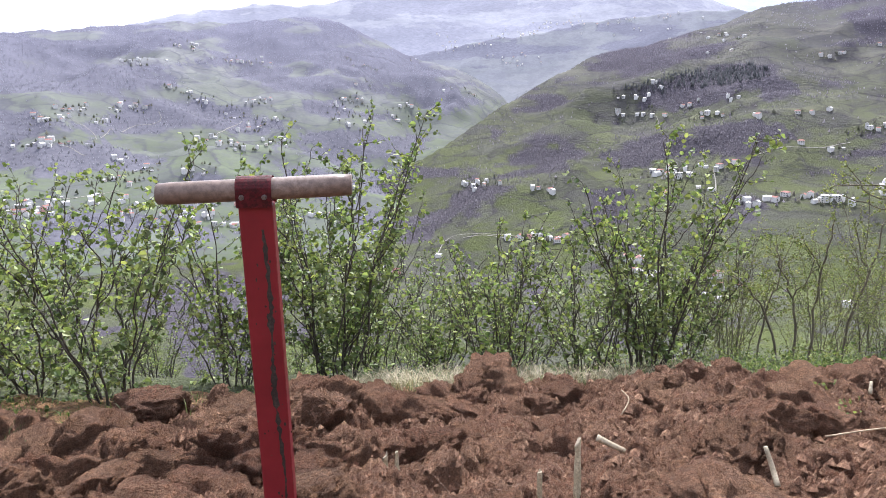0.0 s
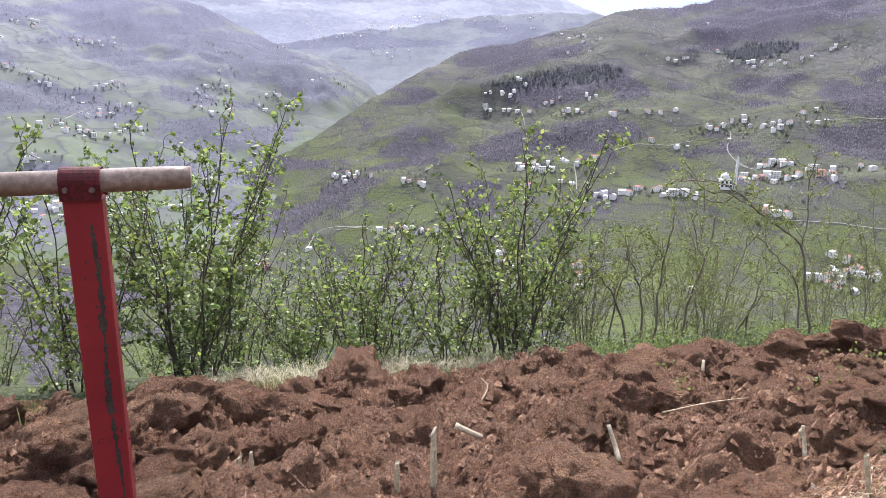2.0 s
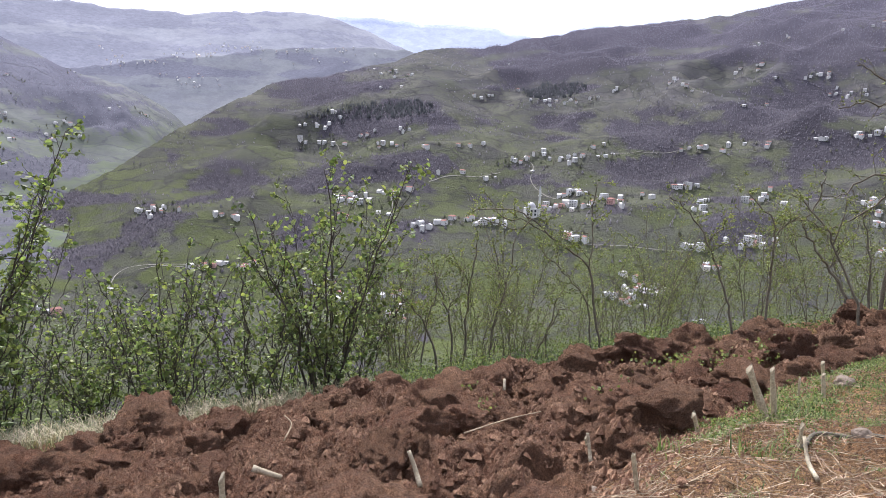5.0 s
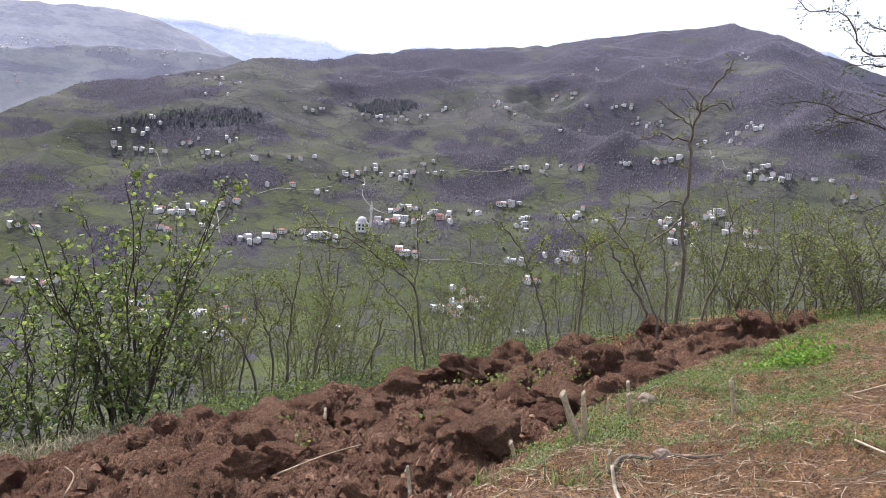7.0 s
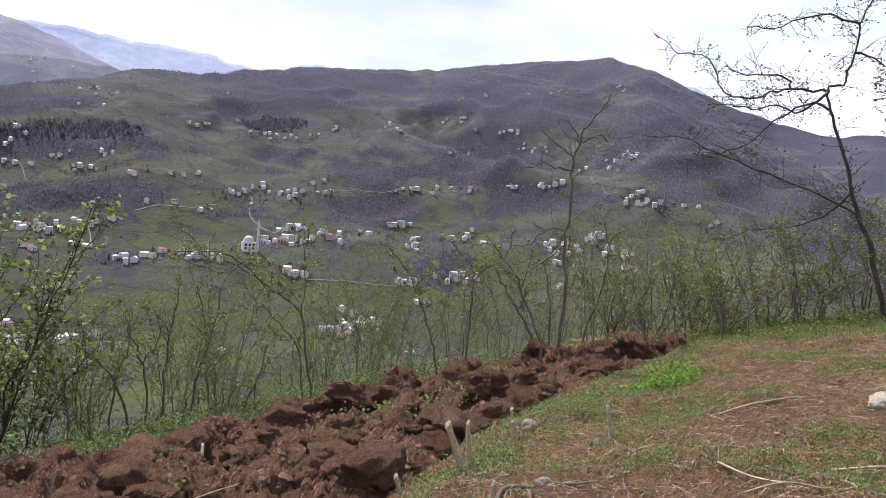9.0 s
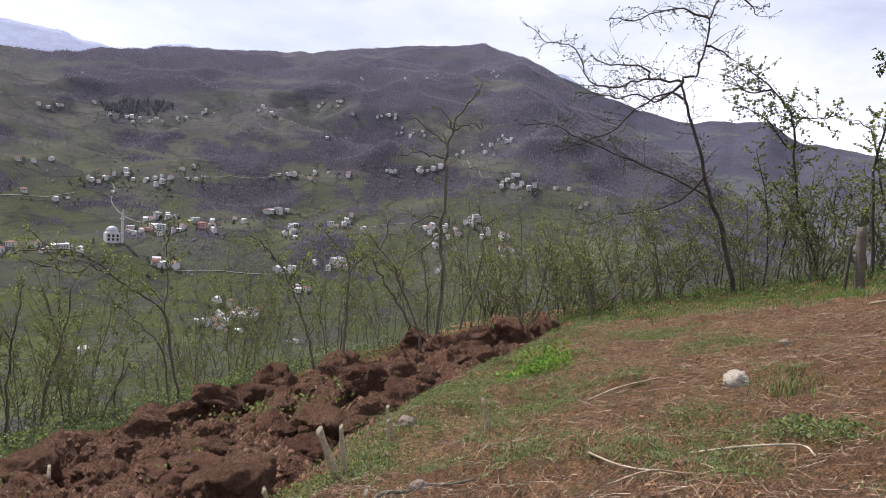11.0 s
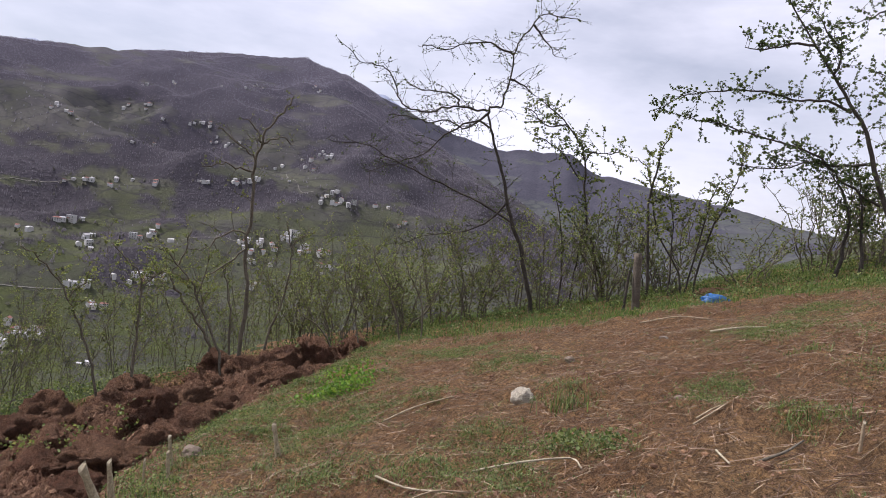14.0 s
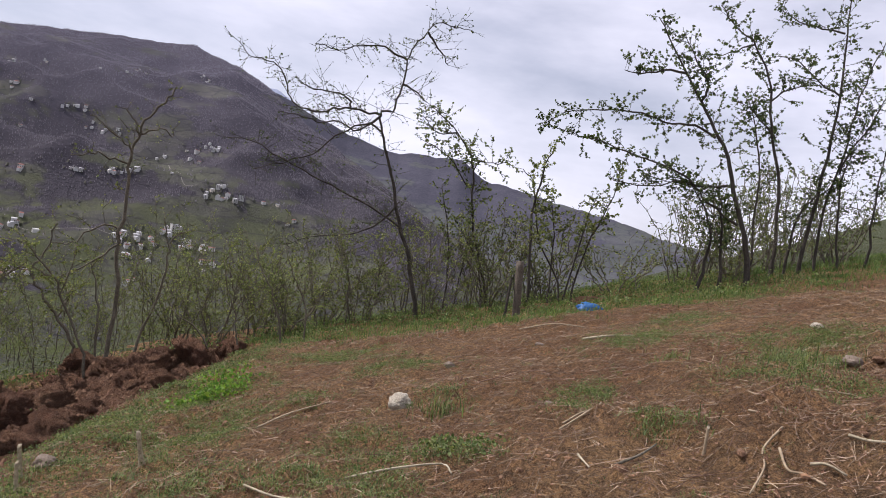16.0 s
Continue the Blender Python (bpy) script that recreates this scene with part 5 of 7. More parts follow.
TOP, LOW = Vector((-0.516, 1.921, 0.672)), Vector((-0.522, 1.972, 0.0))
K = 1.23
axis = (TOP - LOW).normalized()
foot = TOP - axis * 1.22 * K
side = Vector((1, 0.07, 0.0))
side = (side - axis * side.dot(axis)).normalized()
fwd = axis.cross(side)
tool = tagged(new("digging_tool"), "red painted steel digging tool with wooden T-handle stuck in soil", "tool")
tool.matrix_world = Matrix(((side.x, fwd.x, axis.x, foot.x), (side.y, fwd.y, axis.y, foot.y), (side.z, fwd.z, axis.z, foot.z), (0, 0, 0, 1))) @ Matrix.Diagonal((K, K, K, 1))
L = 1.22
part("shaft", box_bm(-0.038, 0.038, -0.022, 0.022, 0.18, L - 0.03, 0.005), RED, tool, "red painted square steel tube")
# worn streak down the face
rnd = random.Random(4)
sv, sf = [], []
n = 70
for i in range(n):
    t = i / (n - 1)
    z = L - 0.088 - t * 0.76
    cx = 0.0125 + 0.004 * math.sin(9 * t) + 0.004 * t + rnd.gauss(0, 0.0012)
    w = 0.0058 * (0.35 + 0.65 * math.sin(math.pi * min(1, t * 1.15 + 0.06)) ** 0.5) * rnd.uniform(0.45, 1.5)
    if 0.33 < t < 0.36 or 0.58 < t < 0.60:
        w *= 0.25
    sv += [(cx - w + rnd.gauss(0, 0.0008), -0.0226, z), (cx + w + rnd.gauss(0, 0.0008), -0.0226, z)]
for i in range(n - 1):
    sf.append((2 * i, 2 * i + 2, 2 * i + 3, 2 * i + 1))
for _ in range(26):
    cx, cz, s = rnd.gauss(0.008, 0.016), L - 0.15 - 0.75 * rnd.random(), rnd.uniform(0.0012, 0.0035)
    k = len(sv)
    sv += [(cx + s * rnd.uniform(0.6, 1.2) * math.cos(a), -0.0225, cz + 1.6 * s * rnd.uniform(0.6, 1.2) * math.sin(a)) for a in (0, 1.2, 2.5, 3.8, 5.0)]
    sf.append((k, k + 1, k + 2, k + 3, k + 4))
mesh_thing("worn_streak", sv, sf, WORN, tool, "dark bare metal where paint has worn")


def rod_bm(x0, x1, r, seed, z, sag=0.0):
    bm = bmesh.new()
    rings = []
    rr = random.Random(seed)
    for i in range(15):
        t = i / 14
        x = x0 + (x1 - x0) * t
        rad = r * (0.97 + 0.03 * rr.random()) * (0.93 if i in (0, 14) else 1.0)
        rings.append([bm.verts.new((x, rad * math.cos(2 * math.pi * k / 28), z + sag * t + rad * math.sin(2 * math.pi * k / 28))) for k in range(28)])
    for a, b in zip(rings, rings[1:]):
        for k in range(28):
            bm.faces.new((a[k], a[(k + 1) % 28], b[(k + 1) % 28], b[k]))
    bm.faces.new(rings[0][::-1])
    bm.faces.new(rings[-1])
    bmesh.ops.recalc_face_normals(bm, faces=bm.faces[:])
    return bm


part("handle", rod_bm(-0.215, 0.215, 0.0255, 3, L - 0.0067, 0.0135), HANDLE_WOOD, tool, "round worn wooden cross handle", True)
# bent sheet clasp round the handle
bm = bmesh.new()
prof = []
for k in range(13):
    a = math.pi * k / 12
    prof.append((-0.031 * math.cos(a), L + 0.031 * math.sin(a)))
prof = [(-0.031, L - 0.036)] + prof + [(0.031, L - 0.036)]
rows_ = [[bm.verts.new((x, p[0], p[1])) for p in prof] for x in (-0.0395, 0.0395)]
for k in range(len(prof) - 1):
    bm.faces.new((rows_[0][k], rows_[0][k + 1], rows_[1][k + 1], rows_[1][k]))
bmesh.ops.solidify(bm, geom=bm.faces[:], thickness=0.003)
CLASP = two_tone("grimy_red_paint", (0.115, 0.014, 0.020), (0.19, 0.024, 0.033), 30, 120, 0.5, 0.3, 0.001, "Object", (0.04, 0.014, 0.014))
clasp = part("clasp", bm, CLASP, tool, "red steel clasp bolted round the handle")
for x in (-0.026, 0.024):
    bm = bmesh.new()
    bmesh.ops.create_cone(bm, cap_ends=True, segments=12, radius1=0.0062, radius2=0.0045, depth=0.009, matrix=pose(x, -0.036, L - 0.012, 90))
    part("bolt", bm, STEEL, clasp, "bright steel bolt")
part("blade", box_bm(-0.09, 0.09, -0.006, 0.006, -0.10, 0.2, 0.004), WORN, tool, "dark steel blade in the ground")

# ---- villages across the valley ----


FACING_UPPER = [(17.4, 4.3), (19.6, 4.6), (21.3, 4.5), (22.3, 4.2), (21.8, 3.3), (30.3, 5.3), (28.2, 2.6), (28.8, 2.8), (31.1, 3.3), (48.4, 6.7),
    (50.6, 7.2), (47.6, 5.1), (48.7, 5.3), (55.7, 7.8), (57.0, 8.0), (60.8, 8.6), (61.4, 8.5), (33.3, 2.5), (34.2, 2.5), (35.0, 2.5),
    (36.9, 2.6), (37.4, 2.9), (38.6, 3.3), (39.4, 3.5), (43.1, 4.2), (43.9, 3.8), (50.0, 4.4), (52.7, 4.6), (53.4, 4.7),
    (13.8, -0.0), (15.1, 0.1), (16.6, 1.1)]
FACING_MIDDLE = [(13.8, -1.1), (15.3, -1.3), (16.4, -1.4), (19.1, -0.6), (20.4, -1.3), (21.5, -1.4), (22.5, -0.1), (23.7, -1.4), (26.5, -1.2),
    (48.1, 2.4), (49.6, 2.5), (53.6, 3.2), (54.9, 3.3), (55.7, 3.5), (60.6, 2.9), (61.9, 3.4), (62.9, 3.6), (58.6, 1.9), (59.8, 1.1),
    (61.6, 2.2), (26.9, -3.4), (29.6, -3.7), (31.1, -2.3), (32.1, -2.1), (32.6, -3.1), (33.4, -1.5), (33.9, -2.1), (35.4, -1.9),
    (38.1, -0.8), (37.7, -1.7), (38.8, -1.5), (44.5, -0.8), (45.7, -0.8), (47.3, -0.6), (48.4, -0.4), (50.0, -0.3), (53.7, 0.1),
    (55.7, 0.5), (56.8, 0.6), (62.5, -0.1), (63.3, 0.5), (64.0, -0.2), (65.1, -0.1), (67.9, -0.1), (69.4, -1.1)]
FACING_LOWER = [(17.2, -5.7), (17.8, -6.0), (18.5, -6.1), (21.5, -5.2), (17.7, -7.4), (20.1, -6.9), (23.0, -7.9), (25.4, -7.6), (26.2, -7.2),
    (28.6, -7.5), (29.4, -7.5), (35.7, -4.7), (36.4, -4.8), (33.7, -6.0), (35.1, -5.9), (36.0, -5.8), (37.3, -5.7), (38.4, -5.1),
    (39.6, -5.2), (42.1, -4.8), (43.7, -3.9), (45.3, -3.7), (46.1, -4.8), (45.9, -5.5), (49.3, -4.6), (50.2, -4.2), (57.1, -4.1),
    (58.0, -4.2), (59.1, -4.2), (60.6, -3.2), (61.6, -4.2), (62.9, -4.3), (63.0, -5.4), (57.7, -5.6), (46.0, -8.5), (49.4, -7.8),
    (50.0, -7.5), (35.7, -8.3), (36.4, -8.5), (47.3, -9.9)]
VALLEY_FLOOR = [(41.3, -11.3), (41.6, -12.0), (41.0, -13.4), (42.3, -12.2), (46.1, -14.1), (15.5, -13.1), (16.4, -12.7), (17.3, -13.7),
    (16.1, -13.7), (21.2, -15.4), (22.1, -14.2), (21.5, -13.7), (30.8, -14.7), (-0.5, -12.6), (7.0, -11.1), (8.0, -10.9),
    (9.4, -11.2), (6.1, -11.2), (21.3, -5.5), (2.4, -6.9), (1.8, -6.8), (3.3, -6.7), (7.7, -7.1), (42.1, -12.3), (43.0, -11.8),
    (41.0, -13.1), (39.5, -12.9), (45.8, -8.4), (21.6, -15.5), (20.3, -13.8), (22.2, -14.6), (-4.7, -13.8), (57.9, -7.5),
    (58.4, -4.7), (57.5, -4.8), (60.3, -3.7), (61.9, -4.4), (63.1, -6.0), (-28.9, -6.4), (-31.0, -6.8), (-30.1, -7.3), (-31.8, -7.3),
    (-18.5, -9.3), (-16.7, -7.8)]
LEFT_SLOPE = [(-23.4, 3.1), (-22.8, 3.2), (-18.9, 4.2), (-16.7, 3.2), (-16.3, 3.3), (-15.0, 3.2), (-14.0, 3.1), (-19.9, 4.2), (-29.6, -0.8),
    (-29.3, -1.0), (-27.5, -0.3), (-26.8, -0.2), (-25.1, -0.2), (-23.4, -0.1), (-22.8, -0.2), (-26.1, -1.2), (-30.2, -2.5),
    (-28.5, -2.7), (-26.8, -2.9), (-24.3, -3.8), (-20.9, 1.3), (-19.7, 0.9), (-19.0, 0.3), (-17.0, -0.8), (-16.4, -1.1),
    (-15.4, -1.5), (-14.5, -1.8), (-14.1, -1.3), (-18.2, -2.5), (-17.8, -3.0), (-16.8, -3.1), (-15.9, -3.5), (-13.8, -3.1),
    (-12.9, -2.7), (-14.8, 0.2), (-14.2, 0.2), (-7.4, 0.1), (-7.9, -0.6), (-6.5, 0.1), (-5.8, 1.2), (-8.7, -0.1), (-8.4, -1.4),
    (-7.7, -1.7), (-6.1, -1.5), (-3.4, -0.4)]
LEFT_LOWER = [(-2.9, -0.2), (-3.8, -1.5), (-2.0, -1.3), (0.7, 0.9), (2.1, 0.6), (-2.1, 3.3), (-7.5, 3.4), (-6.2, 2.8), (-5.5, 2.5),
    (-23.8, -4.8), (-23.2, -4.7), (-25.4, -5.4), (-25.0, -5.2), (-24.3, -5.7), (-14.7, -1.8), (-19.8, -4.8), (-19.0, -5.3)]

WALL_WHITE = plain("white_plaster", (0.64, 0.63, 0.61), 0.85, 0, 2)
WALL_CREAM = plain("cream_plaster", (0.76, 0.70, 0.62), 0.85, 0, 2)
WALL_PINK = plain("pink_plaster", (0.66, 0.42, 0.38), 0.85, 0, 2)
WALL_BARE = plain("bare_blockwork", (0.55, 0.52, 0.50), 0.9, 0, 2)
ROOF_RED = plain("red_roof_tiles", (0.26, 0.12, 0.10), 0.85, 0, 3)
ROOF_GREY = plain("grey_sheet_roof", (0.50, 0.50, 0.52), 0.6, 0, 3)
ROOF_PALE = plain("pale_sheet_roof", (0.52, 0.51, 0.53), 0.55, 0, 3)
PANE = plain("dark_window", (0.04, 0.045, 0.055), 0.25, 0, 5)
ROAD = two_tone("pale_track", (0.20, 0.19, 0.165), (0.26, 0.245, 0.22), 0.05, 0.5, 0.95, 0)


def land(x, y):
    r, a = np.hypot(x, y), np.degrees(np.arctan2(x, y))
    z = height(x, y)
    for key in ("left", "spur", "valley_head", "right"):
        z = np.maximum(z, np.where(r > RANGES[key][0], hill(key, r, a), -500))
    return z


def sight(bearing, angle, reach=4500.0):
    """Where a line of sight from the field meets the land across the valley."""
    r = np.geomspace(140, reach, 2600)
    b = math.radians(bearing)
    z = land(r * math.sin(b), r * math.cos(b))
    over = np.nonzero(z > 1.0 + r * math.tan(math.radians(angle)))[0]
    k = over[0] if len(over) else len(r) - 1
    return Vector((r[k] * math.sin(b), r[k] * math.cos(b), z[k])), r[k]


def house_proto(w, d, storeys, wall, roof, kind, label):
    h = 2.9 * storeys
    t = tagged(new("house"), label, "house")
    part("wall", box_bm(-w / 2, w / 2, -d / 2, d / 2, -2.5, h), wall, t)
    bm = bmesh.new()
    o = 0.6
    if kind == "flat":
        bm.free()
        part("roof", box_bm(-w / 2 - 0.3, w / 2 + 0.3, -d / 2 - 0.3, d / 2 + 0.3, h + 0.004, h + 0.35), roof, t)
    else:
        inset = w * 0.28 if kind == "hip" else 0.0
        a = [bm.verts.new(p) for p in ((-w / 2 - o, -d / 2 - o, h), (w / 2 + o, -d / 2 - o, h), (w / 2 + o, d / 2 + o, h), (-w / 2 - o, d / 2 + o, h))]
        c = [bm.verts.new(p) for p in ((-w / 2 - o + inset, 0, h + 0.21 * d), (w / 2 + o - inset, 0, h + 0.21 * d))]
        for f in ((a[0], a[1], c[1], c[0]), (a[2], a[3], c[0], c[1]), (a[1], a[2], c[1]), (a[3], a[0], c[0]), (a[3], a[2], a[1], a[0])):
            bm.faces.new(f)
        part("roof", bm, roof, t)
    cols = max(2, int(w / 3.4))
    for s in range(storeys):
        for c in range(cols):
            x = -w / 2 + (c + 0.5) * w / cols
            part("window", box_bm(x - 0.65, x + 0.65, -d / 2 - 0.05, -d / 2 + 0.2, s * 2.9 + 0.9, s * 2.9 + 2.3), PANE, t)
        if storeys > 2 and s:
            part("balcony", box_bm(-w / 2 + 0.4, w / 2 - 0.4, -d / 2 - 1.2, -d / 2 - 0.004, s * 2.9 - 0.1, s * 2.9 + 0.12), wall, t)
    return t


PROTOS = [house_proto(11, 9, 2, WALL_WHITE, ROOF_RED, "hip", "white two-storey house with a weathered red roof"),
          house_proto(10, 9, 3, WALL_WHITE, ROOF_PALE, "hip", "white three-storey house with a pale roof"),
          house_proto(9, 8, 2, WALL_CREAM, ROOF_GREY, "gable", "cream two-storey house with a grey gable roof"),
          house_proto(12, 10, 3, WALL_PINK, ROOF_RED, "hip", "pink three-storey house with a red roof"),
          house_proto(13, 10, 4, WALL_WHITE, ROOF_GREY, "flat", "white four-storey house with a flat roof"),
          house_proto(8, 7, 1, WALL_BARE, ROOF_PALE, "gable", "low blockwork house with a pale sheet roof"),
          house_proto(10, 8, 2, WALL_WHITE, ROOF_GREY, "gable", "white two-storey house with a grey roof")]
rnd = random.Random(77)


HOUSES_AT = []


def settle(spots, group, weights, size=1.0, extra=0):
    for bearing, angle in spots:
        for k in range(1 + (rnd.random() < extra)):
            b, a = bearing + k * rnd.uniform(-0.7, 0.7), angle - k * rnd.uniform(-0.1, 0.35)
            p, r = sight(b, a)
            src = PROTOS[rnd.choices(range(7), weights)[0]]
            c = copy_thing(src, pose(p.x, p.y, p.z, 0, 0, -b + rnd.uniform(-40, 40)))
            s = size * rnd.uniform(0.6, 0.92)
            HOUSES_AT.append((p.x, p.y))
            c.scale = (s, s, s)
            c["group"] = group


settle(FACING_UPPER, "houses high on the facing slope", (4, 2, 3, 0, 0, 2, 4), 0.68, 0.4)
settle(FACING_MIDDLE, "houses on the facing slope", (4, 3, 2, 0, 1, 2, 3), 0.68, 0.4)
settle(FACING_LOWER, "houses low on the facing slope", (3, 3, 2, 2, 3, 1, 2), 0.76, 0.5)
settle(VALLEY_FLOOR, "houses on the valley floor", (3, 2, 2, 1, 1, 3, 3), 0.6, 0.25)
VALLEY_HEAD = [(-0.2, 4.0), (0.4, 4.3), (1.1, 4.1), (2.4, 4.3), (2.9, 4.5), (3.5, 4.4), (5.5, 4.9), (6.1, 5.1), (6.9, 5.2), (7.7, 5.5), (8.6, 5.7), (9.5, 5.6), (10.3, 5.9), (10.8, 5.7), (13.0, 5.5), (14.3, 5.9), (16.9, 5.8), (17.6, 6.0), (3.7, 3.3), (4.9, 2.8), (6.4, 3.0), (7.3, 3.1), (0.2, 4.9), (11.3, 5.0), (16.1, 5.0)]
settle(LEFT_SLOPE, "houses on the hazy slope", (3, 2, 1, 0, 1, 2, 3), 0.6, 0.3)
settle(LEFT_LOWER, "houses on the hazy slope", (3, 2, 1, 0, 1, 2, 3), 0.6, 0.3)
# the many smaller buildings of the villages, too far to tell apart
fv, ff, fm = [], [], []
TOWN = [(rnd.uniform(-33, -9), rnd.uniform(-9.3, -6.2)) for _ in range(34)]
for spots in (FACING_UPPER, FACING_MIDDLE, FACING_LOWER, FACING_LOWER, VALLEY_FLOOR, VALLEY_FLOOR, LEFT_SLOPE, LEFT_SLOPE, LEFT_LOWER, TOWN, TOWN, VALLEY_HEAD, VALLEY_HEAD, VALLEY_HEAD, VALLEY_HEAD):
    for bearing, angle in spots:
        for k in range(rnd.choice((0, 1, 1, 2))):
            p, r = sight(bearing + rnd.gauss(0, 0.9), angle + rnd.gauss(0.0, 0.18))
            w, d, h = rnd.uniform(3.5, 8), rnd.uniform(3.5, 6), rnd.uniform(2.2, 5)
            m = pose(p.x, p.y, p.z, 0, 0, rnd.uniform(0, 180))
            i = len(fv)
            fv += [m @ Vector(q) for q in ((-w / 2, -d / 2, -2), (w / 2, -d / 2, -2), (w / 2, d / 2, -2), (-w / 2, d / 2, -2), (-w / 2, -d / 2, h), (w / 2, -d / 2, h),
                                           (w / 2, d / 2, h), (-w / 2, d / 2, h), (-w / 2 - 0.4, 0, h + 0.25 * d), (w / 2 + 0.4, 0, h + 0.25 * d))]
            ff += [(i, i + 1, i + 5, i + 4), (i + 1, i + 2, i + 6, i + 5), (i + 2, i + 3, i + 7, i + 6), (i + 3, i, i + 4, i + 7), (i + 5, i + 6, i + 9), (i + 7, i + 4, i + 8),
                   (i + 4, i + 5, i + 9, i + 8), (i + 6, i + 7, i + 8, i + 9)]
            roof = rnd.choice((1, 1, 2, 2, 0))
            fm += [0] * 6 + [roof] * 2
small = mesh_thing("far_buildings", fv, ff, WALL_WHITE)
small.data.materials.append(ROOF_RED)
small.data.materials.append(ROOF_PALE)
small.data.polygons.foreach_set("material_index", fm)
tagged(small, "small whitish village buildings scattered over the slopes", "buildings", kind="stuff")
for p in PROTOS:
    for o in list(p.children_recursive):
        bpy.data.objects.remove(o)
    bpy.data.objects.remove(p)


def mosque(bearing, angle):
    p, r = sight(bearing, angle)
    k = r / 760
    t = tagged(new("mosque"), "white domed mosque with one slender minaret", "mosque")
    t.matrix_world = pose(p.x, p.y, p.z, 0, 0, -bearing + 12) @ Matrix.Diagonal((k, k, k, 1))
    body = part("wall", box_bm(-6.5, 6.5, -6, 6, -3, 9, 0.15), WALL_WHITE, t)
    for x in (-4, 0, 4):
        for z in (1.5, 5.2):
            part("window", box_bm(x - 1, x + 1, -6.1, -5.7, z, z + 2.4), PANE, body)
    bm = bmesh.new()
    bmesh.ops.create_uvsphere(bm, u_segments=24, v_segments=12, radius=5.6)
    bmesh.ops.delete(bm, geom=[v for v in bm.verts if v.co.z < -0.05], context="VERTS")
    bmesh.ops.translate(bm, verts=bm.verts[:], vec=(0, 0, 10.0))
    part("dome", bm, ROOF_PALE, t, "pale grey dome", True)
    bm = bmesh.new()
    bmesh.ops.create_cone(bm, cap_ends=True, segments=24, radius1=5.9, radius2=5.7, depth=1.4, matrix=pose(0, 0, 9.5))
    part("drum", bm, WALL_WHITE, t)
    bm = bmesh.new()
    bmesh.ops.create_cone(bm, cap_ends=True, segments=14, radius1=1.5, radius2=1.15, depth=32, matrix=pose(8.4, -5, 13))
    mn = part("minaret", bm, WALL_WHITE, t, "slender white minaret")
    bm = bmesh.new()
    bmesh.ops.create_cone(bm, cap_ends=True, segments=14, radius1=1.3, radius2=2.0, depth=1.2, matrix=pose(8.4, -5, 23))
    part("gallery", bm, WALL_WHITE, mn)
    bm = bmesh.new()
    bmesh.ops.create_cone(bm, cap_ends=True, segments=14, radius1=1.25, radius2=0.05, depth=5, matrix=pose(8.4, -5, 31.5))
    part("spire", bm, ROOF_GREY, mn)


mosque(32.6, -6.7)


def track(spots, wide, label):
    """A pale road laid on the slopes, through lines of sight."""
    pts = [sight(b, a)[0] for b, a in spots]
    line = smooth_line(pts, 10)
    v, f = [], []
    for i, p in enumerate(line):
        t = line[min(i + 1, len(line) - 1)] - line[max(i - 1, 0)]
        s = Vector((t.y, -t.x, 0)).normalized() * wide / 2
        for q in (p - s, p + s):
            v.append((q.x, q.y, float(land(np.array([q.x]), np.array([q.y]))[0]) + 0.5))
    for i in range(len(line) - 1):
        f.append((2 * i, 2 * i + 1, 2 * i + 3, 2 * i + 2))
    tagged(mesh_thing("road", v, f, ROAD), label, "road", kind="structure")


track([(31.7, -2.1), (32.6, -2.6), (32.5, -3.8), (33.4, -4.8), (34.6, -5.2)], 1.1, "pale winding country road on the far slope")
track([(50.3, -4.5), (53.0, -4.2), (55.7, -4.0), (57.5, -4.0)], 1.1, "pale winding country road on the far slope")
track([(37.1, -8.8), (40.4, -8.7), (43.2, -8.8), (45.5, -8.7)], 1.1, "pale winding country road on the far slope")
track([(24.2, -4.2), (25.8, -3.7), (28.3, -3.7), (30.0, -3.3)], 1.1, "pale winding country road on the far slope")
track([(21.1, -5.5), (21.3, -6.4), (21.4, -7.4)], 1.1, "pale winding country road on the far slope")
track([(16.4, -1.4), (16.9, -1.9), (17.7, -2.4)], 1.1, "pale winding country road on the far slope")
track([(-28.6, -0.6), (-27.2, -1.2), (-26.4, -1.9), (-26.2, -2.4)], 1.1, "pale winding country road on the far slope")
track([(-21.8, -0.5), (-21.7, -1.0), (-22.3, -1.4), (-23.9, -1.6), (-25.9, -2.3)], 1.1, "pale winding country road on the far slope")
track([(-28.6, -2.6), (-27.8, -3.0), (-27.1, -3.5)], 1.1, "pale winding country road on the far slope")
track([(-29.3, -6.6), (-27.0, -6.4), (-25.1, -6.2)], 1.1, "pale winding country road on the far slope")
track([(-0.8, -12.6), (0.6, -11.0), (3.4, -10.8), (6.3, -11.0)], 1.1, "pale winding country road on the far slope")
track([(-18.0, -2.5), (-17.1, -1.9), (-15.8, -1.3)], 1.1, "pale winding country road on the far slope")
track([(5.2, -11.2), (3.3, -10.9), (1.5, -11.1)], 1.1, "pale winding country road on the far slope")
track([(38.8, -1.4), (41.6, -1.3), (44.3, -0.9)], 1.1, "pale winding country road on the far slope")
track([(57.7, 1.9), (59.5, 1.6), (60.5, 0.9), (61.8, 0.5)], 1.1, "pale winding country road on the far slope")

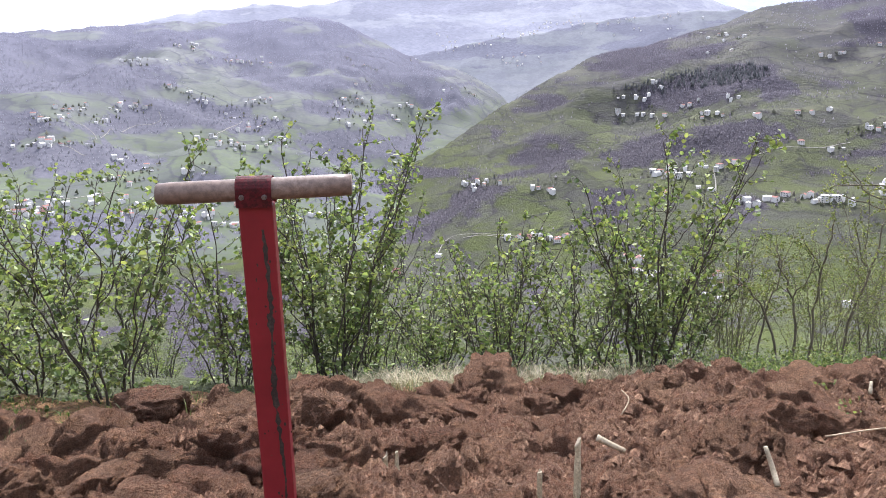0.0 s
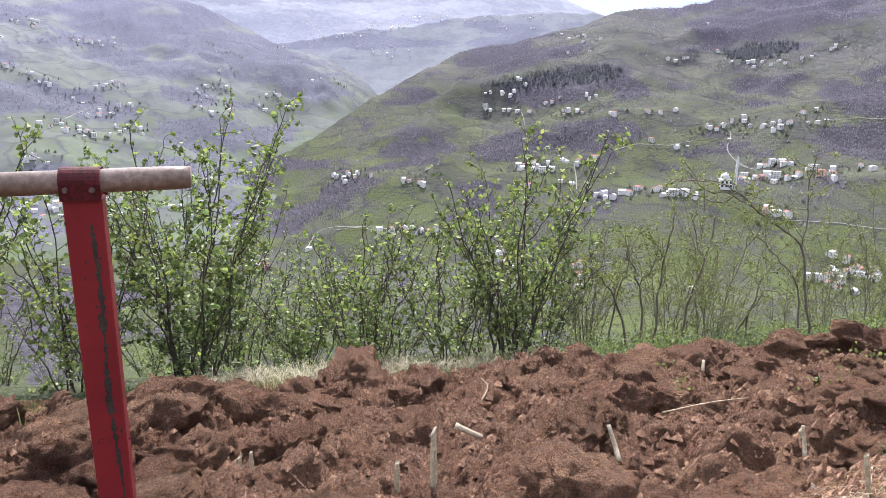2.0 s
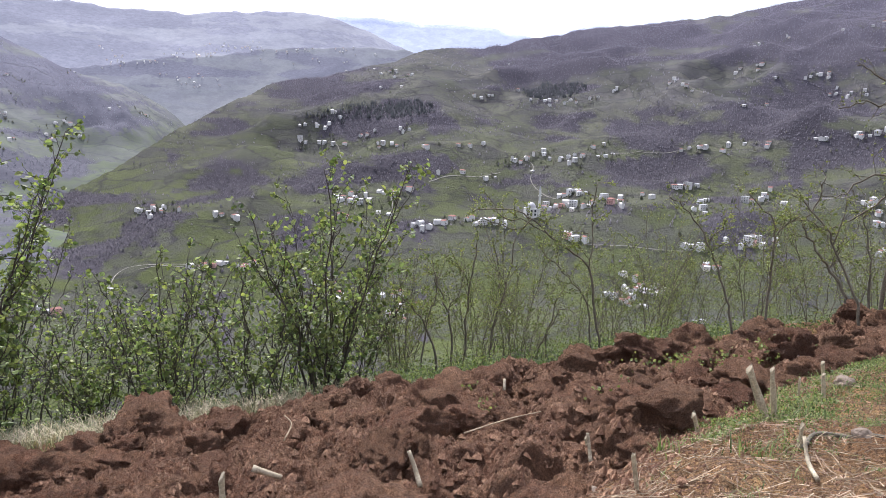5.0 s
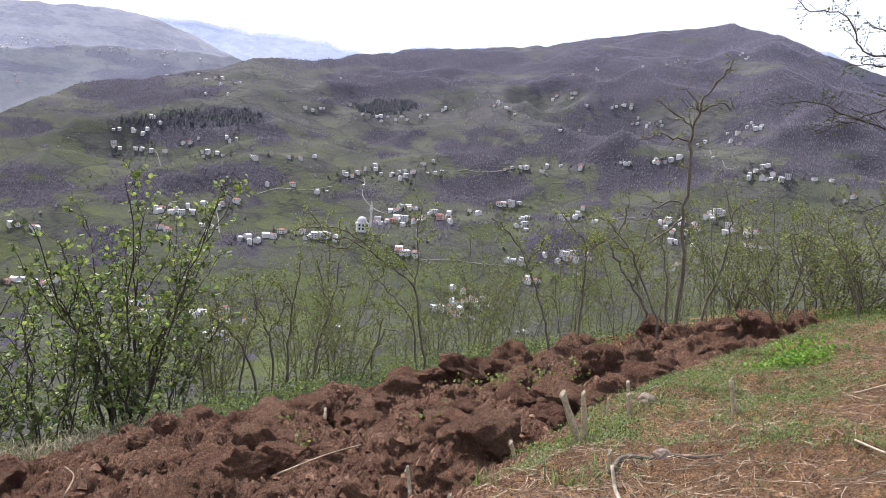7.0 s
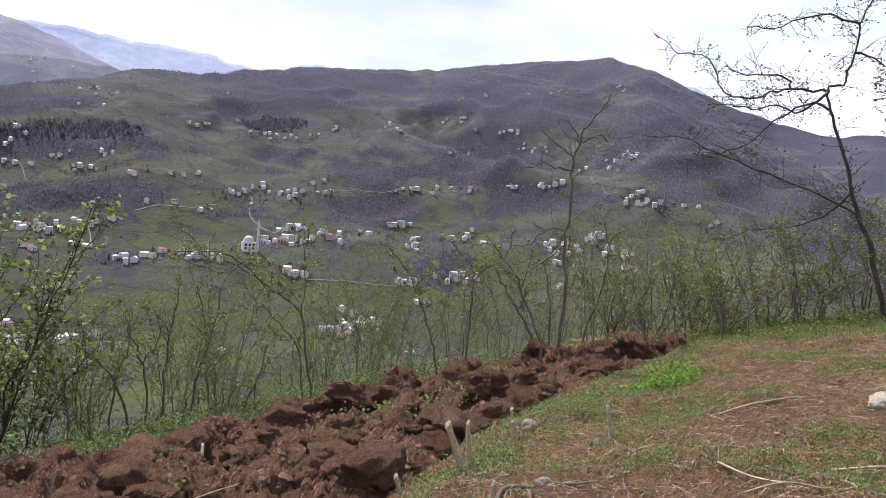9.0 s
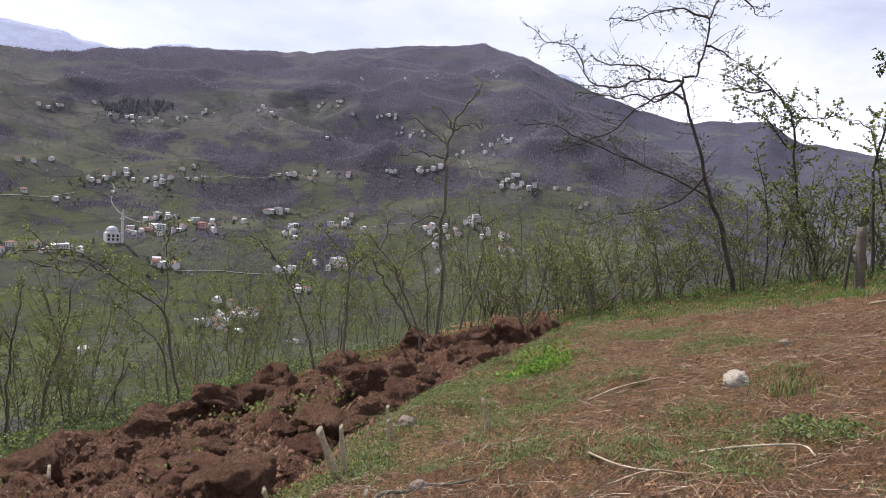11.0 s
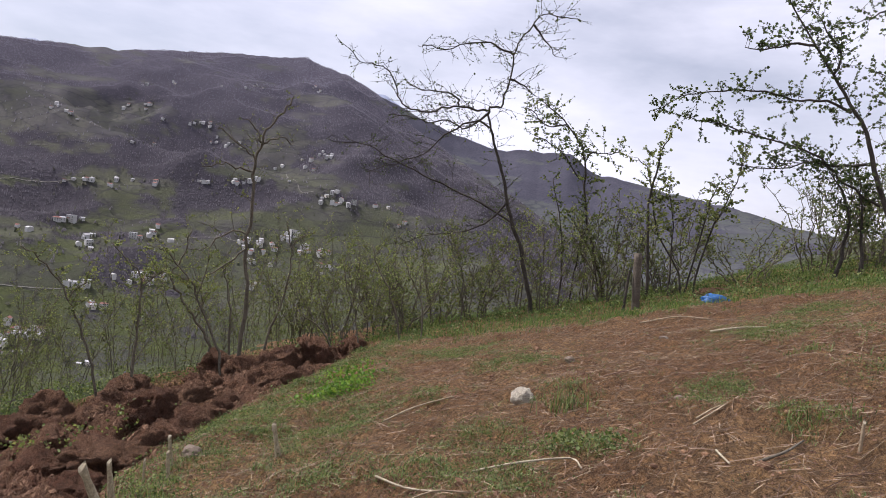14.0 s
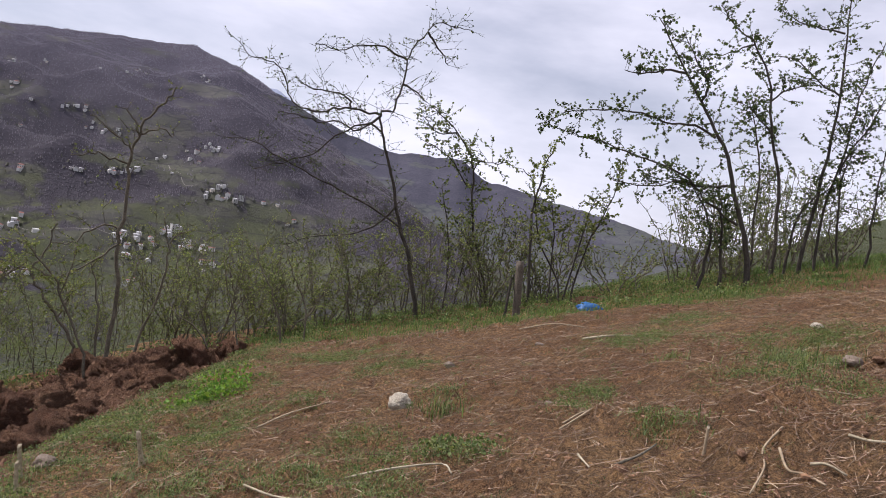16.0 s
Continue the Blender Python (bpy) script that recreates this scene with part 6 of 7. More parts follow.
# ---- far woods and single trees on the slopes ----
def crowns(name, x, y, z, tall, wide, seed, mat, label):
    """Far tree crowns: small uneven cones, too far off to tell apart."""
    r8 = np.random.RandomState(seed)
    k = len(x)
    h, w, spin = tall * r8.uniform(0.5, 1.3, k), wide * r8.uniform(0.6, 1.3, k), r8.uniform(0, 6.28, k)
    ring = []
    for s in range(3):
        j = r8.uniform(0.7, 1.3, k)
        ring.append(np.stack([x + w * j * np.cos(spin + 2.09 * s), y + w * j * np.sin(spin + 2.09 * s), z + h * r8.uniform(-0.05, 0.4, k)], 1))
    ring.append(np.stack([x + 0.35 * w * np.cos(3 * spin), y + 0.35 * w * np.sin(3 * spin), z + h], 1))
    V = np.stack(ring, 1).reshape(-1, 3)
    F3 = (np.arange(k)[:, None, None] * 4 + np.array([(0, 1, 3), (1, 2, 3), (2, 0, 3)])[None]).reshape(-1, 3)
    return tagged(mesh_thing(name, V.tolist(), F3.tolist(), mat, None, "", True), label, "trees", kind="stuff")


def far_trees(name, count, seed, key, mat, label, keep_if, tall, wide, bearing, reach):
    r8 = np.random.RandomState(seed)
    n = count * (5 if count > 3000 else 40)
    a = r8.uniform(bearing[0], bearing[1], n)
    r = np.sqrt(r8.uniform(reach[0] ** 2, reach[1] ** 2, n))
    x, y = r * np.sin(np.radians(a)), r * np.cos(np.radians(a))
    z = height(x, y) if key == "facing" else hill(key, r, a)
    ok = keep_if(x, y, z, r, a)
    return crowns(name, x[ok][:count], y[ok][:count], z[ok][:count], tall, wide, seed + 1, mat, label)


def woody_mat(name, a, b, glow=0.0):
    m, n, l, p = material(name, 1.0)
    p.inputs["Specular IOR Level"].default_value = 0.0
    g = n.new("ShaderNodeNewGeometry")
    col = island_vary(n, l, mixed(n, l, g.outputs["Random Per Island"], a, b), 0.09, 0.012)
    # paler and bluer with height: distance haze painted into the trees' colour
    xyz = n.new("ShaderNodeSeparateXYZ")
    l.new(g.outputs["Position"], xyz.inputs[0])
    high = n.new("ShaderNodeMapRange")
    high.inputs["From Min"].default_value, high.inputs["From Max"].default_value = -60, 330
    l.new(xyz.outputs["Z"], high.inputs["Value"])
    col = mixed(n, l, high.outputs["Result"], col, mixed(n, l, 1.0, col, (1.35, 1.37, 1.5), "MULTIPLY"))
    l.new(col, p.inputs["Base Color"])
    t = n.new("ShaderNodeBsdfTranslucent")
    l.new(col, t.inputs["Color"])
    s = n.new("ShaderNodeMixShader")
    s.inputs["Fac"].default_value = 0.5
    l.new(p.outputs["BSDF"], s.inputs[1])
    l.new(t.outputs["BSDF"], s.inputs[2])
    l.new(s.outputs["Shader"], n["Material Output"].inputs["Surface"])
    # a glow on the trees imitates haze over the left slope
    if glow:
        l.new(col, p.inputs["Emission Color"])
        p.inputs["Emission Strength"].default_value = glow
    return m


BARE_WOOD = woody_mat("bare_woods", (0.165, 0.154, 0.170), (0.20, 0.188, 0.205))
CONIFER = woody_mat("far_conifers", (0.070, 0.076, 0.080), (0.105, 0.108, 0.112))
# lighter, bluer, glowing version of the woods, with haze put into it
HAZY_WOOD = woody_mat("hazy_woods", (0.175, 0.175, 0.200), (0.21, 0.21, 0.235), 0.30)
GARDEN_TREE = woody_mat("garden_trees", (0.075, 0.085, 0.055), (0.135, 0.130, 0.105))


def in_woods(x, y, z, r, a):
    v = wooded(x, y, z)
    return (v > 0.12 + 0.83 * hash2(x * 10, y * 10, 98)) & (z > FLOOR + 8)


def lone(x, y, z, r, a):
    return (wooded(x, y, z) < 0.4) & (vnoise(x / 60, y / 60, 99) > 0.55)


def dark_stand(x, y, z, r, a):
    el = np.degrees(np.arctan2(z, r)) + 0.9 * (fbm(a / 1.2, a * 0 + r / 90, 3, 83) - 0.5)
    a = a + 3.0 * (fbm(x / 60, y / 60, 3, 84) - 0.5)
    return (((a - 19.6) / 5.6) ** 2 + ((el - 1.3 - 0.12 * (a - 19.6)) / 0.6) ** 2 < 1) | (((a - 34.3) / 2.3) ** 2 + ((el - 3.4 - 0.11 * (a - 34.3)) / 0.6) ** 2 < 1)


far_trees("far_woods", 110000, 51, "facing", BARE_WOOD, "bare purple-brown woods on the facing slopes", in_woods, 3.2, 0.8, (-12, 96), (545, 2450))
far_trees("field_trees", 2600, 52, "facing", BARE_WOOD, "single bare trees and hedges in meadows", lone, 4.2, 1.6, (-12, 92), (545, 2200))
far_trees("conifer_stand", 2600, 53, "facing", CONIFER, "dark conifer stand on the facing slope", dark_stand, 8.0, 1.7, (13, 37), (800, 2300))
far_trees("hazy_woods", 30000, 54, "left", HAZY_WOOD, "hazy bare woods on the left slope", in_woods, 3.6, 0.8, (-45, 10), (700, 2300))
_r = np.random.RandomState(59)
_h = np.repeat(np.array(HOUSES_AT), 5, 0)
_x, _y = _h[:, 0] + _r.normal(0, 11, len(_h)), _h[:, 1] + _r.normal(0, 11, len(_h))
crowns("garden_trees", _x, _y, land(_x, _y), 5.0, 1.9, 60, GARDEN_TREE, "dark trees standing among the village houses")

# the lower orchard and scrub on the falling slope, a haze of leaves scaled with distance to fit the camera's view
r9 = np.random.RandomState(57)
n_leaf = 110000
la_ = np.radians(r9.uniform(-38, 84, n_leaf))
lr_ = 30 + 130 * r9.uniform(0, 1, n_leaf) ** 1.6
lx, ly = lr_ * np.sin(la_), lr_ * np.cos(la_)
clump = fbm(lx / 5.0, ly / 5.0, 3, 44)
ok = clump > 0.42
lx, ly, lr_, clump = lx[ok], ly[ok], lr_[ok], clump[ok]
lz = height(lx, ly) + r9.uniform(0, 1, len(lx)) * np.clip((clump - 0.40) * 14, 0.3, 2.4)
V, F = leaf_arrays(np.stack([lx, ly, lz], 1), r9.normal(size=(len(lx), 3)), 0.0036 * lr_ * r9.uniform(0.5, 1.3, len(lx)), 58, True)
tagged(mesh_thing("lower_orchard", V.tolist(), F.tolist(), DULL_LEAF), "olive young foliage of orchards farther down", "trees", kind="stuff")

# ---- grass, straw, stakes and stones near by ----
def blades(spots, tall, wide, seed, lean=0.5):
    """Grass blades as narrow bent leaves of two faces, from rows of x, y, height factor."""
    rs = np.random.RandomState(seed)
    P = np.array(spots)
    n = len(P)
    X, Y = P[:, 0], P[:, 1]
    Z = np.maximum(np.maximum(near_height(X, Y), path_top(X, Y)), soil_top(X, Y)[0] * (soil_top(X, Y)[1] > 0.05) - 9 * (soil_top(X, Y)[1] <= 0.05)) - 0.01
    H = tall * P[:, 2] * rs.uniform(0.5, 1.3, n)
    a = rs.uniform(0, 2 * np.pi, n)
    ln = lean * rs.uniform(0.2, 1.3, n) * H
    dx, dy = np.cos(a), np.sin(a)
    w = wide * rs.uniform(0.6, 1.3, n)
    sx, sy = -dy * w, dx * w
    v = np.stack([np.stack([X - sx, Y - sy, Z], 1), np.stack([X + sx, Y + sy, Z], 1),
                  np.stack([X + sx * 0.8 + dx * ln * 0.35, Y + sy * 0.8 + dy * ln * 0.35, Z + H * 0.6], 1),
                  np.stack([X - sx * 0.8 + dx * ln * 0.35, Y - sy * 0.8 + dy * ln * 0.35, Z + H * 0.6], 1),
                  np.stack([X + dx * ln, Y + dy * ln, Z + H * rs.uniform(0.75, 1.0, n)], 1)], 1)
    b = np.arange(n)[:, None] * 5
    return v.reshape(-1, 3).tolist(), (b + np.array([[0, 1, 2, 3]])).tolist() + (b + np.array([[3, 2, 4]])).tolist()


def tufts(centres, per, spread, seed):
    rs = np.random.RandomState(seed)
    out = []
    for x, y, h in centres:
        k = max(3, int(per * rs.uniform(0.5, 1.4)))
        q = rs.normal(0, spread, (k, 2))
        out += [(x + a, y + b, h) for a, b in q]
    return out


def brow_y(x):
    return np.interp(x, [-7, -2.5, -2, 0, 3.5, 6, 7.6, 8.6, 9.6, 13], [4.9, 4.6, 5.5, 5.8, 6.0, 6.15, 6.0, 4.9, 3.9, 3.2])


rs = np.random.RandomState(5)
# rank grass behind the dug strip and along the brow to the right
c = []
while len(c) < 4200:
    x = rs.uniform(-6.5, 14.5) if len(c) < 800 else rs.uniform(8.5, 14.5)
    y = brow_y(x) - 0.05 + abs(rs.normal(0, 0.9))
    if x > 8.5:
        y = rs.uniform(-6.5, 4.0)
        if x < 8.9 + rs.normal(0, 0.35) + (0.35 * -y if y < 0 else 0.25 * y - 0.5):
            continue
    c.append((x, y, 1.0 if x > 3 else 0.7))
gv, gf = blades(tufts(c, 14, 0.09, 6), 0.085, 0.003, 7, 1.0)
tagged(mesh_thing("brow_grass", gv, gf, BROW_GRASS), "green rank grass along the brow", "grass", kind="stuff")
# grass tufts and patches on the trodden soil: centre and half width
PATCHES = [(3.88, 0.28, 0.14), (3.78, 0.85, 0.27), (4.23, 0.91, 0.18), (3.45, 0.55, 0.12), (5.10, 1.48, 0.14), (3.60, 1.49, 0.19), (4.44, 1.97, 0.28), (4.59, 2.38, 0.26),
           (5.37, 2.36, 0.28), (6.21, 2.35, 0.24), (5.03, -0.38, 0.14), (4.59, -0.27, 0.09), (4.06, -0.62, 0.13), (6.68, 1.13, 0.30), (7.49, 2.01, 0.41), (5.05, 0.55, 0.13),
           (3.48, 1.91, 0.11), (6.86, -0.89, 0.35), (3.93, 0.64, 0.17), (3.40, 0.86, 0.13), (6.16, -1.96, 0.42), (4.54, -1.61, 0.18), (5.37, -1.63, 0.26), (5.24, 1.54, 0.14),
           (4.97, -1.30, 0.20), (5.08, 1.98, 0.21), (9.84, -2.09, 0.54), (5.16, 2.40, 0.33), (4.60, 1.96, 0.27), (3.65, 1.48, 0.16), (3.91, 1.89, 0.14), (7.91, -1.41, 0.32)]
c = []
k = 0
while len(c) < 5200 and k < 140000:
    k += 1
    x, y = rs.uniform(1.6, 11), rs.uniform(-6, 3.6)
    lo, hi = soil_edges(np.array(x))
    if y > lo - 0.02:
        continue
    strip = math.exp(-((lo - y - 0.22) / 0.30) ** 2) if x > 2.6 else 0
    near = max(math.exp(-((x - px) ** 2 + (y - py) ** 2) / (w * w)) for px, py, w in PATCHES)
    thin = float(fbm(x / 0.12, y / 0.12, 3, 91))
    want = (1.0 * strip + 1.5 * near) * max(0.0, 4.5 * (thin - 0.42)) + 0.015
    if rs.rand() < want:
        c.append((x, y, rs.uniform(0.5, 1.0)))
gv, gf = blades(tufts(c, 18, 0.03, 8), 0.045, 0.0020, 9, 1.4)
tagged(mesh_thing("sparse_grass", gv, gf, GRASS), "sparse short grass and weeds on trodden soil", "grass", kind="stuff")
for x, y, h, n, s in ((4.76, 0.47, 1.6, 80, 0.07), (5.27, -1.69, 1.2, 120, 0.16), (5.20, -1.54, 1.0, 90, 0.14), (4.02, -0.70, 0.9, 60, 0.1), (5.76, -0.98, 0.9, 50, 0.07), (2.59, 1.89, 1.1, 70, 0.05),
                      (2.43, 2.23, 1.0, 60, 0.05), (-2.04, 4.26, 1.6, 160, 0.13), (3.43, 2.39, 1.0, 90, 0.1), (-2.57, 4.09, 1.2, 120, 0.2)):
    gv, gf = blades(tufts([(x, y, h)], n, s, int(100 * x + 900)), 0.085, 0.003, int(50 * x + 400), 0.7)
    tagged(mesh_thing("grass_tuft", gv, gf, GRASS), "tuft of fresh green grass on bare soil", "grass", group="grass tufts", kind="stuff")


# low leafy weeds
def weeds(name, spots, label, mat, leaf, seed, high=0.05, per=26, spread=0.07):
    r2 = np.random.RandomState(seed)
    lp, la, ls = [], [], []
    for x, y in spots:
        for _ in range(int(per * r2.uniform(0.5, 1.4))):
            px, py = x + r2.normal(0, spread), y + r2.normal(0, spread)
            pz = max(ground_at(px, py), soil_z(px, py) if soil_edges(px)[0] < py < soil_edges(px)[1] else -99)
            lp.append((px, py, pz + 0.015 + high * r2.rand()))
            la.append((r2.normal(0, 0.7), r2.normal(0, 0.7), r2.uniform(0.1, 0.9)))
            ls.append(leaf * r2.uniform(0.5, 1.2))
    V, F = leaf_arrays(lp, la, ls, seed, leaf < 0.025)
    return tagged(mesh_thing(name, V.tolist(), F.tolist(), mat), label, "weeds", kind="stuff")


r2 = np.random.RandomState(3)
BRIGHT_AT = (6.15, 2.58)
weeds("bright_weeds", [(BRIGHT_AT[0] + r2.normal(0, 0.28), BRIGHT_AT[1] + r2.normal(0, 0.12)) for _ in range(26)], "clump of bright green weeds beside the dug soil", BRIGHT_LEAF, 0.028, 11, 0.10, 44)
weeds("leafy_weed", [(3.88 + r2.normal(0, 0.07), 0.28 + r2.normal(0, 0.07)) for _ in range(12)], "low leafy dark green weed on trodden soil", GRASS, 0.024, 17, 0.06, 30, 0.035)
weeds("bank_weeds", [(x, soil_edges(x)[0] - abs(r2.normal(0.15, 0.25))) for x in r2.uniform(2.6, 8.6, 90)], "low green weeds along the edge of the digging", GRASS, 0.016, 12, 0.05, 50)
patch_at = []
while len(patch_at) < 620:
    px, py = r2.uniform(1.6, 9.5), r2.uniform(-4.5, 3.2)
    gap = soil_edges(px)[0] - py
    near = max(math.exp(-((px - qx) ** 2 + (py - qy) ** 2) / (w * w)) for qx, qy, w in PATCHES)
    if gap > 0.05 and (r2.rand() < near or (px > 2.6 and gap < 0.65 and r2.rand() < 0.4)):
        patch_at.append((px, py))
weeds("path_weeds", patch_at, "small green weeds in patches on the soil", GRASS, 0.010, 13, 0.03, 75, 0.075)
weeds("soil_weeds", [(5.2 + r2.normal(0, 0.35), 4.4 + r2.normal(0, 0.25)) for _ in range(22)] + [(r2.uniform(2.5, 6), r2.uniform(3.4, 5)) for _ in range(12)],
      "pale green weeds turned in with the soil", DULL_LEAF, 0.03, 14, 0.12, 20, 0.06)
weeds("undergrowth", [(x, brow_y(x) + 0.2 + abs(r2.normal(0, 0.8))) for x in r2.uniform(2.4, 10, 190)], "low green undergrowth below the dug strip", GRASS, 0.03, 15, 0.16, 26, 0.13)
weeds("brow_undergrowth", [(r2.uniform(9.5, 13.5), r2.uniform(-3.5, 4.2)) for _ in range(260)], "low green undergrowth along the brow", GRASS, 0.03, 16, 0.14, 24, 0.1)


# dry stalks and straw
def straws(count, seed, area, size, thick, on_soil=False):
    r3 = random.Random(seed)
    v, f = [], []
    made_ = 0
    while made_ < count:
        x, y = r3.uniform(area[0], area[1]), r3.uniform(area[2], area[3])
        lo_, hi_ = soil_edges(x)
        inside_ = lo_ - 0.02 < y < hi_
        if inside_ != on_soil:
            continue
        if not on_soil and x > 9.5 and y > 0 and r3.random() < 0.7:
            continue
        a = r3.uniform(0, 2 * math.pi)
        ln = size * (0.3 + 1.7 * r3.random() ** 2.2)
        bend = r3.gauss(0, 0.30) if r3.random() < 0.3 else r3.gauss(0, 0.08)
        pts = []
        n = 2 if abs(bend) < 0.12 and not on_soil else 3
        for k in range(n):
            t = k / (n - 1) - 0.5
            aa = a + bend * t
            px, py = x + math.cos(aa) * ln * t, y + math.sin(aa) * ln * t
            gz = soil_z(px, py) if on_soil else ground_at(px, py)
            pts.append(Vector((px, py, gz)))
        if not on_soil:
            mid_z = 0.5 * (pts[0].z + pts[-1].z)
            over = max(0.0, ground_at(x, y) - mid_z)
            if n == 3:
                pts[1].z = mid_z
            pts = [p + Vector((0, 0, over)) for p in pts]
        lift = r3.uniform(0.0, 0.006)
        up0, up1 = r3.uniform(0, 0.03) * (r3.random() < 0.12), r3.uniform(0, 0.03) * (r3.random() < 0.12)
        pts = [p + Vector((0, 0, (0.006 if on_soil else 0.010) + lift * math.sin(math.pi * k / (n - 1)) + up0 * (1 - k / (n - 1)) + up1 * k / (n - 1))) for k, p in enumerate(pts)]
        tube(v, f, pts, thick * r3.uniform(0.5, 1.3), thick * 0.5, 3)
        made_ += 1
    return v, f


v, f = straws(32000, 31, (1.6, 9.0, -4.2, 3.4), 0.065, 0.0014)
tagged(mesh_thing("straw_litter", v, f, LITTER), "dry pale straw and stalks littering the soil", "straw", kind="stuff")
v, f = straws(1500, 32, (1.6, 11, -6, 3.4), 0.14, 0.0022)
tagged(mesh_thing("stalk_litter", v, f, LITTER), "dry reddish stalks littering the soil", "straw", kind="stuff")
v, f = straws(1100, 34, (0.9, 3.2, 0.2, 2.5), 0.11, 0.0018)
tagged(mesh_thing("bleached_litter", v, f, STRAW), "bleached straw and twigs at the edge of digging", "straw", kind="stuff")
v, f = straws(3500, 33, (-3.6, 8.8, 1.5, 5.4), 0.11, 0.0012, True)
tagged(mesh_thing("torn_roots", v, f, DEAD_STALK), "thin torn roots in the dug soil", "roots", kind="stuff")
# dead grass under the bushes
c = [(x, brow_y(x) + 0.1 + abs(r2.normal(0, 0.6)), 1.0) for x in r2.uniform(-1.0, 2.6, 330)]
gv, gf = blades(tufts(c, 16, 0.09, 17), 0.11, 0.0028, 18, 1.3)
tagged(mesh_thing("dead_grass", gv, gf, DRY_GRASS), "bleached dead grass under the bushes", "grass", kind="stuff")


def on_top(x, y):
    lo_, hi_ = soil_edges(x)
    g = ground_at(x, y)
    return max(g, soil_z(x, y)) if lo_ < y < hi_ else g


def stake(x, y, high, r, lean, label, name="cut_stake", group="cut stakes and stumps", bark=None, second=None):
    """A cut shoot: rough bark with a pale slanted cut on top."""
    z = on_top(x, y) - 0.06
    t = tagged(new(name), label, "stump", group)
    t.location = (x, y, z)
    rows_in = [(0, 0, 0, high, lean[0], lean[1], r)] + ([second] if second else [])
    for ox, oy, oz, h, lx, ly, rad in rows_in:
        r4 = random.Random(int(1000 * x + 77 * y))
        bm_ = bmesh.new()
        rings_ = []
        for i in range(7):
            u = i / 6
            rr_ = rad * (1.2 - 0.35 * u) * r4.uniform(0.86, 1.14)
            rings_.append([bm_.verts.new((ox + lx * u + rr_ * math.cos(2 * math.pi * k / 9), oy + ly * u + rr_ * math.sin(2 * math.pi * k / 9), oz + (h + 0.06) * u + (rr_ * (1.3 * math.cos(2 * math.pi * k / 9) + r4.uniform(-0.9, 1.1)) if i == 6 else 0))) for k in range(9)])
        for a_, b_ in zip(rings_, rings_[1:]):
            for k in range(9):
                bm_.faces.new((a_[k], a_[(k + 1) % 9], b_[(k + 1) % 9], b_[k]))
        top_ = [v_.co.copy() for v_ in rings_[-1]]
        part("shoot", bm_, bark or STUMP_BARK, t)
        bm_ = bmesh.new()
        bm_.faces.new([bm_.verts.new(q * 1.0 + Vector((0, 0, 0.001))) for q in top_])
        bmesh.ops.solidify(bm_, geom=bm_.faces[:], thickness=0.004)
        part("cut_face", bm_, CUT_WOOD, t, "pale freshly cut wood")
    return t


CUT = "cut hazel shoot standing in the soil with pale top"
stake(3.27, 2.36, 0.27, 0.021, (-0.12, 0.07), "forked cut stump of pale hazel shoots", "cut_stump", second=(0.03, 0.0, 0.03, 0.24, -0.04, 0.02, 0.014))
stake(3.74, 2.56, 0.18, 0.007, (-0.01, 0.0), CUT)
stake(4.00, 2.58, 0.17, 0.012, (-0.03, 0.02), CUT)
stake(2.86, 2.43, 0.10, 0.013, (-0.05, 0.02), CUT)
stake(2.60, 2.97, 0.09, 0.014, (-0.03, 0.02), CUT)
stake(2.03, 1.95, 0.15, 0.010, (-0.03, 0.02), CUT)
stake(2.78, 1.83, 0.10, 0.009, (0, 0), CUT)
stake(0.515, 2.50, 0.215, 0.014, (0.0, 0.02), CUT)
stake(0.37, 2.54, 0.13, 0.012, (0, 0), CUT)
stake(-0.26, 2.69, 0.10, 0.012, (0, 0), CUT)
stake(-0.21, 2.68, 0.09, 0.010, (0, 0), CUT)
stake(1.27, 5.86, 0.13, 0.020, (0, 0), CUT)
stake(4.08, 1.94, 0.17, 0.014, (-0.05, 0.03), CUT)
stake(3.65, -0.76, 0.12, 0.007, (0.0, 0.0), "dead dry yellow stalk stump standing in soil", "dry_stump", bark=STRAW)
stake(3.77, 2.42, 0.16, 0.011, (-0.01, 0.02), CUT)


def stick(pts, r, label, mat, name="stick", level=False):
    q = [Vector((x, y, (on_top(pts[1][0], pts[1][1]) if level else on_top(x, y)) + h)) for x, y, h in pts]
    v_, f_ = [], []
    tube(v_, f_, smooth_line(q, 4), r, r * 0.7, 7)
    f_.append(tuple(range(7))[::-1])
    tagged(mesh_thing(name, v_, f_, mat, None, "", True), label, "stick", group="sticks on the soil")


PEELED = "pale peeled stick lying on the soil"
stick([(1.44, 2.76, 0.03), (1.44, 2.83, 0.09), (1.42, 2.86, 0.17)], 0.014, "pale peeled stick poking out of dug soil", CUT_WOOD)
stick([(0.74, 3.17, 0.085), (0.80, 3.15, 0.06), (0.87, 3.12, 0.035)], 0.018, "short pale log piece in the dug soil", CUT_WOOD, level=True)
stick([(2.51, 2.86, 0.02), (2.53, 2.91, 0.06), (2.53, 2.93, 0.11)], 0.0120, PEELED, CUT_WOOD)
stick([(2.96, 4.56, 0.06), (2.99, 4.61, 0.12)], 0.0144, "small white wood chip in the dug soil", CUT_WOOD, "wood_chip")
stick([(2.44, 1.50, 0.02), (2.49, 1.58, 0.04), (2.52, 1.63, 0.13)], 0.0096, "curved pale peeled shoot rising from soil", CUT_WOOD)
stick([(2.76, 1.80, 0.012), (2.92, 1.86, 0.012), (3.04, 1.80, 0.012), (3.07, 1.79, 0.012)], 0.0112, "grey fallen branch lying on the soil", PALE_BARK)
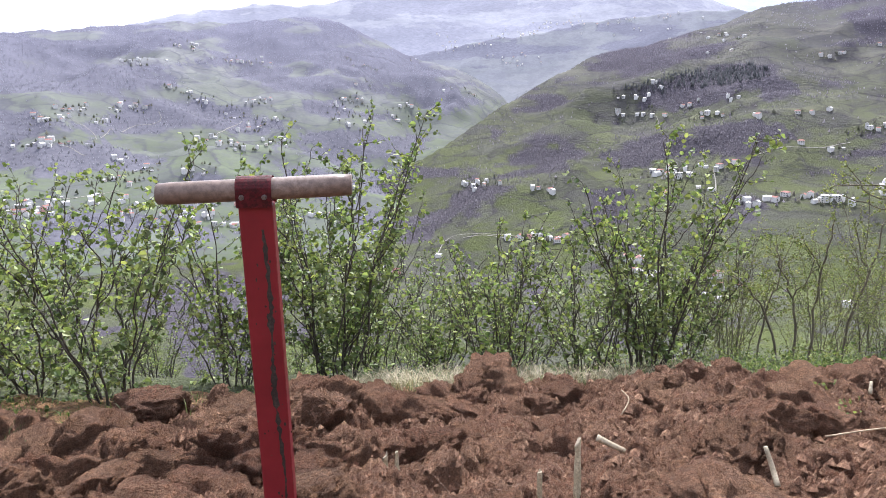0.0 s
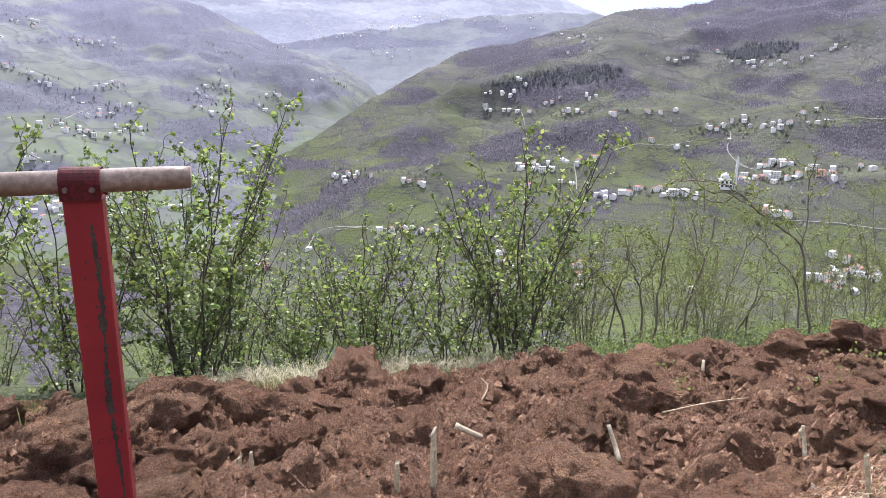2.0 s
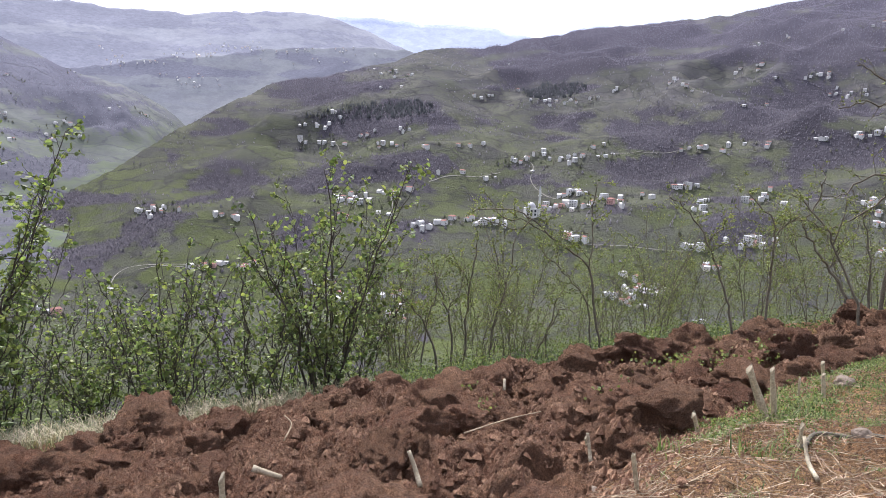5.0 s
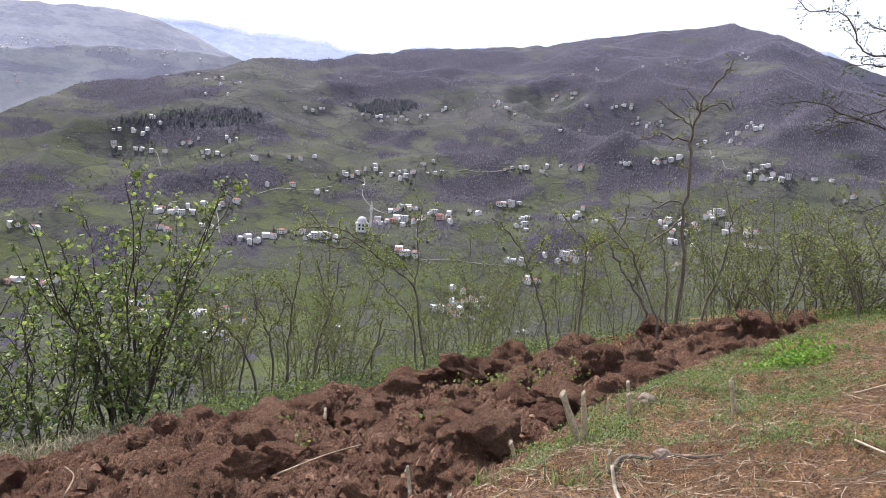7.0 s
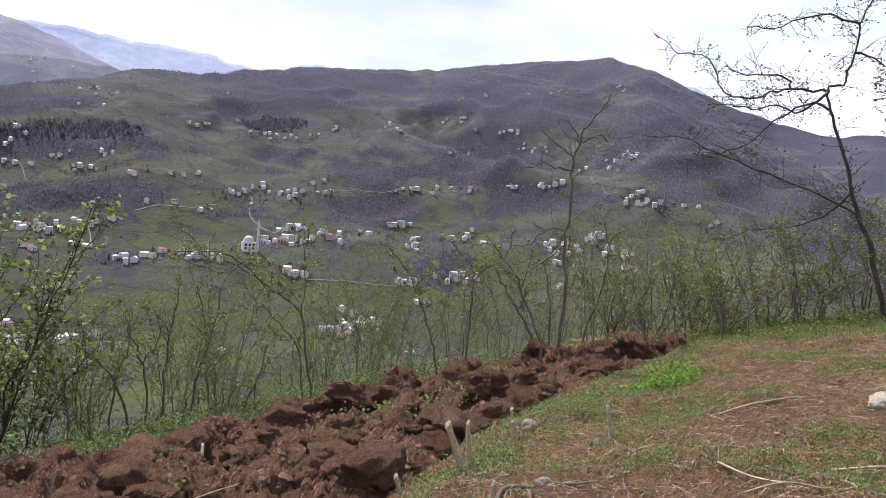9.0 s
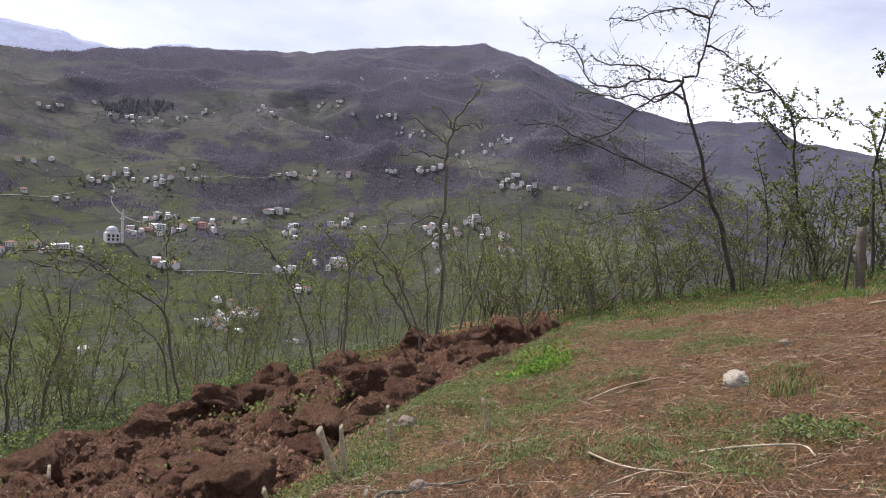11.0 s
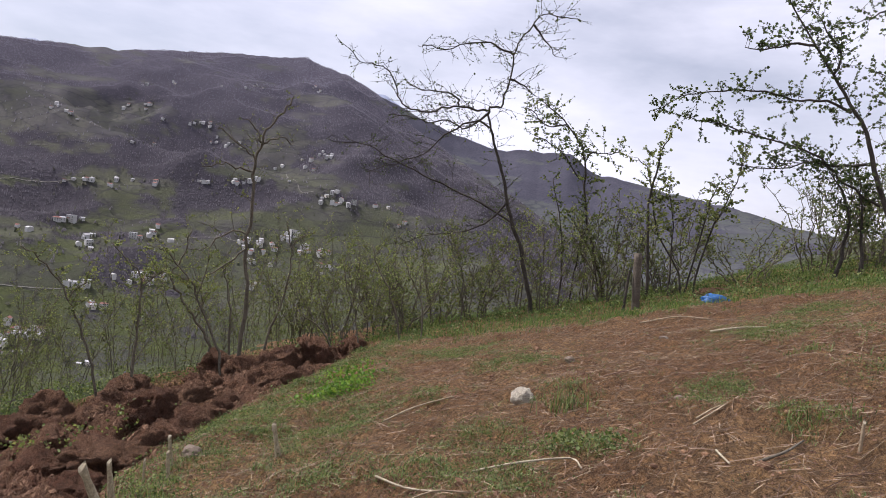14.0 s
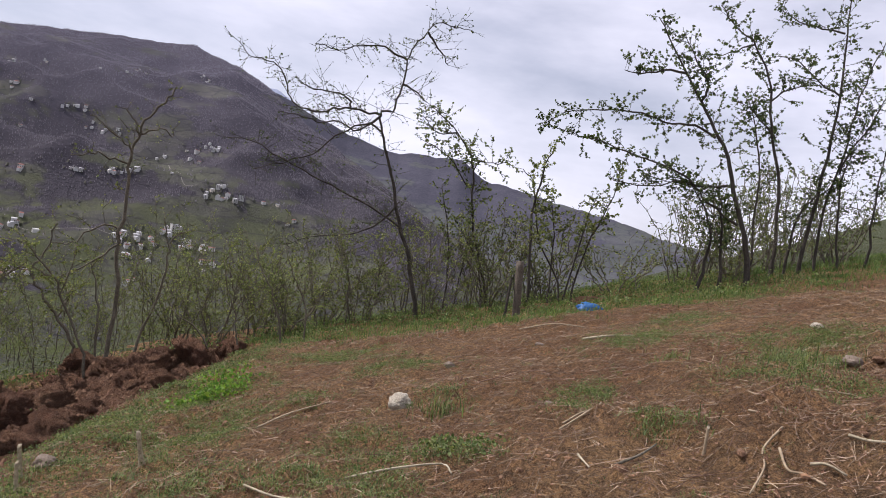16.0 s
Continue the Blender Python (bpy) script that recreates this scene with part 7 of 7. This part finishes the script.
stick([(3.13, 1.75, 0.012), (3.19, 1.67, 0.012), (3.27, 1.58, 0.012)], 0.0088, "pale fallen branch lying on the soil", PALE_BARK)
stick([(3.56, -1.26, 0.02), (3.51, -1.31, 0.02), (3.46, -1.36, 0.02)], 0.0068, PEELED, CUT_WOOD)
stick([(3.38, -1.07, 0.02), (3.36, -1.12, 0.02), (3.33, -1.18, 0.02)], 0.0064, PEELED, CUT_WOOD)
stick([(3.69, -1.06, 0.02), (3.60, -0.97, 0.02), (3.37, -0.91, 0.02), (3.17, -0.81, 0.02)], 0.0050, "bent dry root lying on the soil", STRAW)
stick([(3.51, -1.00, 0.02), (3.34, -0.98, 0.02), (3.28, -1.02, 0.02), (3.15, -1.04, 0.02)], 0.0060, "bent dry root lying on the soil", STRAW)
stick([(4.57, -1.10, 0.02), (4.41, -1.19, 0.02), (4.47, -1.41, 0.02), (4.44, -1.62, 0.02)], 0.0050, PEELED, STRAW)
stick([(4.07, -1.03, 0.02), (4.05, -1.10, 0.02), (4.03, -1.17, 0.02)], 0.0060, PEELED, STRAW)
stick([(4.27, -0.21, 0.02), (4.34, -0.31, 0.02), (4.41, -0.41, 0.02)], 0.0060, PEELED, STRAW)
stick([(4.14, -0.19, 0.02), (4.23, -0.29, 0.02), (4.32, -0.39, 0.02)], 0.0050, PEELED, STRAW)
stick([(5.22, 0.51, 0.02), (5.44, 0.24, 0.02), (5.66, -0.06, 0.02)], 0.0045, "long thin root lying on the soil", DEAD_STALK)
stick([(7.15, -0.44, 0.02), (7.08, -0.65, 0.02), (7.10, -0.88, 0.02)], 0.0110, PEELED, CUT_WOOD)
stick([(8.19, 0.17, 0.02), (8.16, -0.19, 0.02), (8.09, -0.51, 0.02)], 0.0080, PEELED, STRAW)
stick([(3.55, -0.40, 0.02), (3.62, -0.50, 0.02), (3.83, -0.60, 0.02)], 0.0066, "grey weathered stick lying on the soil", PALE_BARK)
stick([(3.70, -0.26, 0.02), (3.63, -0.28, 0.02), (3.56, -0.30, 0.02)], 0.0060, PEELED, CUT_WOOD)
stick([(3.63, 0.73, 0.025), (3.61, 0.53, 0.025), (3.67, 0.32, 0.025), (3.58, 0.26, 0.025)], 0.0060, "pale peeled shoot lying in short grass", CUT_WOOD)
stick([(3.47, 1.13, 0.025), (3.38, 0.96, 0.025), (3.30, 0.79, 0.025)], 0.0060, PEELED, CUT_WOOD)
stick([(3.2, 0.95, 0.01), (3.25, 0.8, 0.03), (3.32, 0.66, 0.01)], 0.0048, PEELED, STRAW)
stick([(4.6, 1.55, 0.01), (4.9, 1.45, 0.03), (5.1, 1.25, 0.02)], 0.0064, PEELED, STRAW)
stick([(1.05, 3.9, 0.12), (1.12, 4.0, 0.2), (1.1, 4.1, 0.27)], 0.0048, "thin pale root sticking out of dug soil", STRAW)
stick([(2.0, 3.4, 0.10), (2.3, 3.42, 0.12), (2.5, 3.35, 0.1)], 0.0048, "thin pale root lying on dug soil", STRAW)


def stone(x, y, size, mat, label, seed, name="stone", flat=0.75):
    r5 = random.Random(seed)
    off = Vector((r5.uniform(0, 40), r5.uniform(0, 40), r5.uniform(0, 40)))
    bm_ = bmesh.new()
    bmesh.ops.create_icosphere(bm_, subdivisions=4, radius=1.0)
    for v_ in bm_.verts:
        d = v_.co.copy()
        s_ = 1 + 0.22 * noise.noise(d * 1.4 + off) + 0.12 * noise.noise(d * 3.3 + off) - 0.22 * max(0.0, noise.noise(d * 5 + off)) - 0.12 * max(0.0, noise.noise(d * 11 + off))
        v_.co = Vector((d.x * s_, d.y * s_, d.z * s_ * flat)) * size
    ob = part(name, bm_, mat, None, "", True)
    ob.location = (x, y, on_top(x, y) + size * flat * 0.45)
    ob.rotation_euler = (0, 0, r5.uniform(0, 6))
    return tagged(ob, label, "stone", group="stones on the soil")


stone(4.97, 0.77, 0.08, WHITE_STONE, "whitish pitted stone lying on the soil", 1, flat=0.86)
stone(4.13, 2.55, 0.06, GREY_STONE, "grey field stone beside the digging", 2)
stone(6.62, -2.21, 0.050, WHITE_STONE, "pale grey stone lying on the soil", 21, flat=0.55)
stone(5.15, -1.90, 0.060, GREY_STONE, "flat grey stone half buried in soil", 22, flat=0.55)
stone(4.64, -0.14, 0.030, GREY_STONE, "small brown stone on the soil", 23, flat=0.55)
stone(7.08, -0.06, 0.045, GREY_STONE, "small brown stone on the soil", 24, flat=0.55)
stone(3.10, 1.77, 0.045, GREY_STONE, "dark field stone beside a fallen branch", 5)
stone(6.53, 0.67, 0.045, GREY_STONE, "small brown stone on the soil", 6)
stone(2.2, 2.45, 0.05, GREY_STONE, "pale stone at the edge of digging", 7)
stone(2.02, 2.4, 0.04, GREY_STONE, "pale stone at the edge of digging", 8)
r6 = random.Random(15)
pv, pf = [], []
bm0 = bmesh.new()
bmesh.ops.create_icosphere(bm0, subdivisions=1, radius=1.0)
pb = [v_.co.copy() for v_ in bm0.verts]
pq = [[v_.index for v_ in f_.verts] for f_ in bm0.faces]
bm0.free()
for _ in range(700):
    x, y = 0.9 + 9 * r6.random() ** 1.5, 3.3 - 8.3 * r6.random() ** 1.2
    if y > soil_edges(x)[0]:
        continue
    s_ = r6.choice((0.006, 0.008, 0.010, 0.012, 0.016)) * r6.uniform(0.7, 1.25)
    k = len(pv)
    c_ = Vector((x, y, ground_at(x, y) + 0.3 * s_))
    pv += [c_ + Vector((p.x * s_ * r6.uniform(0.7, 1.3), p.y * s_ * r6.uniform(0.7, 1.3), p.z * s_ * 0.7)) for p in pb]
    pf += [tuple(i + k for i in q) for q in pq]
tagged(mesh_thing("pebbles_and_crumbs", pv, pf, PEBBLE), "small soil crumbs and pebbles on the ground", "gravel", kind="stuff")

# weathered post with a thin stake leaning on it
post = tagged(new("wooden_post"), "weathered round wooden post standing in grass", "post")
post.location = (10.3, 0.28, ground_at(10.3, 0.28) - 0.1)
post.rotation_euler = (radians(-6), 0, 0)
bm = bmesh.new()
rings = []
r7 = random.Random(9)
for i in range(9):
    u = i / 8
    rr = 0.052 * (1.02 - 0.05 * u)
    rings.append([bm.verts.new((0.01 * u + (rr + 0.003 * math.sin(5 * k) + r7.gauss(0, 0.0015)) * math.cos(2 * math.pi * k / 18), -0.02 * u + (rr + 0.003 * math.sin(5 * k)) * math.sin(2 * math.pi * k / 18), 0.86 * u)) for k in range(18)])
for a_, b_ in zip(rings, rings[1:]):
    for k in range(18):
        bm.faces.new((a_[k], a_[(k + 1) % 18], b_[(k + 1) % 18], b_[k]))
bm.faces.new(rings[-1])
part("post_body", bm, POST_WOOD, post, "", True)
v, f = [], []
tube(v, f, [Vector((-0.06, 0.16, 0.0)), Vector((-0.03, 0.12, 0.35)), Vector((0.0, 0.085, 0.62))], 0.02, 0.018, 8)
mesh_thing("stake", v, f, BARK, post, "thin dark stake beside the post")

# blue sack on the brow, with a heap of earth behind it
bm = bmesh.new()
bmesh.ops.create_icosphere(bm, subdivisions=4, radius=1.0)
for v_ in bm.verts:
    d = v_.co.copy()
    s_ = 1 + 0.4 * noise.noise(d * 1.5 + Vector((3, 7, 1))) + 0.24 * abs(noise.noise(d * 4 + Vector((9, 2, 4)))) + 0.05 * noise.noise(d * 9)
    v_.co = Vector((0.10 * d.x * s_, 0.18 * d.y * s_ * (1 + 0.15 * d.x), max(-0.04, 0.085 * d.z * s_)))
sack = part("plastic_sack", bm, SACK, None, "", True)
sack.location = (9.57, -0.65, ground_at(9.57, -0.65) + 0.05)
sack.rotation_euler = (radians(10), 0, radians(8))
tagged(sack, "crumpled bright blue plastic sack lying in grass", "sack")
bm = bmesh.new()
bmesh.ops.create_icosphere(bm, subdivisions=5, radius=1.0)
for v_ in bm.verts:
    d = v_.co.copy()
    s_ = 1 + 0.22 * noise.noise(d * 2.2) + 0.12 * noise.noise(d * 6) + 0.06 * noise.noise(d * 14)
    v_.co = Vector((0.32 * d.x * s_, 0.40 * d.y * s_, max(-0.08, 0.12 * d.z * s_)))
heap = part("earth_mound", bm, DUG_SOIL, None, "", True)
heap.location = (11.0, -0.85, ground_at(11.0, -0.85) - 0.06)
tagged(heap, "small heap of brown earth on the brow", "soil")
